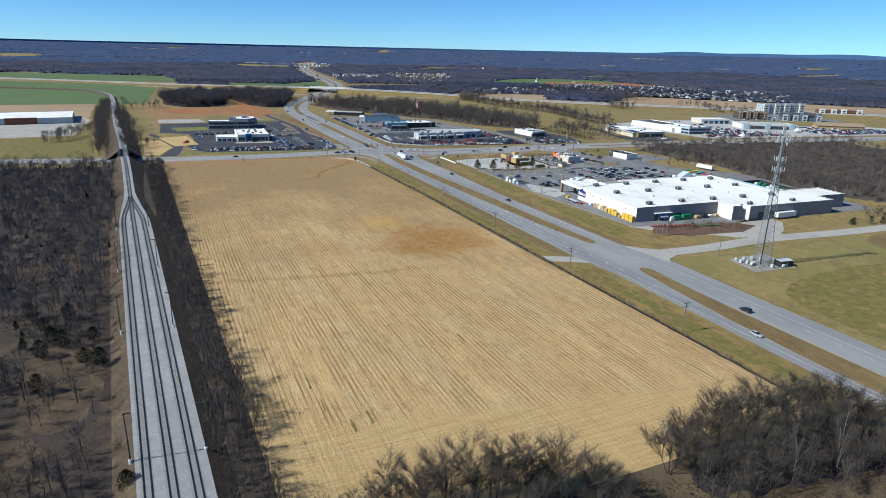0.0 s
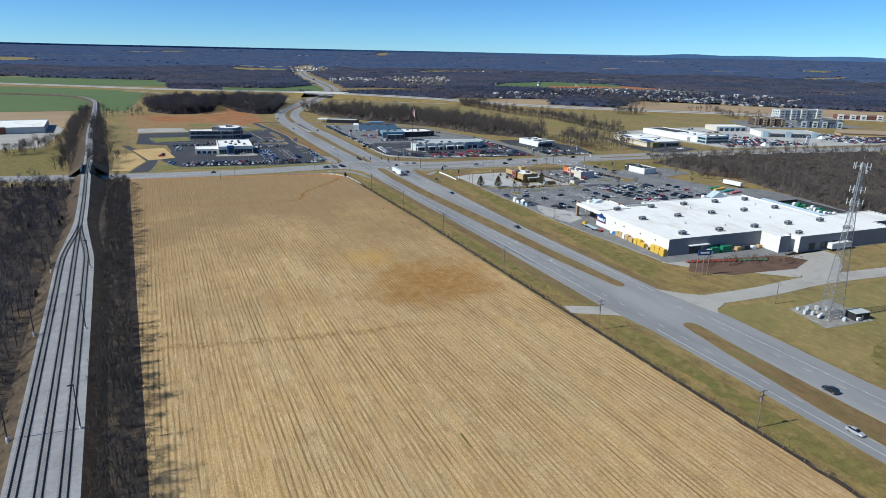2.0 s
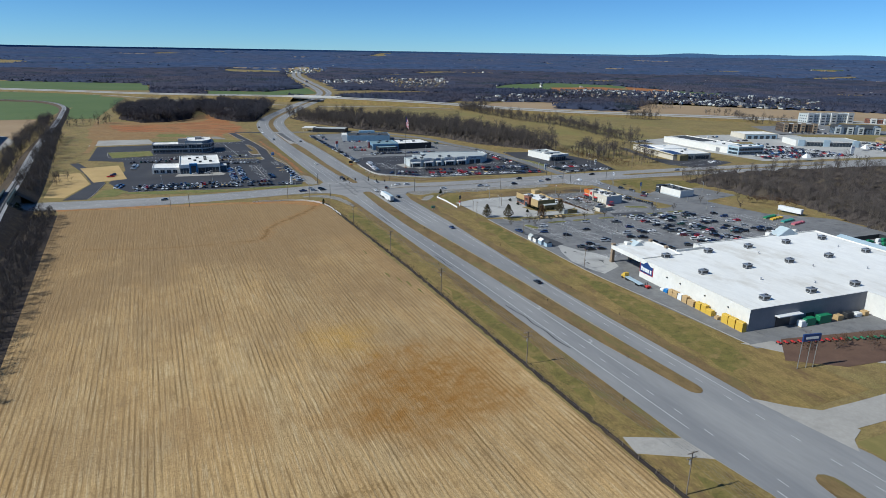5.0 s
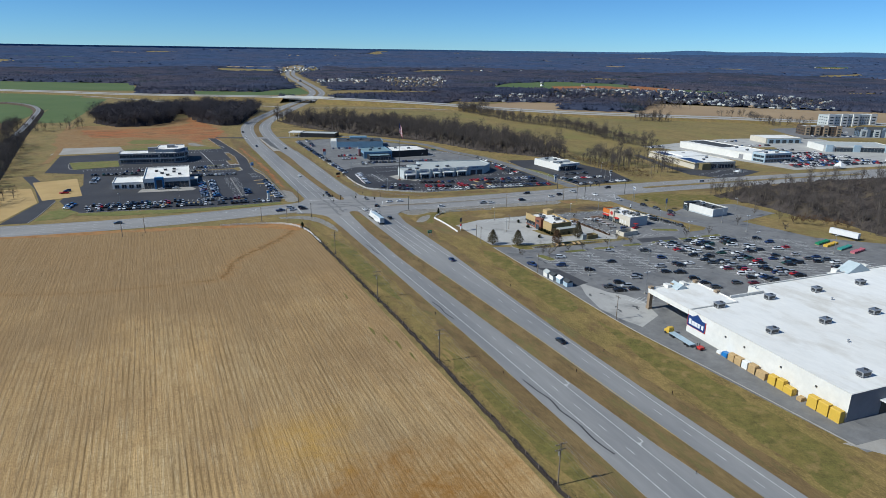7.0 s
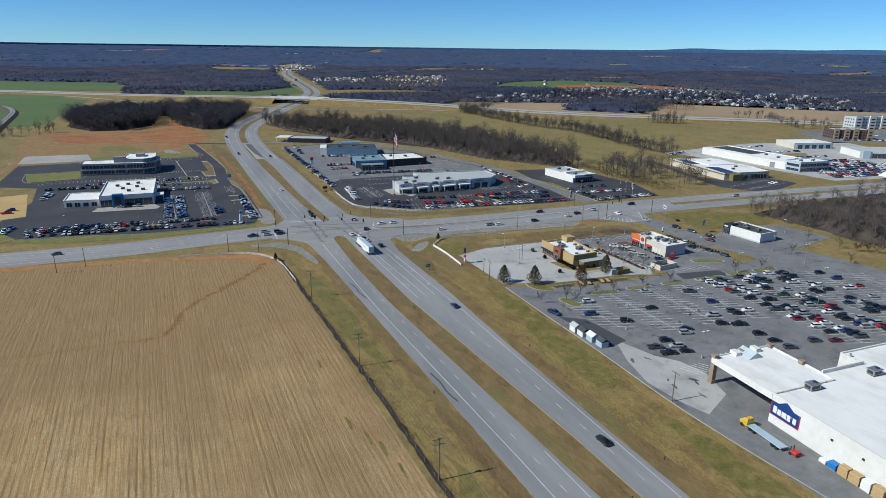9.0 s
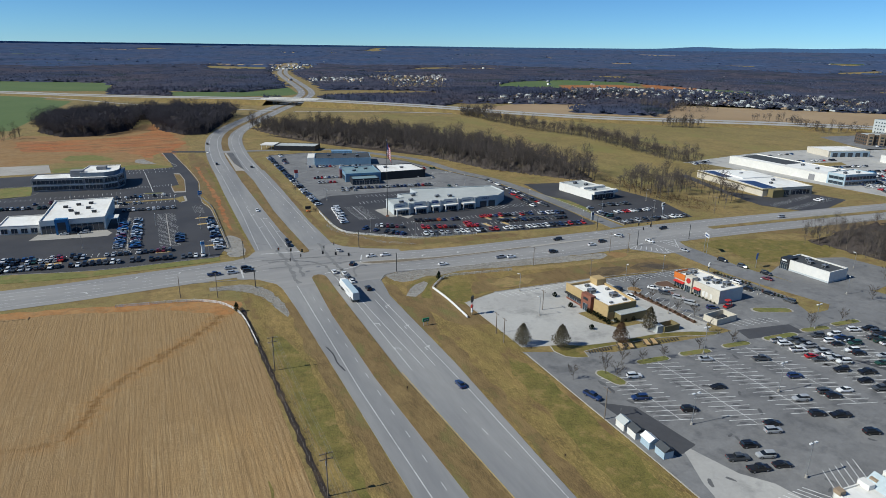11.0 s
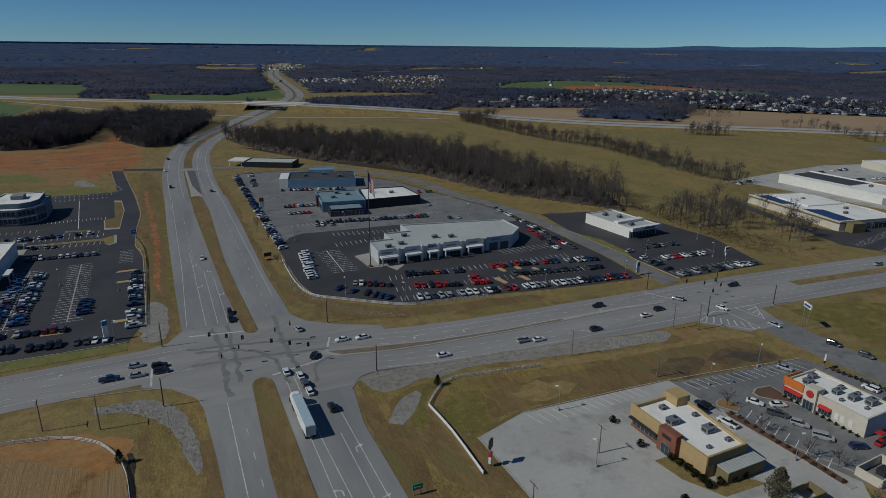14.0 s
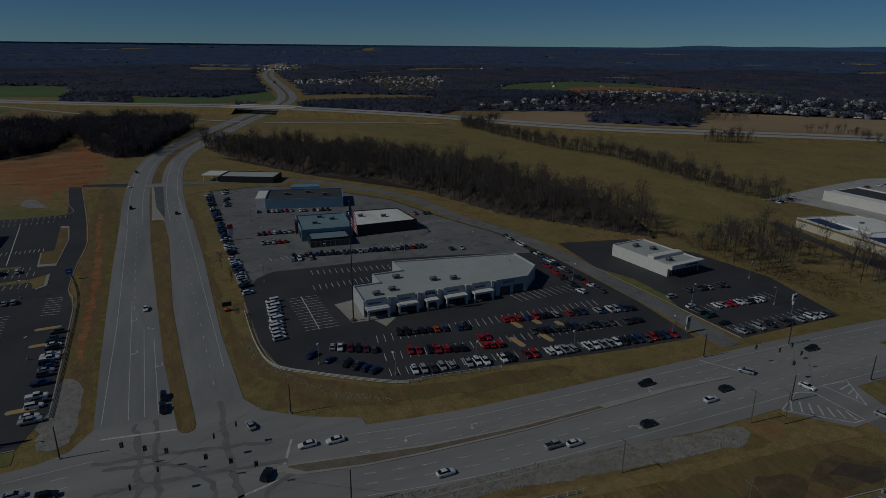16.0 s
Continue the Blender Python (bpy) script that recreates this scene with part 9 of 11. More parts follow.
bulk, BODY_WHEELS = {}, {}
CAR_WORDS = {"sedan": "sedan with dark windows", "suv": "sport utility vehicle with dark windows", "pickup": "pickup truck with an open bed", "van": "van with dark windows"}


def car(kind, col, x, y, turn, z=0.08, group="parked cars", state="parked", full=True):
    """turn: degrees of the nose from +x."""
    if not full and y < 715 and 36 < x < 425:
        key = kind, col
        if key not in BODY_WHEELS:
            bb = Build().loft(KINDS[kind][0]).loft(KINDS[kind][2])
            for wx in KINDS[kind][3:5]:
                for s in (-KINDS[kind][5], KINDS[kind][5]):
                    bb.tube((wx, s - .11, .35), (wx, s + .11, .35), .35, n=8, slot=1)
            BODY_WHEELS[key] = bb.mesh("body", "car " + col, "tyre")
        ob = new({"sedan": "sedan", "suv": "suv", "pickup": "pickup_truck", "van": "van"}[kind], BODY_WHEELS[key])
        ob.matrix_basis = pose(x, y, z, 0, 0, turn)
        part("window_glass", GLASS[kind], None, ob)
        return tagged(ob, "%s %s %s" % (state, col, CAR_WORDS[kind]), {"suv": "SUV", "pickup": "pickup truck"}.get(kind, kind), group)
    if not full:
        bulk.setdefault(kind, []).append((col, x, y, z, turn))
        return None
    ob = thing({"sedan": "sedan", "suv": "suv", "pickup": "pickup_truck", "van": "van"}[kind], "%s %s %s" % (state, col, CAR_WORDS[kind]), {"suv": "SUV", "pickup": "pickup truck"}.get(kind, kind), pose(x, y, z, 0, 0, turn), group)
    part("body", BODY[kind, col], None, ob)
    part("window_glass", GLASS[kind], None, ob)
    for s in (-1, 1):
        part("headlight", LIGHTS[kind, "front", s], None, ob)
        part("taillight", LIGHTS[kind, "rear", s], None, ob)
    xf, xr, tr, big = KINDS[kind][3:]
    for wx in (xf, xr):
        for s in (-tr, tr):
            part("wheel", WHEEL_BIG if big else WHEEL, None, ob).location = (wx, s, 0.40 if big else 0.33)
    return ob


rnd = random.Random(12)
MIX = ["black"] * 6 + ["white"] * 4 + ["silver"] * 3 + ["dark grey"] * 4 + ["red", "maroon", "dark blue", "dark blue", "green"]
KMIX = ["sedan"] * 4 + ["suv"] * 5 + ["pickup"] * 2


def row(x0, y0, x1, y1, pitch, turn, fill, colours=MIX, kinds=KMIX, full=True, group="parked cars", z=0.08, wob=3):
    """A row of parked cars from one end to the other."""
    L = math.hypot(x1 - x0, y1 - y0)
    for i in range(int(L / pitch)):
        if rnd.random() > fill:
            continue
        f = (i + 0.5) * pitch / L
        t = turn + rnd.uniform(-wob, wob) + (180 if rnd.random() < 0.3 else 0)
        car(rnd.choice(kinds), rnd.choice(colours), x0 + (x1 - x0) * f + rnd.uniform(-.25, .25), y0 + (y1 - y0) * f + rnd.uniform(-.15, .15), t, z, group, full=full)


# the store's customers
G = "cars in the store lot"
for x, ylo, yhi, fl, fr in ((253, 396, 420, .03, .06), (270.6, 388, 422, .05, .08), (289, 386, 421, .12, .16), (305.5, 384, 419, .22, .3), (322.5, 354, 418, .50, .58), (339, 354, 416, .58, .62), (355.5, 352, 415, .6, .5), (372, 350, 408, .35, .25)):
    row(x - 3, ylo + 1.9, x - 3, yhi + 1.9, 2.45, -19, fl, group=G)
    row(x + 3, ylo, x + 3, yhi, 2.45, 161, fr, group=G)
for kind, col, x, y, t in (("suv", "white", 257, 419.2, -18), ("pickup", "dark blue", 238, 415, -75), ("suv", "black", 258.4, 398.5, -18), ("pickup", "dark grey", 252.8, 377.4, -20), ("suv", "black", 260, 380, -18), ("pickup", "black", 254, 372.4, -15), ("suv", "silver", 260, 375.4, 160), ("sedan", "black", 260.6, 371.2, -18), ("suv", "silver", 271, 382, -18), ("sedan", "black", 273.8, 384.4, -18),
                           ("suv", "black", 289.2, 382.6, -20), ("pickup", "black", 294.4, 379.6, 160), ("suv", "black", 294.4, 371, -20), ("sedan", "black", 294.8, 365, -20), ("suv", "dark grey", 295, 359.3, -20), ("suv", "dark grey", 307.6, 359.5, -20), ("sedan", "maroon", 314.3, 356.6, 160), ("sedan", "black", 275.4, 404.2, 162)):
    car(kind, col, x, y, t, group=G)
# restaurant customers
G = "cars at the restaurants"
for kind, col, x, y, t in (("sedan", "silver", 340.6, 484.4, -70), ("sedan", "white", 314.9, 474.2, -60), ("sedan", "white", 319.8, 470.6, -25), ("pickup", "dark grey", 315.4, 467.3, -55), ("suv", "silver", 316.6, 461.6, -60), ("van", "silver", 316.7, 455.1, -55), ("suv", "dark blue", 321.2, 448.8, -20), ("sedan", "red", 328.2, 447.6, 10), ("suv", "black", 300.2, 479.2, 100), ("pickup", "white", 299.4, 470, 100), ("suv", "black", 350.6, 458, 100)):
    car(kind, col, x, y, t, group=G)
row(352.4, 470, 355.5, 440, 3.0, 100, .5, group=G)
# concrete wheel stops and trailers by the restaurant
for i in range(16):
    ob = thing("wheel_stop", "dark rubber wheel stop in the lot", "wheel stop", pose((254.6 + i * 1.05) if i < 9 else (281.6 + (i - 9) * 1.2), (438 - i * 0.06) if i < 9 else (434.8 - (i - 9) * 0.12), 0.1, 0, 0, 70), "wheel stops")
    part("block", Build().box(-0.9, 0.9, -0.15, 0.15, 0, 0.25), "black_paint", ob)
for i, (x, y) in enumerate(((266.6, 436.9), (269.9, 436.2), (276.4, 435.6), (279.2, 435.2))):
    ob = thing("utility_trailer", "small flat trailer with yellow timber deck", "trailer", pose(x, y, 0.12, 0, 0, 68), "small trailers")
    part("deck", Build().box(-2, 2, -0.9, 0.9, 0.5, 0.65), "timber", ob)
    part("side_rail", Build().box(-2, 2, -0.95, -0.9, 0.65, 0.95).box(-2, 2, 0.9, 0.95, 0.65, 0.95), "metal_dark", ob)
    for s in (-.95, .95):
        part("wheel", WHEEL, None, ob).location = (-.4, s, .33)
    part("drawbar", Build().box(2, 3.2, -.08, .08, .5, .6), "metal_dark", ob)

# traffic on the roads
G = "cars on the roads"
for kind, col, x, y, t, st in (("suv", "black", 196.5, 151, 90, "travelling"), ("sedan", "silver", 182, 134, -90, "travelling"), ("sedan", "dark blue", 206.2, 436, 90, "travelling"), ("suv", "black", 205.4, 520, 90, "waiting"), ("sedan", "white", 201.8, 531, 90, "waiting"), ("sedan", "white", 201.4, 541, 90, "waiting"), ("suv", "dark grey", 201.6, 535.5, 90, "waiting"),
                              ("sedan", "white", 198, 545, 90, "waiting"), ("suv", "black", 208.3, 552, 60, "turning"), ("suv", "black", 163.2, 564.5, 0, "waiting"), ("suv", "black", 163.6, 560.6, 0, "waiting"), ("sedan", "silver", 156.6, 567.6, 0, "waiting"), ("sedan", "silver", 157, 561, 0, "waiting"), ("pickup", "dark blue", 149.5, 561.5, 0, "travelling"),
                              ("sedan", "white", 219.6, 559.5, 180, "waiting"), ("sedan", "white", 226.4, 558.5, 180, "waiting"), ("sedan", "white", 246.5, 535.5, 0, "travelling"), ("pickup", "silver", 276, 534, 0, "travelling"), ("sedan", "white", 281, 532.6, 0, "travelling"), ("suv", "black", 304, 531.4, 0, "travelling"), ("sedan", "white", 329, 533.5, 0, "travelling"), ("suv", "black", 337.6, 536, 0, "travelling"), ("suv", "black", 318, 548, 178, "travelling"),
                              ("suv", "black", 385, 543, 175, "travelling"), ("suv", "silver", 352, 541, 120, "turning"), ("sedan", "white", 361, 527, -80, "travelling"), ("sedan", "silver", 366, 508, -80, "travelling"), ("suv", "black", 371, 489, -75, "travelling"), ("suv", "dark grey", 372.5, 479, -75, "travelling"), ("suv", "black", 374.5, 468, -70, "travelling"), ("sedan", "maroon", 369, 463, 105, "travelling"),
                              ("pickup", "black", 187.6, 592, -90, "waiting"), ("suv", "black", 188, 598, -90, "waiting"), ("sedan", "white", 184.2, 668, -90, "travelling"), ("sedan", "white", 176.5, 905, -80, "travelling"), ("suv", "dark grey", 202.5, 815, 90, "travelling"), ("sedan", "silver", 208, 574, 100, "travelling"), ("suv", "black", 181, 960, -80, "travelling"), ("suv", "black", 178, 838, -90, "travelling"), ("sedan", "black", 203, 342, 90, "travelling"),
                              ("suv", "silver", 470, 535, 175, "travelling"), ("sedan", "dark grey", 60, 566, 180, "travelling")):
    car(kind, col, x, y, t, 0.14, G, st)

# car dealers' stock
G = "cars for sale at the eastern dealer"
row(257, 583.6, 294, 578.2, 2.9, -95, .8, ["white", "white", "dark grey", "black", "silver"], ["pickup", "suv", "pickup"], group=G)
row(294, 578.2, 302, 577.2, 2.8, -95, .9, ["red", "maroon", "black"], ["pickup", "suv"], group=G)
row(302, 577.2, 330, 573, 2.8, -95, .95, ["white", "white", "silver"], ["pickup", "suv", "pickup"], group=G)
row(330, 573, 357, 569.5, 2.8, -95, .85, ["black", "dark grey", "black", "red", "dark blue"], ["pickup", "suv"], group=G)
row(231, 607, 249, 586.8, 3.3, 40, .55, ["dark grey", "black", "dark blue"], group=G)
row(238.7, 610, 244, 606.5, 2.7, 72, 1.0, ["white", "silver", "maroon"], group=G)
row(244, 606.5, 255, 600, 2.6, 72, 1.0, ["black", "maroon", "black", "dark grey"], group=G)
row(260, 611.8, 290, 604.6, 2.7, 80, .85, ["black", "dark grey", "black", "dark blue", "orange"], group=G)
row(261, 596.4, 267, 594.4, 2.7, 80, 1.0, ["black", "red"], group=G)
row(267, 594.4, 281, 590.4, 2.7, 80, 1.0, ["red", "black", "red", "maroon", "dark grey"], group=G)
row(285.4, 590, 293, 588.2, 2.5, 80, 1.0, ["red"], group=G)
row(286.6, 595.6, 292.4, 594.6, 2.6, 80, 1.0, ["red"], group=G)
row(302, 605.2, 311, 603.4, 2.6, 82, 1.0, ["red", "orange"], group=G)
row(311, 603.4, 330, 600, 2.7, 82, .9, ["red", "black", "dark blue", "red", "silver"], group=G)
row(330, 600, 356, 594, 2.75, 82, .75, ["white", "silver", "dark blue", "black"], group=G)
row(306, 592.4, 350, 584.6, 2.75, 82, .7, ["black", "dark blue", "dark grey", "black"], group=G)
row(225.0, 621, 229.4, 661, 3.1, 12, 1.0, ["white"], ["van", "suv", "van"], group=G)
row(346, 615, 352, 655, 2.7, 100, .7, full=False)
row(354, 612, 358, 700, 3.2, 100, .6, full=False)
row(245, 709, 314, 697.6, 2.6, 82, .97, ["black", "dark blue", "dark grey", "silver", "dark blue", "black", "red"], full=False)
row(246, 703.6, 258, 701.6, 2.7, 82, .9, ["silver", "white", "white"], full=False)
row(221.6, 668, 224, 860, 2.6, 15, .82, ["black", "dark grey", "silver", "dark blue", "white", "dark grey"], full=False)
row(237, 735, 252, 733, 2.8, 80, .8, ["white", "red", "silver", "black"], full=False)
row(238, 752, 257, 750, 2.7, 80, .9, full=False)
row(246, 800, 290, 788, 2.7, 75, .8, full=False)
row(300, 735, 326, 722, 3.5, 80, .5, full=False)
row(312, 762, 345, 756, 2.7, 80, .5, full=False)
row(232, 820, 236, 870, 3.0, 20, .7, full=False)
G = "cars at the small dealership"
row(374, 562.5, 421, 560, 2.8, 92, .8, ["white", "silver", "black", "dark grey", "white"], group=G)
row(384, 583, 410, 580, 2.7, 92, .9, ["white", "red", "white", "silver", "black"], group=G)
row(386, 600, 408, 598, 2.7, 92, .9, ["black", "dark blue", "dark grey", "silver"], full=False)
row(375, 568, 376.5, 600, 3.4, 0, .6, full=False)
row(380, 655, 410, 652, 4, 60, .5, full=False)
W_MIX = ["black"] * 3 + ["silver"] * 3 + ["white"] * 3 + ["dark grey"] * 3 + ["dark blue", "bright blue", "maroon"]
G = "cars for sale at the western dealer"
row(42, 604.6, 150, 591.5, 2.75, -95, .88, ["white", "black", "dark grey", "silver", "black", "white"], group=G)
row(105, 609, 140, 605.4, 2.75, 85, .85, ["white", "black", "maroon", "silver", "dark grey"], full=False)
row(40, 611.5, 100, 608, 2.75, 85, .8, full=False)
row(110.6, 618, 112.4, 668, 2.6, 0, .98, ["bright blue", "silver", "maroon", "dark blue", "silver"], full=False)
row(118, 616, 119.4, 674, 2.6, 0, .95, W_MIX, full=False)
row(138.5, 618, 139.4, 636, 2.6, 0, .95, ["black", "dark blue"], full=False)
row(155.5, 598, 156.5, 665, 2.7, 0, .75, W_MIX, full=False)
row(110, 697.4, 141, 694.6, 2.7, 92, .95, ["black", "silver", "white", "dark grey"], full=False)
row(110, 716.2, 129, 714, 2.75, 92, .85, ["white", "black", "silver"], full=False)
row(36, 727, 70, 722, 2.8, 88, .8, full=False)
row(40, 690, 42, 720, 3.2, 0, .6, full=False)
row(30, 614, 34, 630, 2.8, -30, .9, ["bright blue", "silver", "dark blue", "dark grey"], full=False)
row(24, 660, 30, 690, 7, 0, .7, full=False)
row(78, 655.5, 100, 654, 4.5, 170, .5, full=False)
# far dealers
F_MIX = ["white"] * 4 + ["silver"] * 3 + ["black"] * 3 + ["dark grey"] * 3 + ["dark blue", "red", "bright blue"]
for o in (2, 9, 18, 25, 35, 42):
    row(602 + o * .3, 553 + o, 712, 536 + o, 2.8, 76, .78, F_MIX, full=False)
    row(776, 527 + o, 925 - o * .5, 505 + o, 2.8, 76, .8, F_MIX, full=False)
for o in (56, 64, 74):
    row(650, 540 + o, 705, 532 + o, 2.9, 76, .6, ["red", "white", "black", "silver"], full=False)
    row(810, 522 + o, 900, 508 + o, 2.9, 76, .65, F_MIX, full=False)
row(645, 640, 700, 628, 2.9, 76, .7, F_MIX, full=False)
row(640, 672, 705, 660, 2.9, 76, .6, F_MIX, full=False)
row(640, 700, 700, 700, 3.2, 76, .6, F_MIX, full=False)
row(560, 692, 590, 700, 3.4, 76, .6, F_MIX, full=False)
row(586, 640, 588, 655, 6, 88, .7, F_MIX, full=False)
row(830, 702, 880, 676, 3.0, 60, .6, F_MIX, full=False)
row(900, 715, 990, 700, 3.0, 70, .6, F_MIX, full=False)
row(530, 556, 540, 558, 5, 100, .9, ["white"], full=False)
# more stock at the near dealers
row(44, 617.4, 98, 612.6, 2.75, 85, .75, W_MIX, full=False)
row(60, 734.6, 140, 733.6, 2.8, 90, .45, W_MIX, full=False)
row(318, 690, 350, 684, 2.8, 82, .4, full=False)


def bulk_cars():
    """The far rows of cars as one mass: body, roof and window shapes of every car."""
    cols = list(CAR_COLOURS)
    mats = ["car " + c for c in cols] + ["car_glass", "tyre"]
    VV, TT, SS, n = [], [], [], 0
    for kind, cars in bulk.items():
        tb = Build().loft(KINDS[kind][0]).loft(KINDS[kind][2])
        nb = len(tb.f)
        tb.loft(KINDS[kind][1])
        ng = len(tb.f)
        for wx in KINDS[kind][3:5]:
            for s in (-.85, .85):
                tb.tube((wx, s - .1, .35), (wx, s + .1, .35), .35, n=4)
        V = np.array(tb.v, np.float32)
        tris, tag = [], []
        for k, f in enumerate(tb.f):
            for i in range(1, len(f) - 1):
                tris.append((f[0], f[i], f[i + 1]))
                tag.append(0 if k < nb else 1 if k < ng else 2)
        tris, tag = np.array(tris, np.int32), np.array(tag)
        for col, x, y, z, turn in cars:
            a = radians(turn)
            w = V.copy()
            w[:, 0] = V[:, 0] * math.cos(a) - V[:, 1] * math.sin(a) + x
            w[:, 1] = V[:, 0] * math.sin(a) + V[:, 1] * math.cos(a) + y
            w[:, 2] += z
            VV.append(w), TT.append(tris + n)
            SS.append(np.where(tag == 0, cols.index(col), np.where(tag == 1, len(cols), len(cols) + 1)))
            n += len(V)
    ob = new("parked_cars", soup("parked_cars", np.concatenate(VV), np.concatenate(TT), mats, np.concatenate(SS)))
    tagged(ob, "long rows of parked cars of many colours on the dealers' lots", "parked cars", kind="stuff")


bulk_cars()


# articulated lorry waiting at the lights
def lorry(x, y, turn):
    ob = thing("articulated_lorry", "white articulated lorry with a long box trailer on the highway", "lorry", pose(x, y, 0.14, 0, 0, turn))
    tr = part("trailer", Build().box(-8.1, 8.1, -1.28, 1.28, 1.15, 4.05), "white_paint", ob, "long white box trailer")
    part("trailer_roof", Build().box(-8.05, 8.05, -1.24, 1.24, 4.05, 4.09), "wall_paleblue", tr)
    part("side_skirt", Build().box(-3.6, 2.6, -1.26, -1.2, 0.45, 1.1).box(-3.6, 2.6, 1.2, 1.26, 0.45, 1.1), "white_paint", tr)
    part("rear_door", Build().box(-8.16, -8.1, -1.2, 1.2, 1.25, 3.95), "wall_lightgrey", tr)
    bb = Build()
    for k in range(7):
        bb.box(1.6 - k * .8, 2.1 - k * .8, 1.28, 1.3, 2.5, 3.0).box(1.6 - k * .8, 2.1 - k * .8, -1.3, -1.28, 2.5, 3.0)
    part("lettering_bars", bb, "wall_lightgrey", tr)
    cab = part("cab", Build().loft([(8.6, .8, 3.9, 1.15, 1.2, 1.0), (10.3, .8, 3.9, 1.15, 1.2, .95), (11.0, .8, 3.3, 1.15, 1.2, 1.0), (11.6, .7, 2.2, 1.1, 1.15, 1.0)]), "white_paint", ob, "white sleeper cab")
    part("bonnet", Build().loft([(11.55, .6, 2.1, 1.05, 1.1, .9), (12.8, .6, 1.85, .95, 1.05, .75), (13.2, .6, 1.5, .8, .9, .6)]), "white_paint", cab)
    part("windscreen", Build().loft([(10.98, 2.2, 3.1, 1.0, 1.02, .96), (11.45, 2.15, 2.3, .95, .97, .9)]), "car_glass", cab)
    part("grille", Build().box(13.15, 13.26, -.6, .6, .7, 1.4), "rim", cab)
    part("chassis", Build().box(5, 12.8, -.45, .45, .55, .95), "metal_dark", ob)
    for wx in (-7.0, -5.8, 7.0, 8.3, 12.1):
        for s in (-1.05, 1.05):
            part("wheel", Build().tube((wx, s - .28, .5), (wx, s + .28, .5), .5, n=12).tube((wx, s - .3, .5), (wx, s + .3, .5), .28, n=8, slot=1), ["tyre", "rim"], ob)


lorry(196.8, 516.5, 90)
# flatbed and fork lift by the store wall
fl = thing("flatbed_lorry", "flatbed lorry with an orange-yellow cab and blue deck beside the store", "lorry", pose(242.4, 327, 0.08, 0, 0, 85))
part("cab", Build().loft([(4.4, .6, 2.8, 1.0, 1.1, .95), (5.6, .6, 2.8, 1.0, 1.1, .95), (6.1, .6, 2.0, 1.0, 1.05, .95), (7.0, .6, 1.6, .95, 1.0, .8)]), "yellow_paint", fl, "yellow cab")
part("windscreen", Build().box(5.62, 5.95, -.9, .9, 1.9, 2.6), "car_glass", fl)
part("deck", Build().box(-6.5, 4.2, -1.2, 1.2, 1.0, 1.25), "wall_paleblue", fl, "blue deck")
part("chassis", Build().box(-6.3, 6.6, -.4, .4, .55, .98), "metal_dark", fl)
for wx in (-5, -3.8, 2.2, 3.4, 6.1):
    for s in (-.95, .95):
        part("wheel", Build().tube((wx, s - .22, .48), (wx, s + .22, .48), .48, n=10), "tyre", fl)
fk = thing("fork_lift", "red truck-mounted fork lift behind the flatbed", "fork lift", pose(243.2, 318.6, 0.08, 0, 0, 85))
part("body", Build().loft([(-1.2, .4, 1.3, .9, 1.0, .8), (.6, .4, 1.2, .9, 1.0, .8)]), "red_paint", fk)
part("mast", Build().box(.7, .9, -.6, -.45, .2, 2.2).box(.7, .9, .45, .6, .2, 2.2), "metal_dark", fk)
for wx, s in ((-.9, 0), (.5, -.9), (.5, .9)):
    part("wheel", Build().tube((wx, s - .15, .4), (wx, s + .15, .4), .4, n=10), "tyre", fk)
# bins behind the western dealer
plate("concrete_apron", [(100, 709.4), (108.2, 707.8), (108.4, 716.8), (99.8, 717.8)], 0.1, "concrete", "pale concrete pad before the bin enclosure", "apron")
enc = thing("bin_enclosure", "dark-gated bin enclosure with pale block walls", "enclosure", pose(99.8, 717.6, 0.08, 0, 0, -7))
part("wall", Build().box(0, 0.25, 0, 4, 0, 2.2), "wall_white", enc)
part("wall", Build().box(7.4, 7.65, 0, 4, 0, 2.2), "wall_white", enc)
part("wall", Build().box(0.26, 7.39, 3.75, 4, 0, 2.2), "wall_white", enc)
for x in (0.3, 2.1, 3.9, 5.65):
    part("gate", Build().box(x, x + 1.7, 0.02, 0.1, 0.12, 2.0), "metal_dark", enc, "dark metal gate leaf")

# palleted bags of soil and mulch at the edge of the store lot
for y, m, colour in ((385.4, "green_paint", "green"), (381.2, "yellow_paint", "yellow"), (374.4, "teal_wrap", "teal"), (368.2, "pink_wrap", "pink")):
    for i in range(4):
        ob = thing("bag_pallet", colour + " bags of garden soil stacked on a timber pallet", "pallet", pose(397 + i * 3.0 + (386 - y) * 0.16, y + i * 0.5, 0.085, 0, 0, 8 + i), "pallets of bagged soil")
        load = Build()
        for k in range(3):
            load.box(-1.2 + k * .82, -.44 + k * .82, -1.1, 1.1, 0.16, 1.05 + 0.12 * ((i + k) % 2))
        part("bags", load, m, ob)
        part("pallet_base", Build().box(-1.25, 1.25, -1.15, 1.15, 0, 0.15), "timber", ob)

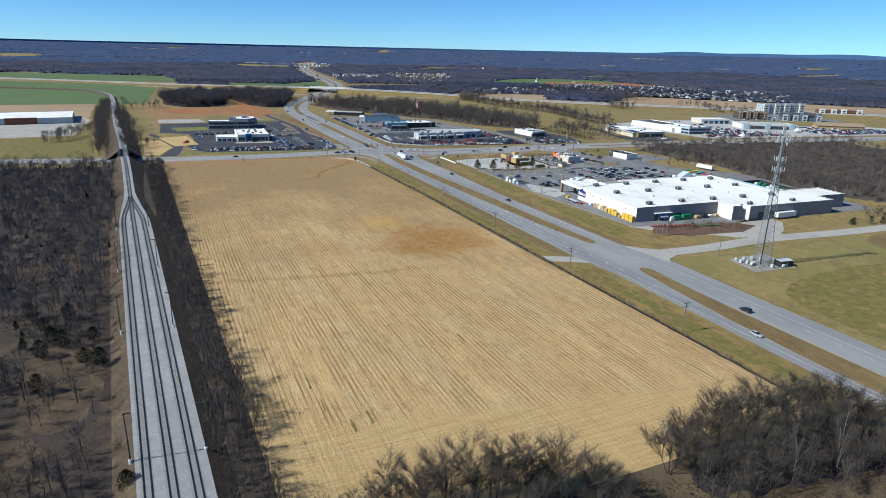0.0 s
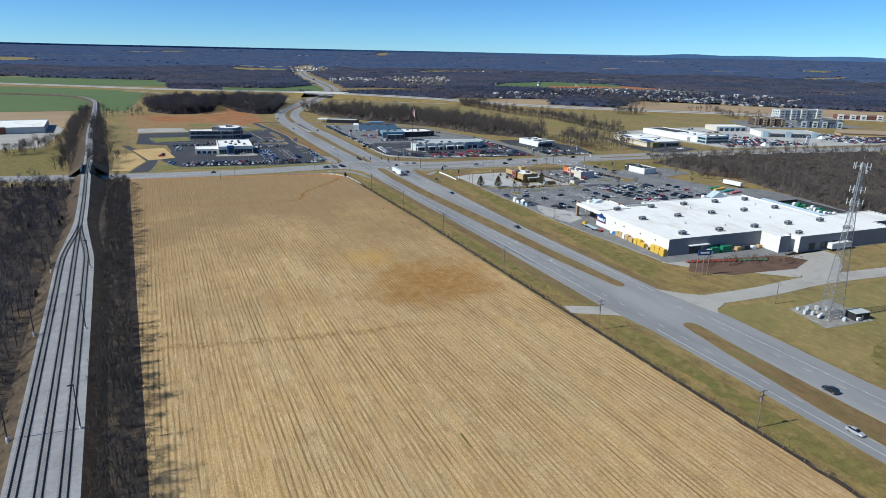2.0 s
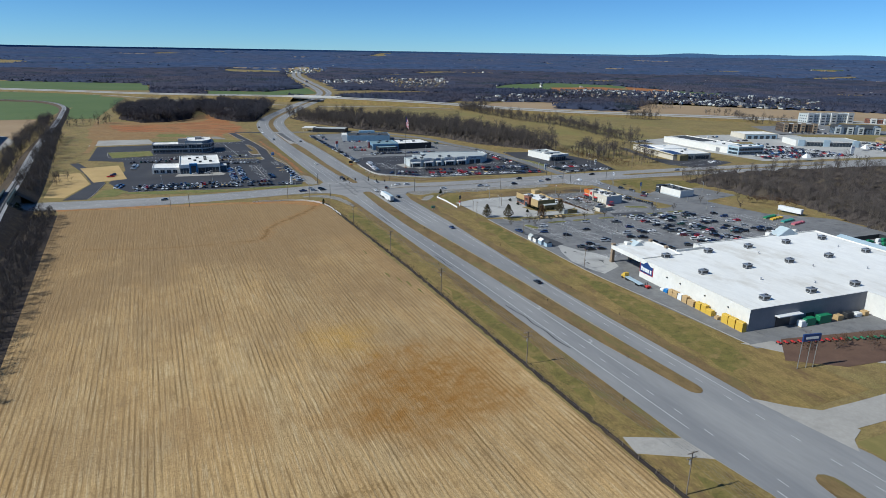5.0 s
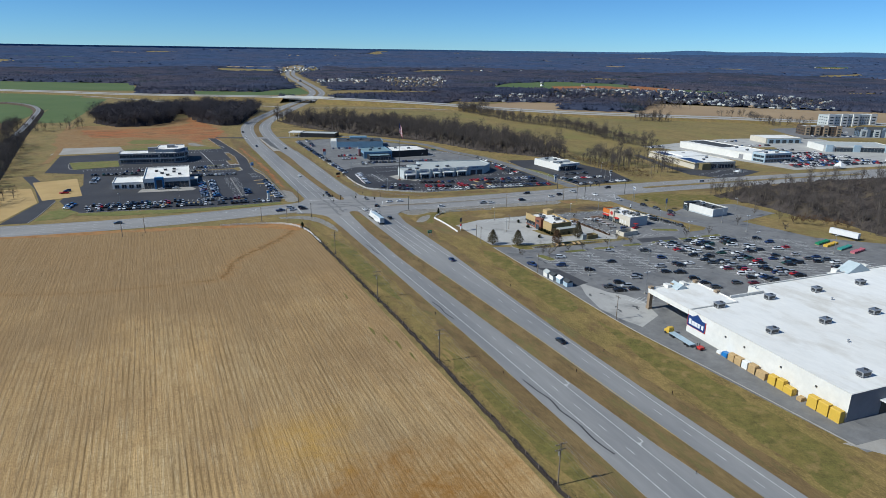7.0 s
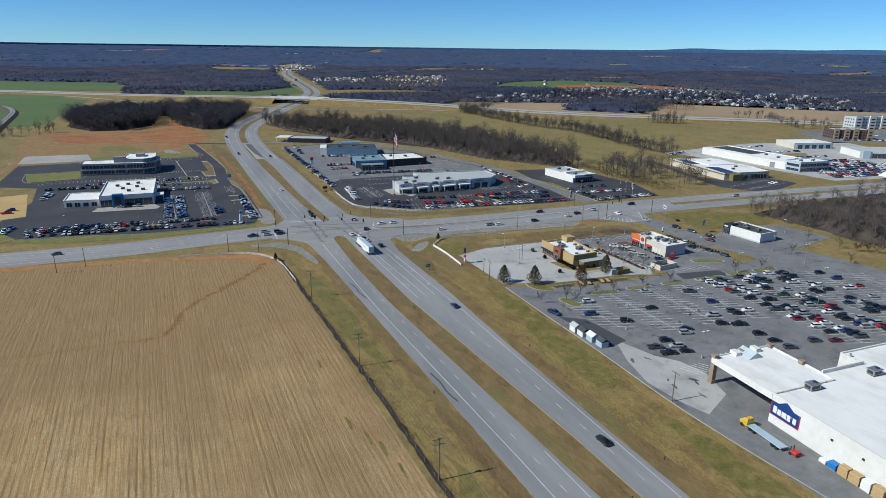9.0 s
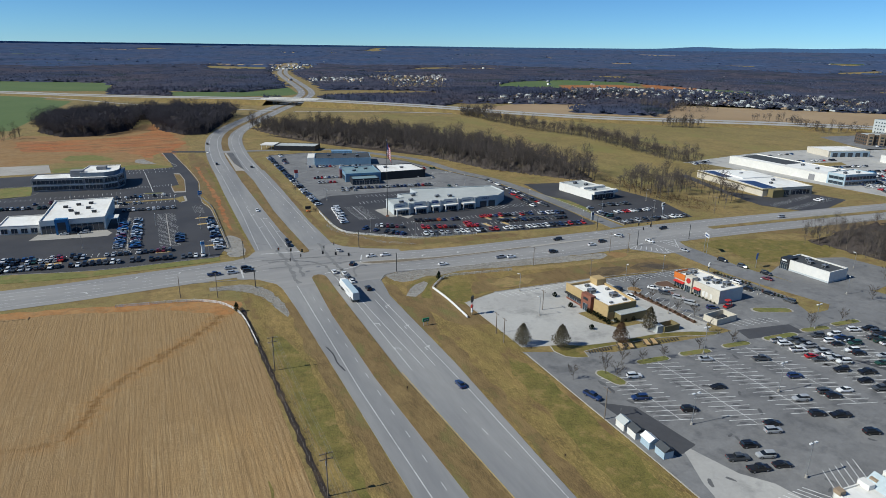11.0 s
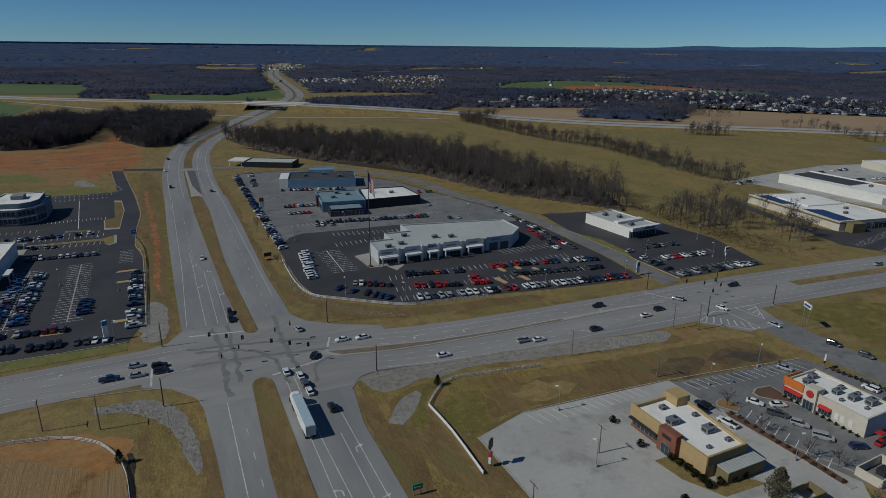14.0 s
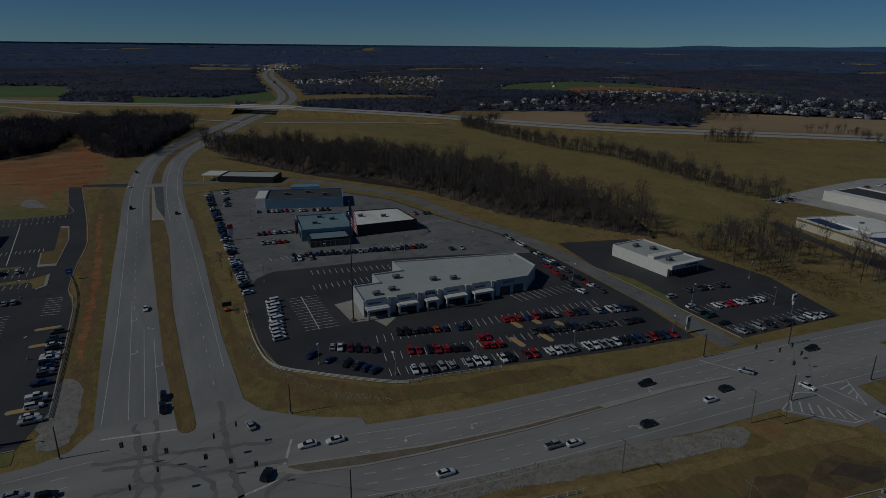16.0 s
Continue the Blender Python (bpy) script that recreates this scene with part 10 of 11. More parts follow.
# white trailers standing about the store
for x, y, t, lab in ((423.5, 389, 98, "white box trailer parked at the edge of the lot"), (340.2, 246.5, -2, "white box trailer at the loading dock"), (372, 252.8, 0, "pale blue box trailer at the loading dock")):
    ob = thing("box_trailer", lab, "trailer", pose(x, y, 0.08, 0, 0, t))
    part("box", Build().box(-7.5, 7.5, -1.28, 1.28, 1.1, 4.0), "white_paint" if "white" in lab else "wall_paleblue", ob)
    part("landing_gear", Build().box(4.5, 4.7, -.9, -.7, 0, 1.1).box(4.5, 4.7, .7, .9, 0, 1.1), "metal_dark", ob)
    for wx in (-6.6, -5.4):
        for s in (-1, 1):
            part("wheel", Build().tube((wx, s - .25, .5), (wx, s + .25, .5), .5, n=10), "tyre", ob)

# ---- poles, wires, lamps, signs ----
def utility_pole(x, y, h=11.5, arms=2, turn=90, group="power poles along the highway", label="weathered timber power pole with crossarms"):
    ob = thing("utility_pole", label, "utility pole", pose(x, y, 0, 0, 0, turn), group)
    part("pole", Build().tube((0, 0, 0), (0, 0, h), 0.17, 0.12, 7), "pole_wood", ob)
    for k in range(arms):
        z = h - 0.4 - k * 1.4
        arm = part("crossarm", Build().box(-0.08, 0.08, -1.5, 1.5, z - 0.07, z + 0.07), "pole_wood", ob)
        for s in (-1.4, -0.6, 0.6, 1.4):
            part("insulator", Build().tube((0, s, z + 0.07), (0, s, z + 0.28), 0.06, n=5), "metal", arm)
    part("transformer", Build().tube((0.35, 0, h - 3.6), (0.35, 0, h - 2.6), 0.25, n=8), "metal", ob) if arms > 1 else None
    return ob


def wire(pts, sag, name="power_line", r=0.022):
    cu = bpy.data.curves.new(name, "CURVE")
    cu.dimensions, cu.bevel_depth, cu.bevel_resolution = "3D", r, 0
    line = []
    for (x0, y0, z0), (x1, y1, z1) in zip(pts, pts[1:]):
        for i in range(1 if line else 0, 9):
            t = i / 8
            line.append((x0 + (x1 - x0) * t, y0 + (y1 - y0) * t, z0 + (z1 - z0) * t - sag * 4 * t * (1 - t), 1))
    sp = cu.splines.new("POLY")
    sp.points.add(len(line) - 1)
    for q, co in zip(sp.points, line):
        q.co = co
    cu.materials.append(M["wire"])
    tmp = bpy.data.objects.new(name, cu)
    me = bpy.data.meshes.new_from_object(tmp)
    bpy.data.objects.remove(tmp)
    return tagged(new(name, me), "thin sagging power cable between timber poles", "power line")


ys = [13, 79, 146, 212.5, 280, 345.5, 405, 467]
for y in ys:
    utility_pole(160.3 - (y - 80) * 0.006, y)
for dx, z in ((-1.4, 11.4), (-0.6, 11.4), (0.6, 11.4), (1.4, 11.4), (-1.4, 10.0), (1.4, 10.0)):
    wire([(160.3 - (y - 80) * 0.006 + dx, y, z) for y in ys], 1.0)
# poles by the cross street and lots
for x, y, h in ((63, 537.4, 8.5), (73.8, 541.4, 9), (134.8, 540.3, 9), (148.2, 535, 10), (233.5, 349.8, 9.5), (234.1, 404.6, 9.5), (284.6, 519, 9), (330, 521, 10), (338, 517, 10), (439, 557, 11), (242, 206, 9), (232.3, 455.6, 9), (233.4, 462.8, 8), (260, 474, 8), (300, 497, 8)):
    utility_pole(x, y, h, 1, 0, "single timber poles", "slim timber pole with one crossarm")


def lot_lamp(x, y, h=9.5, heads=2, turn=0, group="lamps in the parking lots", z=0.08):
    ob = thing("parking_lamp", "pale steel parking lot lamp with %s" % ("two heads" if heads == 2 else "a single head"), "lamp post", pose(x, y, z, 0, 0, turn), group)
    part("base", Build().tube((0, 0, 0), (0, 0, 0.8), 0.32, 0.3, 8), "concrete", ob)
    part("pole", Build().tube((0, 0, 0.8), (0, 0, h), 0.11, 0.08, 6), "metal", ob)
    for s in ((-1, 1) if heads == 2 else (1,)):
        hd = part("lamp_head", Build().box(s * 0.9 - 0.45, s * 0.9 + 0.45, -0.22, 0.22, h - 0.1, h + 0.12), "white_paint", ob)
        part("bracket", Build().box(min(0, s * .5), max(0, s * .5), -0.05, 0.05, h - 0.02, h + 0.06), "metal", hd)


for x, y in ((253.9, 393.2), (290.3, 395.5), (288.6, 422.2), (341, 420.6), (325, 372), (358, 392), (322, 398), (382, 418), (390, 372), (262, 366)):
    lot_lamp(x, y)
for x, y in ((252.5, 584), (278, 580), (312, 575), (350, 570), (233, 600), (262, 700), (300, 696), (335, 690), (230, 680), (240, 740), (330, 650), (240, 780), (352, 630), (380, 590), (408, 575), (424, 600), (150, 640), (128, 655), (95, 625), (60, 615), (140, 700), (80, 745), (150, 590), (311, 487), (334, 489), (262, 494), (256, 470), (302, 452), (350, 452), (385, 438), (420, 458)):
    lot_lamp(x, y, 7.5, 1, random.Random(int(x * y)).uniform(0, 360))


# traffic signals hung on span wires
def signal_head(x, y, z, turn, group):
    ob = thing("traffic_signal", "black three-lamp traffic signal hung on a span wire", "traffic signal", pose(x, y, z, 0, 0, turn), group)
    part("housing", Build().box(-0.2, 0.2, -0.2, 0.2, 0, 1.15), "black_paint", ob)
    part("backplate", Build().box(-0.42, 0.42, -0.02, 0.02, -0.15, 1.3), "black_paint", ob)
    for k, m in enumerate(("green_paint", "yellow_paint", "red_paint")):
        part("lens", Build().tube((0, -0.24, 0.2 + k * 0.37), (0, -0.2, 0.2 + k * 0.37), 0.14, n=8), m, ob)
    part("hanger", Build().tube((0, 0, 1.15), (0, 0, 1.75), 0.04, n=5), "metal_dark", ob)


def signal_pole(x, y, h=9.0):
    ob = thing("signal_pole", "steel strain pole of the traffic signals", "pole", pose(x, y, 0), "signal poles")
    part("pole", Build().tube((0, 0, 0.3), (0, 0, h), 0.19, 0.13, 8), "metal_dark", ob)
    part("base", Build().tube((0, 0, 0), (0, 0, 0.32), 0.45, n=8), "concrete", ob)


for corners, heads in ((((164.3, 579), (219, 576), (223.5, 535), (163.5, 540)), (((176, 0), (182, 0), (187, 0)), ((195, 1), (200, 1), (205, 1)))), ):
    for x, y in corners:
        signal_pole(x, y)
    for (x0, y0), (x1, y1) in ((corners[0], corners[2]), (corners[1], corners[3])):
        wire([(x0, y0, 8.8), (x1, y1, 8.8)], 1.4, "span_wire", 0.03)
for x, y, t in ((178.6, 569, 0), (183.5, 565.5, 0), (188, 562.5, 0), (196, 556.4, 180), (201, 552.6, 180), (206, 549.2, 180), (180.5, 552, 90), (186, 556, 90), (198.5, 564, -90), (204, 567, -90)):
    signal_head(x, y, 5.7, t, "traffic signals over the junction")
for x, y in ((348, 554), (383, 522), (350, 524), (382, 549)):
    signal_pole(x, y, 8.5)
wire([(348, 554, 8.3), (383, 522, 8.3)], 1.2, "span_wire", 0.03)
wire([(350, 524, 8.3), (382, 549, 8.3)], 1.2, "span_wire", 0.03)
for x, y, t in ((359, 544, 0), (364, 539.5, 0), (368.5, 535.4, 180), (360.5, 532, 90), (371, 540.5, -90)):
    signal_head(x, y, 5.4, t, "traffic signals at the side street")


# the radio tower
def tower(x, y, h=59.0):
    ob = thing("radio_tower", "tall three-legged steel lattice radio tower with antenna panels", "radio tower", pose(x, y, 0.1))
    legs = []
    for k in range(3):
        a = radians(90 + 120 * k)
        legs.append((math.cos(a), math.sin(a)))

    def rad(z):
        return 4.6 + (0.75 - 4.6) * min(1, z / (h * 0.82))

    n = 22
    for c, s in legs:
        lb = Build()
        for i in range(n):
            z0, z1 = h * i / n, h * (i + 1) / n
            lb.tube((c * rad(z0), s * rad(z0), z0), (c * rad(z1), s * rad(z1), z1), 0.14, n=6)
        part("leg", lb, "metal", ob)
        part("footing", Build().tube((c * 4.6, s * 4.6, -0.1), (c * 4.6, s * 4.6, 0.4), 0.7, n=8), "concrete", ob)
    for k in range(3):
        bb = Build()
        (c0, s0), (c1, s1) = legs[k], legs[(k + 1) % 3]
        for i in range(n):
            z0, z1 = h * i / n, h * (i + 1) / n
            bb.tube((c0 * rad(z0), s0 * rad(z0), z0), (c1 * rad(z1), s1 * rad(z1), z1), 0.06, n=4)
            bb.tube((c1 * rad(z0), s1 * rad(z0), z0), (c0 * rad(z1), s0 * rad(z1), z1), 0.06, n=4)
            bb.tube((c0 * rad(z1), s0 * rad(z1), z1), (c1 * rad(z1), s1 * rad(z1), z1), 0.05, n=4)
        part("bracing", bb, "metal", ob)
    part("cable_ladder", Build().box(-0.25, 0.25, 0.05, 0.15, 0.2, h - 2), "metal_dark", ob)
    for z, r, cnt in ((h - 1.0, 2.6, 9), (h * 0.84, 2.3, 6), (h * 0.76, 2.4, 6)):
        mb = Build()
        for k in range(3):
            a, c = radians(30 + 120 * k), radians(150 + 120 * k)
            mb.tube((math.cos(a) * r * 1.15, math.sin(a) * r * 1.15, z), (math.cos(c) * r * 1.15, math.sin(c) * r * 1.15, z), 0.07, n=4)
            mb.tube((0, 0, z), (math.cos(a) * r, math.sin(a) * r, z), 0.06, n=4)
        mount = part("antenna_mount", mb, "metal", ob)
        for k in range(cnt):
            a = 2 * math.pi * k / cnt
            pb2 = part("antenna_panel", Build().box(-0.11, 0.11, -0.15, 0.15, -1.1, 1.1), "wall_lightgrey", mount)
            pb2.matrix_basis = pose(math.cos(a) * r, math.sin(a) * r, z + 0.1, 0, 0, math.degrees(a))
    part("dish", Build().tube((1.2, -0.8, h * 0.95), (1.5, -1.0, h * 0.95), 0.7, 0.6, 10), "white_paint", ob)
    part("lightning_rod", Build().tube((0, 0, h - 1), (0, 0, h + 3.4), 0.04, n=4), "metal", ob)


tower(249.8, 188.6)
sh = thing("equipment_shelter", "dark equipment shelter with a flat roof beside the tower", "shelter", pose(259, 184, 0.1, 0, 0, -8))
part("walls", Build().box(-3.4, 3.4, -2.2, 2.2, 0, 2.8), "wall_black", sh)
part("roof", Build().box(-3.6, 3.6, -2.4, 2.4, 2.8, 3.0), "roof_grey", sh)
part("door", Build().box(-0.5, 0.5, -2.27, -2.2, 0.1, 2.1), "metal", sh)
part("air_conditioner", Build().box(-2.9, -1.5, -2.9, -2.2, 0.3, 1.5), "white_paint", sh)
for i, (x, y, s) in enumerate(((243.5, 194, 1.0), (245.5, 192.5, .9), (247, 196, 1.1), (252, 195.5, 1.0), (255.5, 193.6, .8), (251.5, 183.8, .9), (244.5, 198, .7))):
    ob = thing("equipment_cabinet", "grey steel equipment cabinet in the tower compound", "cabinet", pose(x, y, 0.1, 0, 0, i * 17), "equipment cabinets")
    part("housing", Build().box(-.7 * s, .7 * s, -.5 * s, .5 * s, 0.1, 1.7 * s), "wall_lightgrey", ob)
    part("plinth", Build().box(-.8 * s, .8 * s, -.6 * s, .6 * s, 0, .12), "concrete", ob)
tank = thing("gas_tank", "white horizontal gas tank on concrete cradles", "tank", pose(245.6, 189.5, 0.1, 0, 0, 20))
part("shell", Build().tube((-1.8, 0, 1.0), (1.8, 0, 1.0), 0.6, n=12).tube((1.8, 0, 1.0), (2.15, 0, 1.0), 0.6, 0.3, 12).tube((-2.15, 0, 1.0), (-1.8, 0, 1.0), 0.3, 0.6, 12), "white_paint", tank)
part("cradle", Build().box(-1.3, -1.0, -.5, .5, 0, .6).box(1.0, 1.3, -.5, .5, 0, .6), "concrete", tank)


def panel_fence(name, line, h, label, mat, pitch=2.4, slat=0.0, z=0.05):
    """Fence of posts and rails, or of close slats, along a line."""
    ob = thing(name, label, "fence", kind="structure")
    pts = smooth(line, pitch)
    for i, p in enumerate(pts):
        part("post", Build().box(p[0] - 0.07, p[0] + 0.07, p[1] - 0.07, p[1] + 0.07, 0, h + 0.1), mat, ob)
    for p, q in zip(pts, pts[1:]):
        d = q - p
        L = np.linalg.norm(d)
        rb = Build()
        for k in (0.25, 0.6, 0.92) if not slat else (0.5,):
            rb.box(0, L, -0.035, 0.035, h * k - (h * .46 if slat else 0.07), h * k + (h * .46 if slat else 0.07))
        o = part("panel" if slat else "rail", rb, mat, ob)
        o.matrix_basis = pose(p[0], p[1], z, 0, 0, math.degrees(math.atan2(d[1], d[0])))


panel_fence("white_fence", [(217.6, 650), (217.0, 622), (219.6, 604.5), (229, 595), (251, 579), (262, 577.6), (284, 574.2)], 1.2, "white vinyl rail fence round the dealer's corner", "white_paint", 2.6)
panel_fence("white_fence", [(230.1, 478.6), (230.8, 496.8), (230.2, 510.8)], 1.1, "white plank fence on the corner bank", "white_paint", 2.4, 1)
panel_fence("white_fence", [(230.2, 510.8), (236.2, 517.4), (242.5, 521), (257, 519.1), (272, 517.1)], 1.1, "white rail fence along the street corner", "white_paint", 2.4)
panel_fence("white_fence", [(112, 539.5), (126, 537.2), (133.4, 535.9), (139.7, 534.1), (145, 530.8), (150.2, 525), (154.6, 512), (156.0, 487)], 1.1, "white rail fence round the field corner", "white_paint", 2.4)
# old wire fence along the field
rnd_f = random.Random(77)
wf = thing("field_fence", "old wire field fence on grey timber posts", "fence", kind="structure")
for i in range(66):
    y = 485 - i * 6.0
    x = 158.4 - max(0, y - 380) * .023
    part("post", Build().tube((x, y, 0), (x + rnd_f.uniform(-.1, .1), y, 1.35), 0.09, 0.08, 5), "pole_wood", wf)
for z in (0.5, 1.1):
    part("wire", Build().tube((158.4, 95, z), (158.4, 380, z), 0.015, n=3).tube((158.4, 380, z), (156, 485, z), 0.015, n=3), "wire", wf)
panel_fence("guard_rail", [(160, 600), (160.3, 640), (160, 690), (155, 722)], 0.9, "low pale rail fence beside the western car lot", "metal", 3.0)


# flagpole
def flagpole(x, y, h=44.5):
    ob = thing("flagpole", "tall dark flagpole with a limp red and white striped flag", "flagpole", pose(x, y, 0.1))
    part("pole", Build().tube((0, 0, 0), (0, 0, h), 0.26, 0.12, 8), "metal_dark", ob)
    part("finial", Build().tube((0, 0, h), (0, 0, h + 0.5), 0.2, 0.05, 8), "metal", ob)
    part("base", Build().tube((0, 0, 0), (0, 0, 0.6), 1.1, 1.0, 12), "brick", ob)
    fb, n, m = Build(), 10, 13
    v = []
    for i in range(n + 1):
        for j in range(m + 1):
            s, t = i / n, j / m
            fold = math.sin(s * 11 + t * 3) * 0.3 * s
            v.append((0.12 + s * 2.6 * (0.55 + 0.45 * t), -s * 1.2 + fold, h - 0.9 - t * 7.5 - s * 4.6 * (0.75 + 0.25 * t)))
    f, sl = [], []
    for i in range(n):
        for j in range(m):
            f.append((i * (m + 1) + j, i * (m + 1) + j + 1, (i + 1) * (m + 1) + j + 1, (i + 1) * (m + 1) + j))
            sl.append(2 if i < 4 and j < 7 else j % 2)
    fb.v, fb.f, fb.m = v, f, sl
    o = part("flag", fb, ["flag_red", "flag_white", "flag_blue"], ob)
    mod = o.modifiers.new("cloth", "SOLIDIFY")
    mod.thickness = 0.03


flagpole(252.6, 627.2)


# signs on posts
def pylon(name, label, x, y, turn, posts, w, h, z, face, shapes, ph=None):
    ob = thing(name, label, "sign", pose(x, y, 0.05, 0, 0, turn), "roadside signs")
    for s in posts:
        part("post", Build().tube((s, 0, 0), (s, 0, z + (h if ph is None else ph)), 0.13, n=6), "metal", ob)
    pn = part("panel", Build().box(-w / 2, w / 2, -0.25, 0.25, z, z + h), face, ob)
    for x0, x1, z0, z1, m in shapes:
        part("shape", Build().box(x0 * w / 2, x1 * w / 2, -0.3, 0.3, z + z0 * h, z + z1 * h), m, pn)


pylon("store_sign", "blue store sign on three tall pale posts", 240.6, 243, -12, (-3.2, 0, 2.6), 6.5, 2.4, 9.5, "blue_paint", [(-.7, .7, .3, .65, "white_paint")], 0)
pylon("restaurant_sign", "tall dark pylon with round and square sign boxes", 233, 480.6, 40, (0,), 1.8, 2.2, 5.2, "wall_black", [(-.7, .7, -1.0, -.55, "red_paint"), (-.5, .5, -1.9, -1.2, "white_paint")])
pylon("street_sign", "white frame sign on two tall posts beside the side street", 374, 502.4, 65, (-1.6, 1.6), 4.6, 1.7, 8.0, "white_paint", [(-.8, .8, .3, .7, "blue_paint")], 0)
pylon("shop_sign", "blue-black shop sign on a single post", 378.3, 476.6, 30, (0,), 2.6, 2.6, 4.2, "blue_paint", [(-.4, .4, .45, .8, "wall_paleblue"), (-.5, .5, .15, .3, "white_paint")])
pylon("restaurant_sign", "small white and red sign on a dark post", 351.6, 479.4, 30, (0,), 1.8, 1.5, 3.4, "white_paint", [(-.8, .8, .5, .9, "red_paint"), (-.6, .6, -.6, -.2, "wall_black")])
pylon("dealer_sign", "white dealer sign tower", 406, 566, 10, (0,), 2.6, 2.2, 6.0, "white_paint", [(-.9, .9, .4, .8, "wall_black"), (-.4, .4, -.9, -.3, "white_paint")])
pylon("dealer_sign", "slim white and blue dealer pylon", 147.6, 591.5, 20, (-.5, .5), 1.6, 7.0, 0.4, "white_paint", [(-1.02, 1.02, .75, .95, "brightblue")])
pylon("dealer_sign", "blue square sign beside the exit road", 155.6, 716, 10, (0,), 2.4, 2.4, 2.6, "brightblue", [(-.5, .5, .4, .6, "white_paint")])
pylon("dealer_sign", "red and white dealer pylon", 225, 748, 0, (0,), 2.6, 2.4, 6.0, "red_paint", [(-1.02, 1.02, -1.4, -.1, "white_paint")])
pylon("dealer_sign", "tall narrow dealer pylon beside the access road", 357, 570, 10, (0,), 2.0, 5.0, 1.4, "wall_lightgrey", [(-.7, .7, .6, .85, "blue_paint")])
pylon("road_sign", "green road sign on a post beside the highway", 213.4, 478.6, 0, (-.8, .8), 2.4, 1.3, 1.6, "green_paint", [(-.7, .7, .4, .6, "white_paint")])
mb = thing("message_board", "orange trailer-mounted message board on the verge", "message board", pose(212, 655, 0.05, 0, 0, 5))
part("board", Build().box(-1.7, 1.7, -0.12, 0.12, 1.9, 3.6), "wall_black", mb)
part("trailer", Build().box(-1.2, 1.2, -0.8, 0.8, 0.5, 0.9).tube((0, 0, 0.8), (0, 0, 2.0), 0.12), "orange_paint", mb)
for s in (-1, 1):
    part("wheel", WHEEL, None, mb).matrix_basis = pose(s * 1.0, 0, 0.33, 0, 0, 90)

# roadside marker posts, small
for i, (x, y) in enumerate(((173.4, 330), (173, 250), (172.8, 380), (212, 330), (213, 300), (195, 322), (191.5, 270), (214.5, 395), (191, 440))):
    ob = thing("delineator", "short brown roadside marker post", "marker post", pose(x, y, 0.05), "marker posts")
    part("post", Build().box(-0.06, 0.06, -0.04, 0.04, 0, 1.1), "metal_dark", ob)
    part("reflector", Build().box(-0.2, 0.2, -0.06, -0.04, 0.7, 1.2), "mulch", ob)


# ---- single trees ----
def bare_tree(x, y, seed, h, spread, limbs, twigs, multi, bark="bark", twig="twig", label="tall leafless tree with spreading limbs", group="bare trees at the field's end", width=0.045, z=0.0, rise=0.4):
    v, t, s = tree_arrays(seed, h, spread, limbs, twigs, width, multi, light=False, rise=rise)
    ob = thing("tree", label, "tree", pose(x, y, z, 0, 0, seed * 37 % 360), group)
    wood, fine = t[s == 0], t[s == 1]
    for name, tri, m in (("trunk", wood, bark), ("crown", fine, twig)):
        used, inv = np.unique(tri, return_inverse=True)
        part(name, soup(name, v[used], inv.reshape(-1, 3), [m]), None, ob)
    return ob


rnd = random.Random(8)
for i, (x, y, h) in enumerate(((27, 95, 9), (35, 99, 11), (41, 96, 12), (48, 99, 13), (54, 97, 13), (60, 97.5, 13), (65, 95, 12), (70, 92, 13), (77, 88, 10), (99, 88, 12), (107, 91, 11), (114, 92, 12), (121, 94, 13), (128, 92, 13), (134, 94, 14), (140, 93, 14), (147, 90, 13), (152, 86, 13), (157, 82, 11), (132, 84, 13), (118, 84, 11), (144, 82, 12))):
    bare_tree(x, y, 200 + i, h * 1.08, 0.44, 20, 4200, 2 + i % 2, "bark_dark", "twig_near", width=0.022, rise=0.65)
for i, (x, y, h) in enumerate(((126, 77, 12), (137, 74, 13), (149, 70, 12))):
    bare_tree(x, y, 240 + i, h, 0.24, 10, 420, 1, "bark_pale", "twig", "pale-barked leafless tree leaning in the brush", width=0.03, rise=1.4)
G = "small trees round the lots"
for i, (x, y, h) in enumerate(((239, 425.5, 5), (250, 424, 7), (251, 420, 6), (266, 425.4, 4), (274.2, 425, 4.5), (290, 425, 5), (304, 424, 5), (340, 421.6, 6), (356, 421, 5), (388.7, 430, 6), (402, 409, 5), (420, 427, 7), (418, 443, 6), (306.8, 476, 5), (304.8, 464.4, 5), (305.2, 450.8, 5), (309, 446, 5.5), (303, 434, 4.5), (258.6, 427.2, 6.5), (215.4, 705.5, 7), (217.2, 684.5, 6), (214.8, 648, 4))):
    bare_tree(x, y, 260 + i, h, 0.40, 12, 620, 1 + i % 2, twig="twig", label="small leafless tree on a planted strip", group=G, width=0.024, z=0.1, rise=0.9)


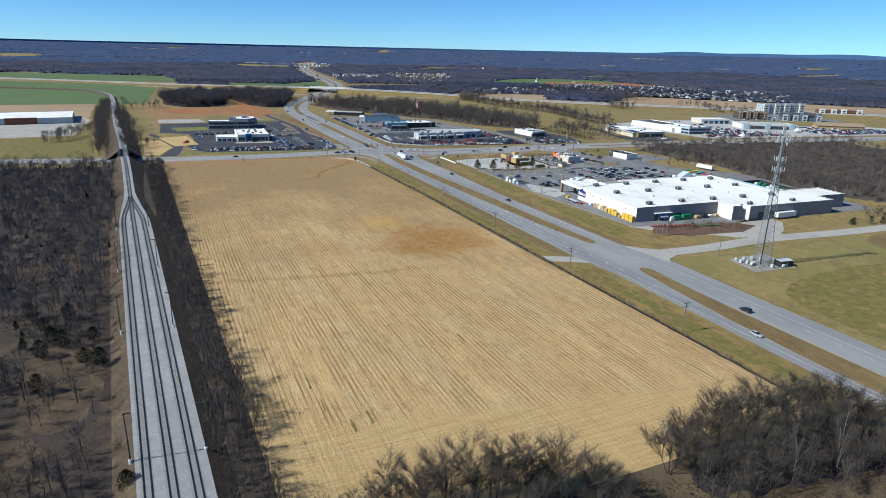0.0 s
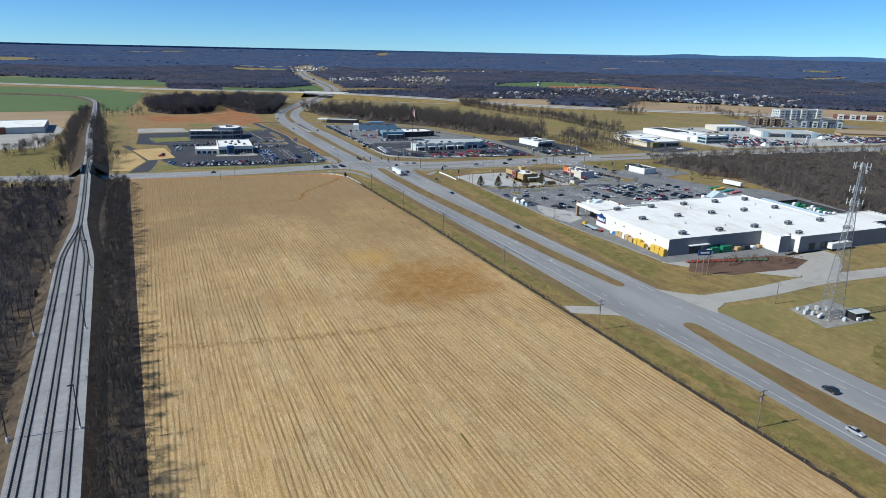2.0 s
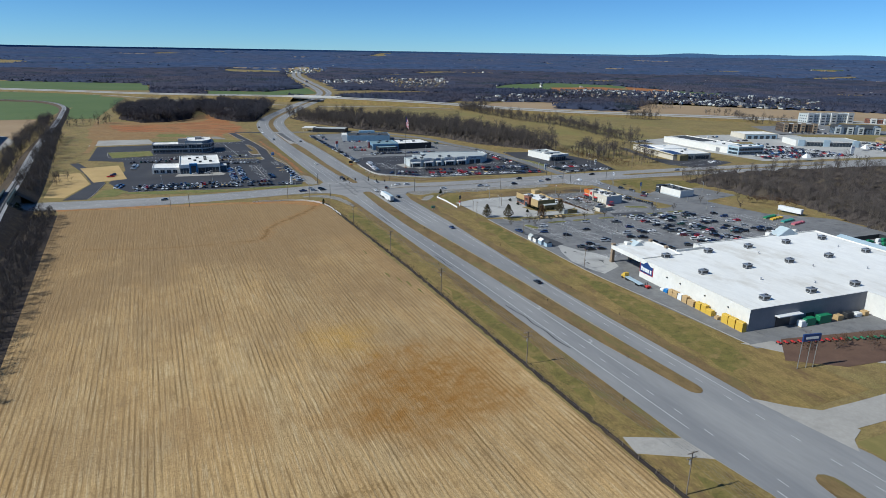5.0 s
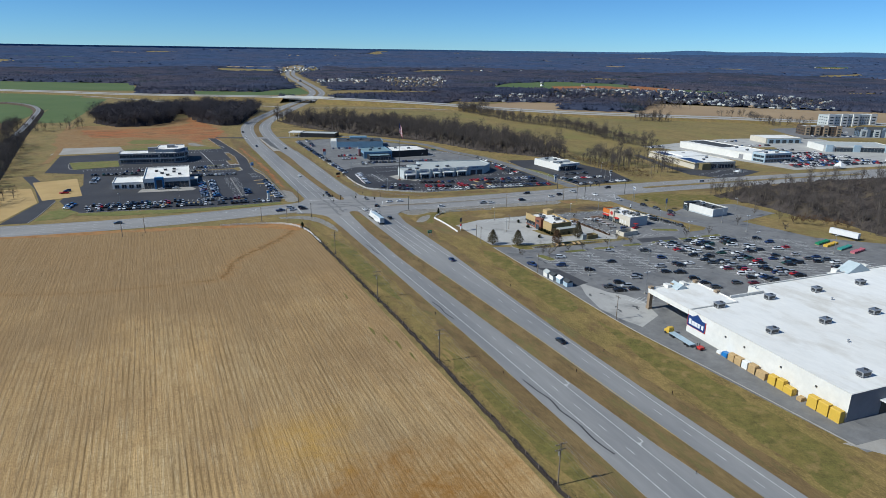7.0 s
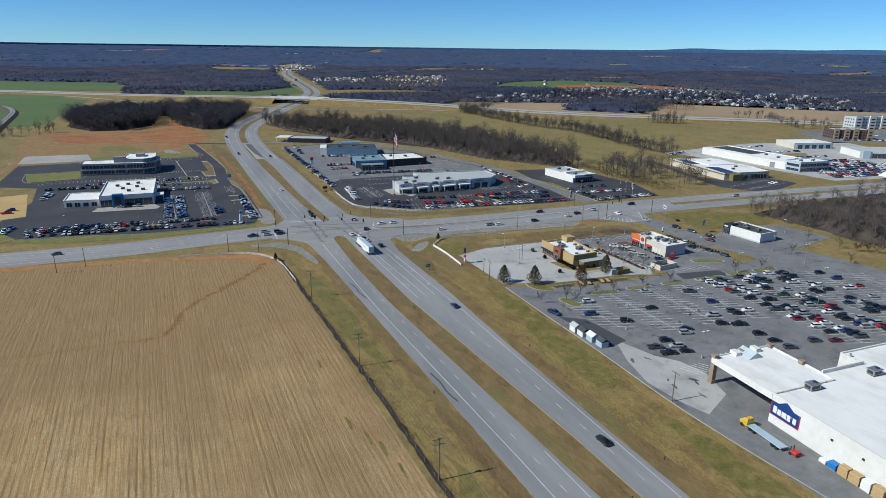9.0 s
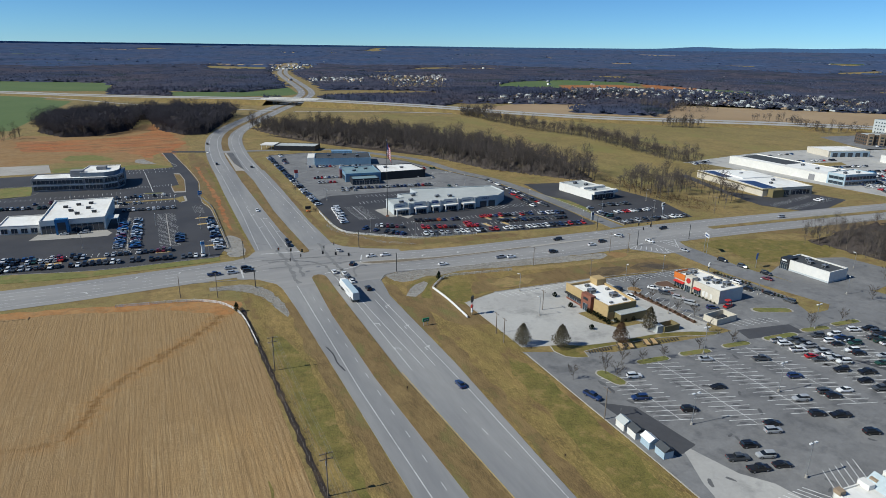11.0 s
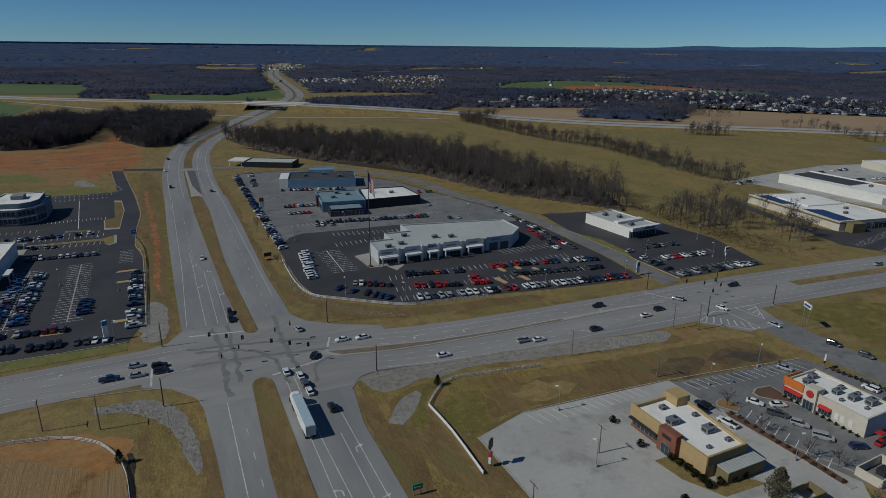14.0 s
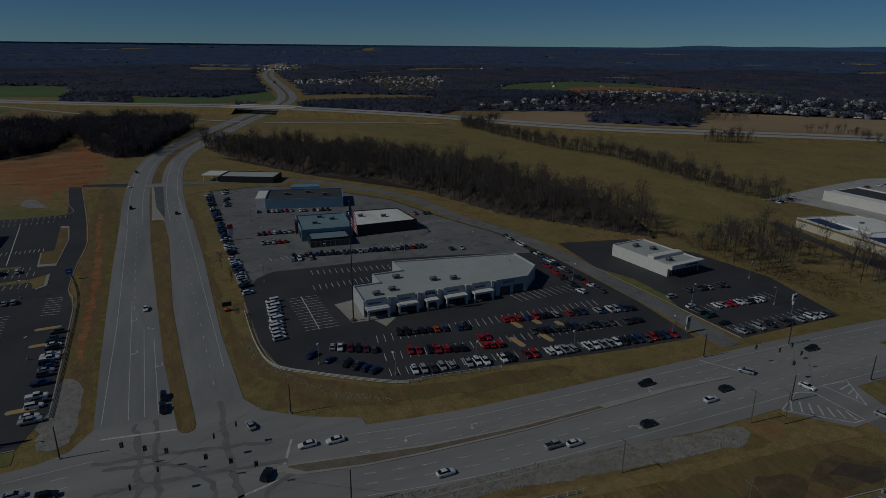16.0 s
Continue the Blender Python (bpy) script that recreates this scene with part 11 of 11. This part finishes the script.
def leafy(x, y, seed, h, r, mat, label, group, n=900):
    """An oak holding its brown leaves, or a conifer: stem, limbs and many small leaf pieces."""
    ob = thing("tree" if h > 3 else "bush", label, "tree" if h > 3 else "bush", pose(x, y, 0.05, 0, 0, seed * 31), group)
    part("trunk", Build().tube((0, 0, 0), (0, 0, h * 0.6), h * 0.02 + 0.04, 0.04, 6), "bark", ob)
    rr = random.Random(seed)
    V, T = [], []
    for i in range(n):
        f = rr.random()
        prof = math.sin(math.pi * min(1, 0.15 + f * 0.85)) ** 0.7 if "oak" in label or "cedar" in label or h < 3 else min(1.0, f * 6 + 0.35) * (1 - f) ** 0.62
        a = rr.random() * 6.283
        lump = 0.75 + 0.35 * noise.noise(Vector((math.cos(a) * 1.5, math.sin(a) * 1.5, f * 3 + seed)))
        rad = r * prof * lump * (rr.random() ** 0.45)
        c = Vector((math.cos(a) * rad, math.sin(a) * rad, h * (0.12 + 0.86 * f)))
        s = max(h * 0.04, 0.24) * rr.uniform(0.6, 1.4)
        u = Vector((rr.uniform(-1, 1), rr.uniform(-1, 1), rr.uniform(-.6, 1))) * s
        w = Vector((rr.uniform(-1, 1), rr.uniform(-1, 1), rr.uniform(-1, 1))) * s
        k = len(V)
        V.extend([tuple(c), tuple(c + u), tuple(c + w)])
        T.append((k, k + 1, k + 2))
    part("crown", soup("crown", V, T, [mat]), None, ob)


for i, (x, y) in enumerate(((-41.1, 226.6), (-37.3, 214.6), (-33.8, 210.6), (-25.9, 212.7), (-39.3, 205.0), (-37.1, 181.9), (-27.0, 196.9), (-34.6, 234.0), (-46.4, 238.6), (-13.9, 129.8), (-22.6, 193.5))):
    leafy(x, y, 150 + i, 6.4 if i % 3 else 5.2, 3.1, "cedar_near", "dense dark green cedar in the wood clearing", "cedars beside the railway", 1900)
leafy(-18.5, 553, 181, 8.0, 4.4, "cedar", "large dark evergreen beside the railway bridge", "evergreens", 1800)
for i, (x, y, h, r, m) in enumerate(((248.1, 444.9, 8.4, 4.7, "feathery"), (236.9, 451.3, 8.0, 4.4, "feathery"), (268.5, 439.6, 7.8, 4.6, "shrub"), (285, 443.9, 8.8, 4.8, "feathery"))):
    leafy(x, y, 350 + i, h, r, m, "broad conical tree with feathery grey-brown foliage", "conical trees on the grass strip", 3400)
leafy(237, 519.6, 7, 3.6, 1.6, "cedar", "dense dark evergreen on the corner bank", "evergreens", 1400)
leafy(153.2, 517.6, 8, 4.0, 1.7, "cedar", "dense dark evergreen at the field corner", "evergreens", 1200)
for i, (x, y) in enumerate(((274.9, 453.4), (275, 455.6), (274.8, 457.8), (275, 460), (274.8, 462.2), (274.6, 464.6), (278, 453.2), (281.6, 453), (285.2, 452.8), (266.4, 452.2), (272, 483.4), (271.4, 472))):
    leafy(x, y, 20 + i, 1.9, 1.45, "cedar_near", "round clipped evergreen bush beside the restaurant wall", "clipped bushes", 620)
for i in range(14):
    leafy(304.2 + (0.5 if i % 2 else 0), 473 - i * 2.4, 50 + i, 1.0, 0.75, "shrub", "small russet bush in the mulched strip", "russet bushes", 220)
for i in range(12):
    leafy(325.6, 452 + i * 1.9, 70 + i, 0.8, 0.6, "cedar", "small clipped bush along the restaurant wall", "clipped bushes", 140)
for i in range(22):
    leafy(356.5 - (i % 11) * .3, 444 + i * 1.6, 90 + i, 1.2, 0.9, "cedar" if i % 3 else "shrub", "low hedge bush beside the side street", "hedge bushes", 160)
for i, (x, y) in enumerate(((365, 222), (370, 224), (378, 219), (384, 216), (391, 214), (399, 212), (408, 211))):
    leafy(x, y, 120 + i, 5 if i > 1 else 3.5, 2.6, "cedar", "dark evergreen beside the driveway", "evergreens", 900)
for i, (x, y, h) in enumerate(((427.5, 417.2, 6), (431, 413.6, 6.5), (434.3, 407.5, 6), (437.4, 403.6, 5.5), (424.6, 420.6, 5), (440, 399, 5))):
    bare_tree(x, y, 390 + i, h, 0.62, 16, 900, 3, "bark", "shrub", "brown leafless thicket tree at the lot's edge", "thicket trees beside the store lot", 0.04, 0.1)
rnd = random.Random(3)
for i in range(18):
    bare_tree(250 + i * 3 + rnd.uniform(-1, 1), 252 - i * 0.7 + rnd.uniform(-4, 3), 300 + i, rnd.uniform(3, 5), 0.55, 9, 220, 3, "bark", "shrub", "leafless russet shrub in the mulch bed", "shrubs in the mulch bed", 0.05, 0.1)
for i in range(8):
    bare_tree(385 + i * 5 + rnd.uniform(-2, 2), 226 + rnd.uniform(-5, 6), 330 + i, rnd.uniform(6, 9), 0.45, 11, 320, 2, "bark", "twig", "leafless tree beside the driveway", "trees beside the driveway", 0.07)
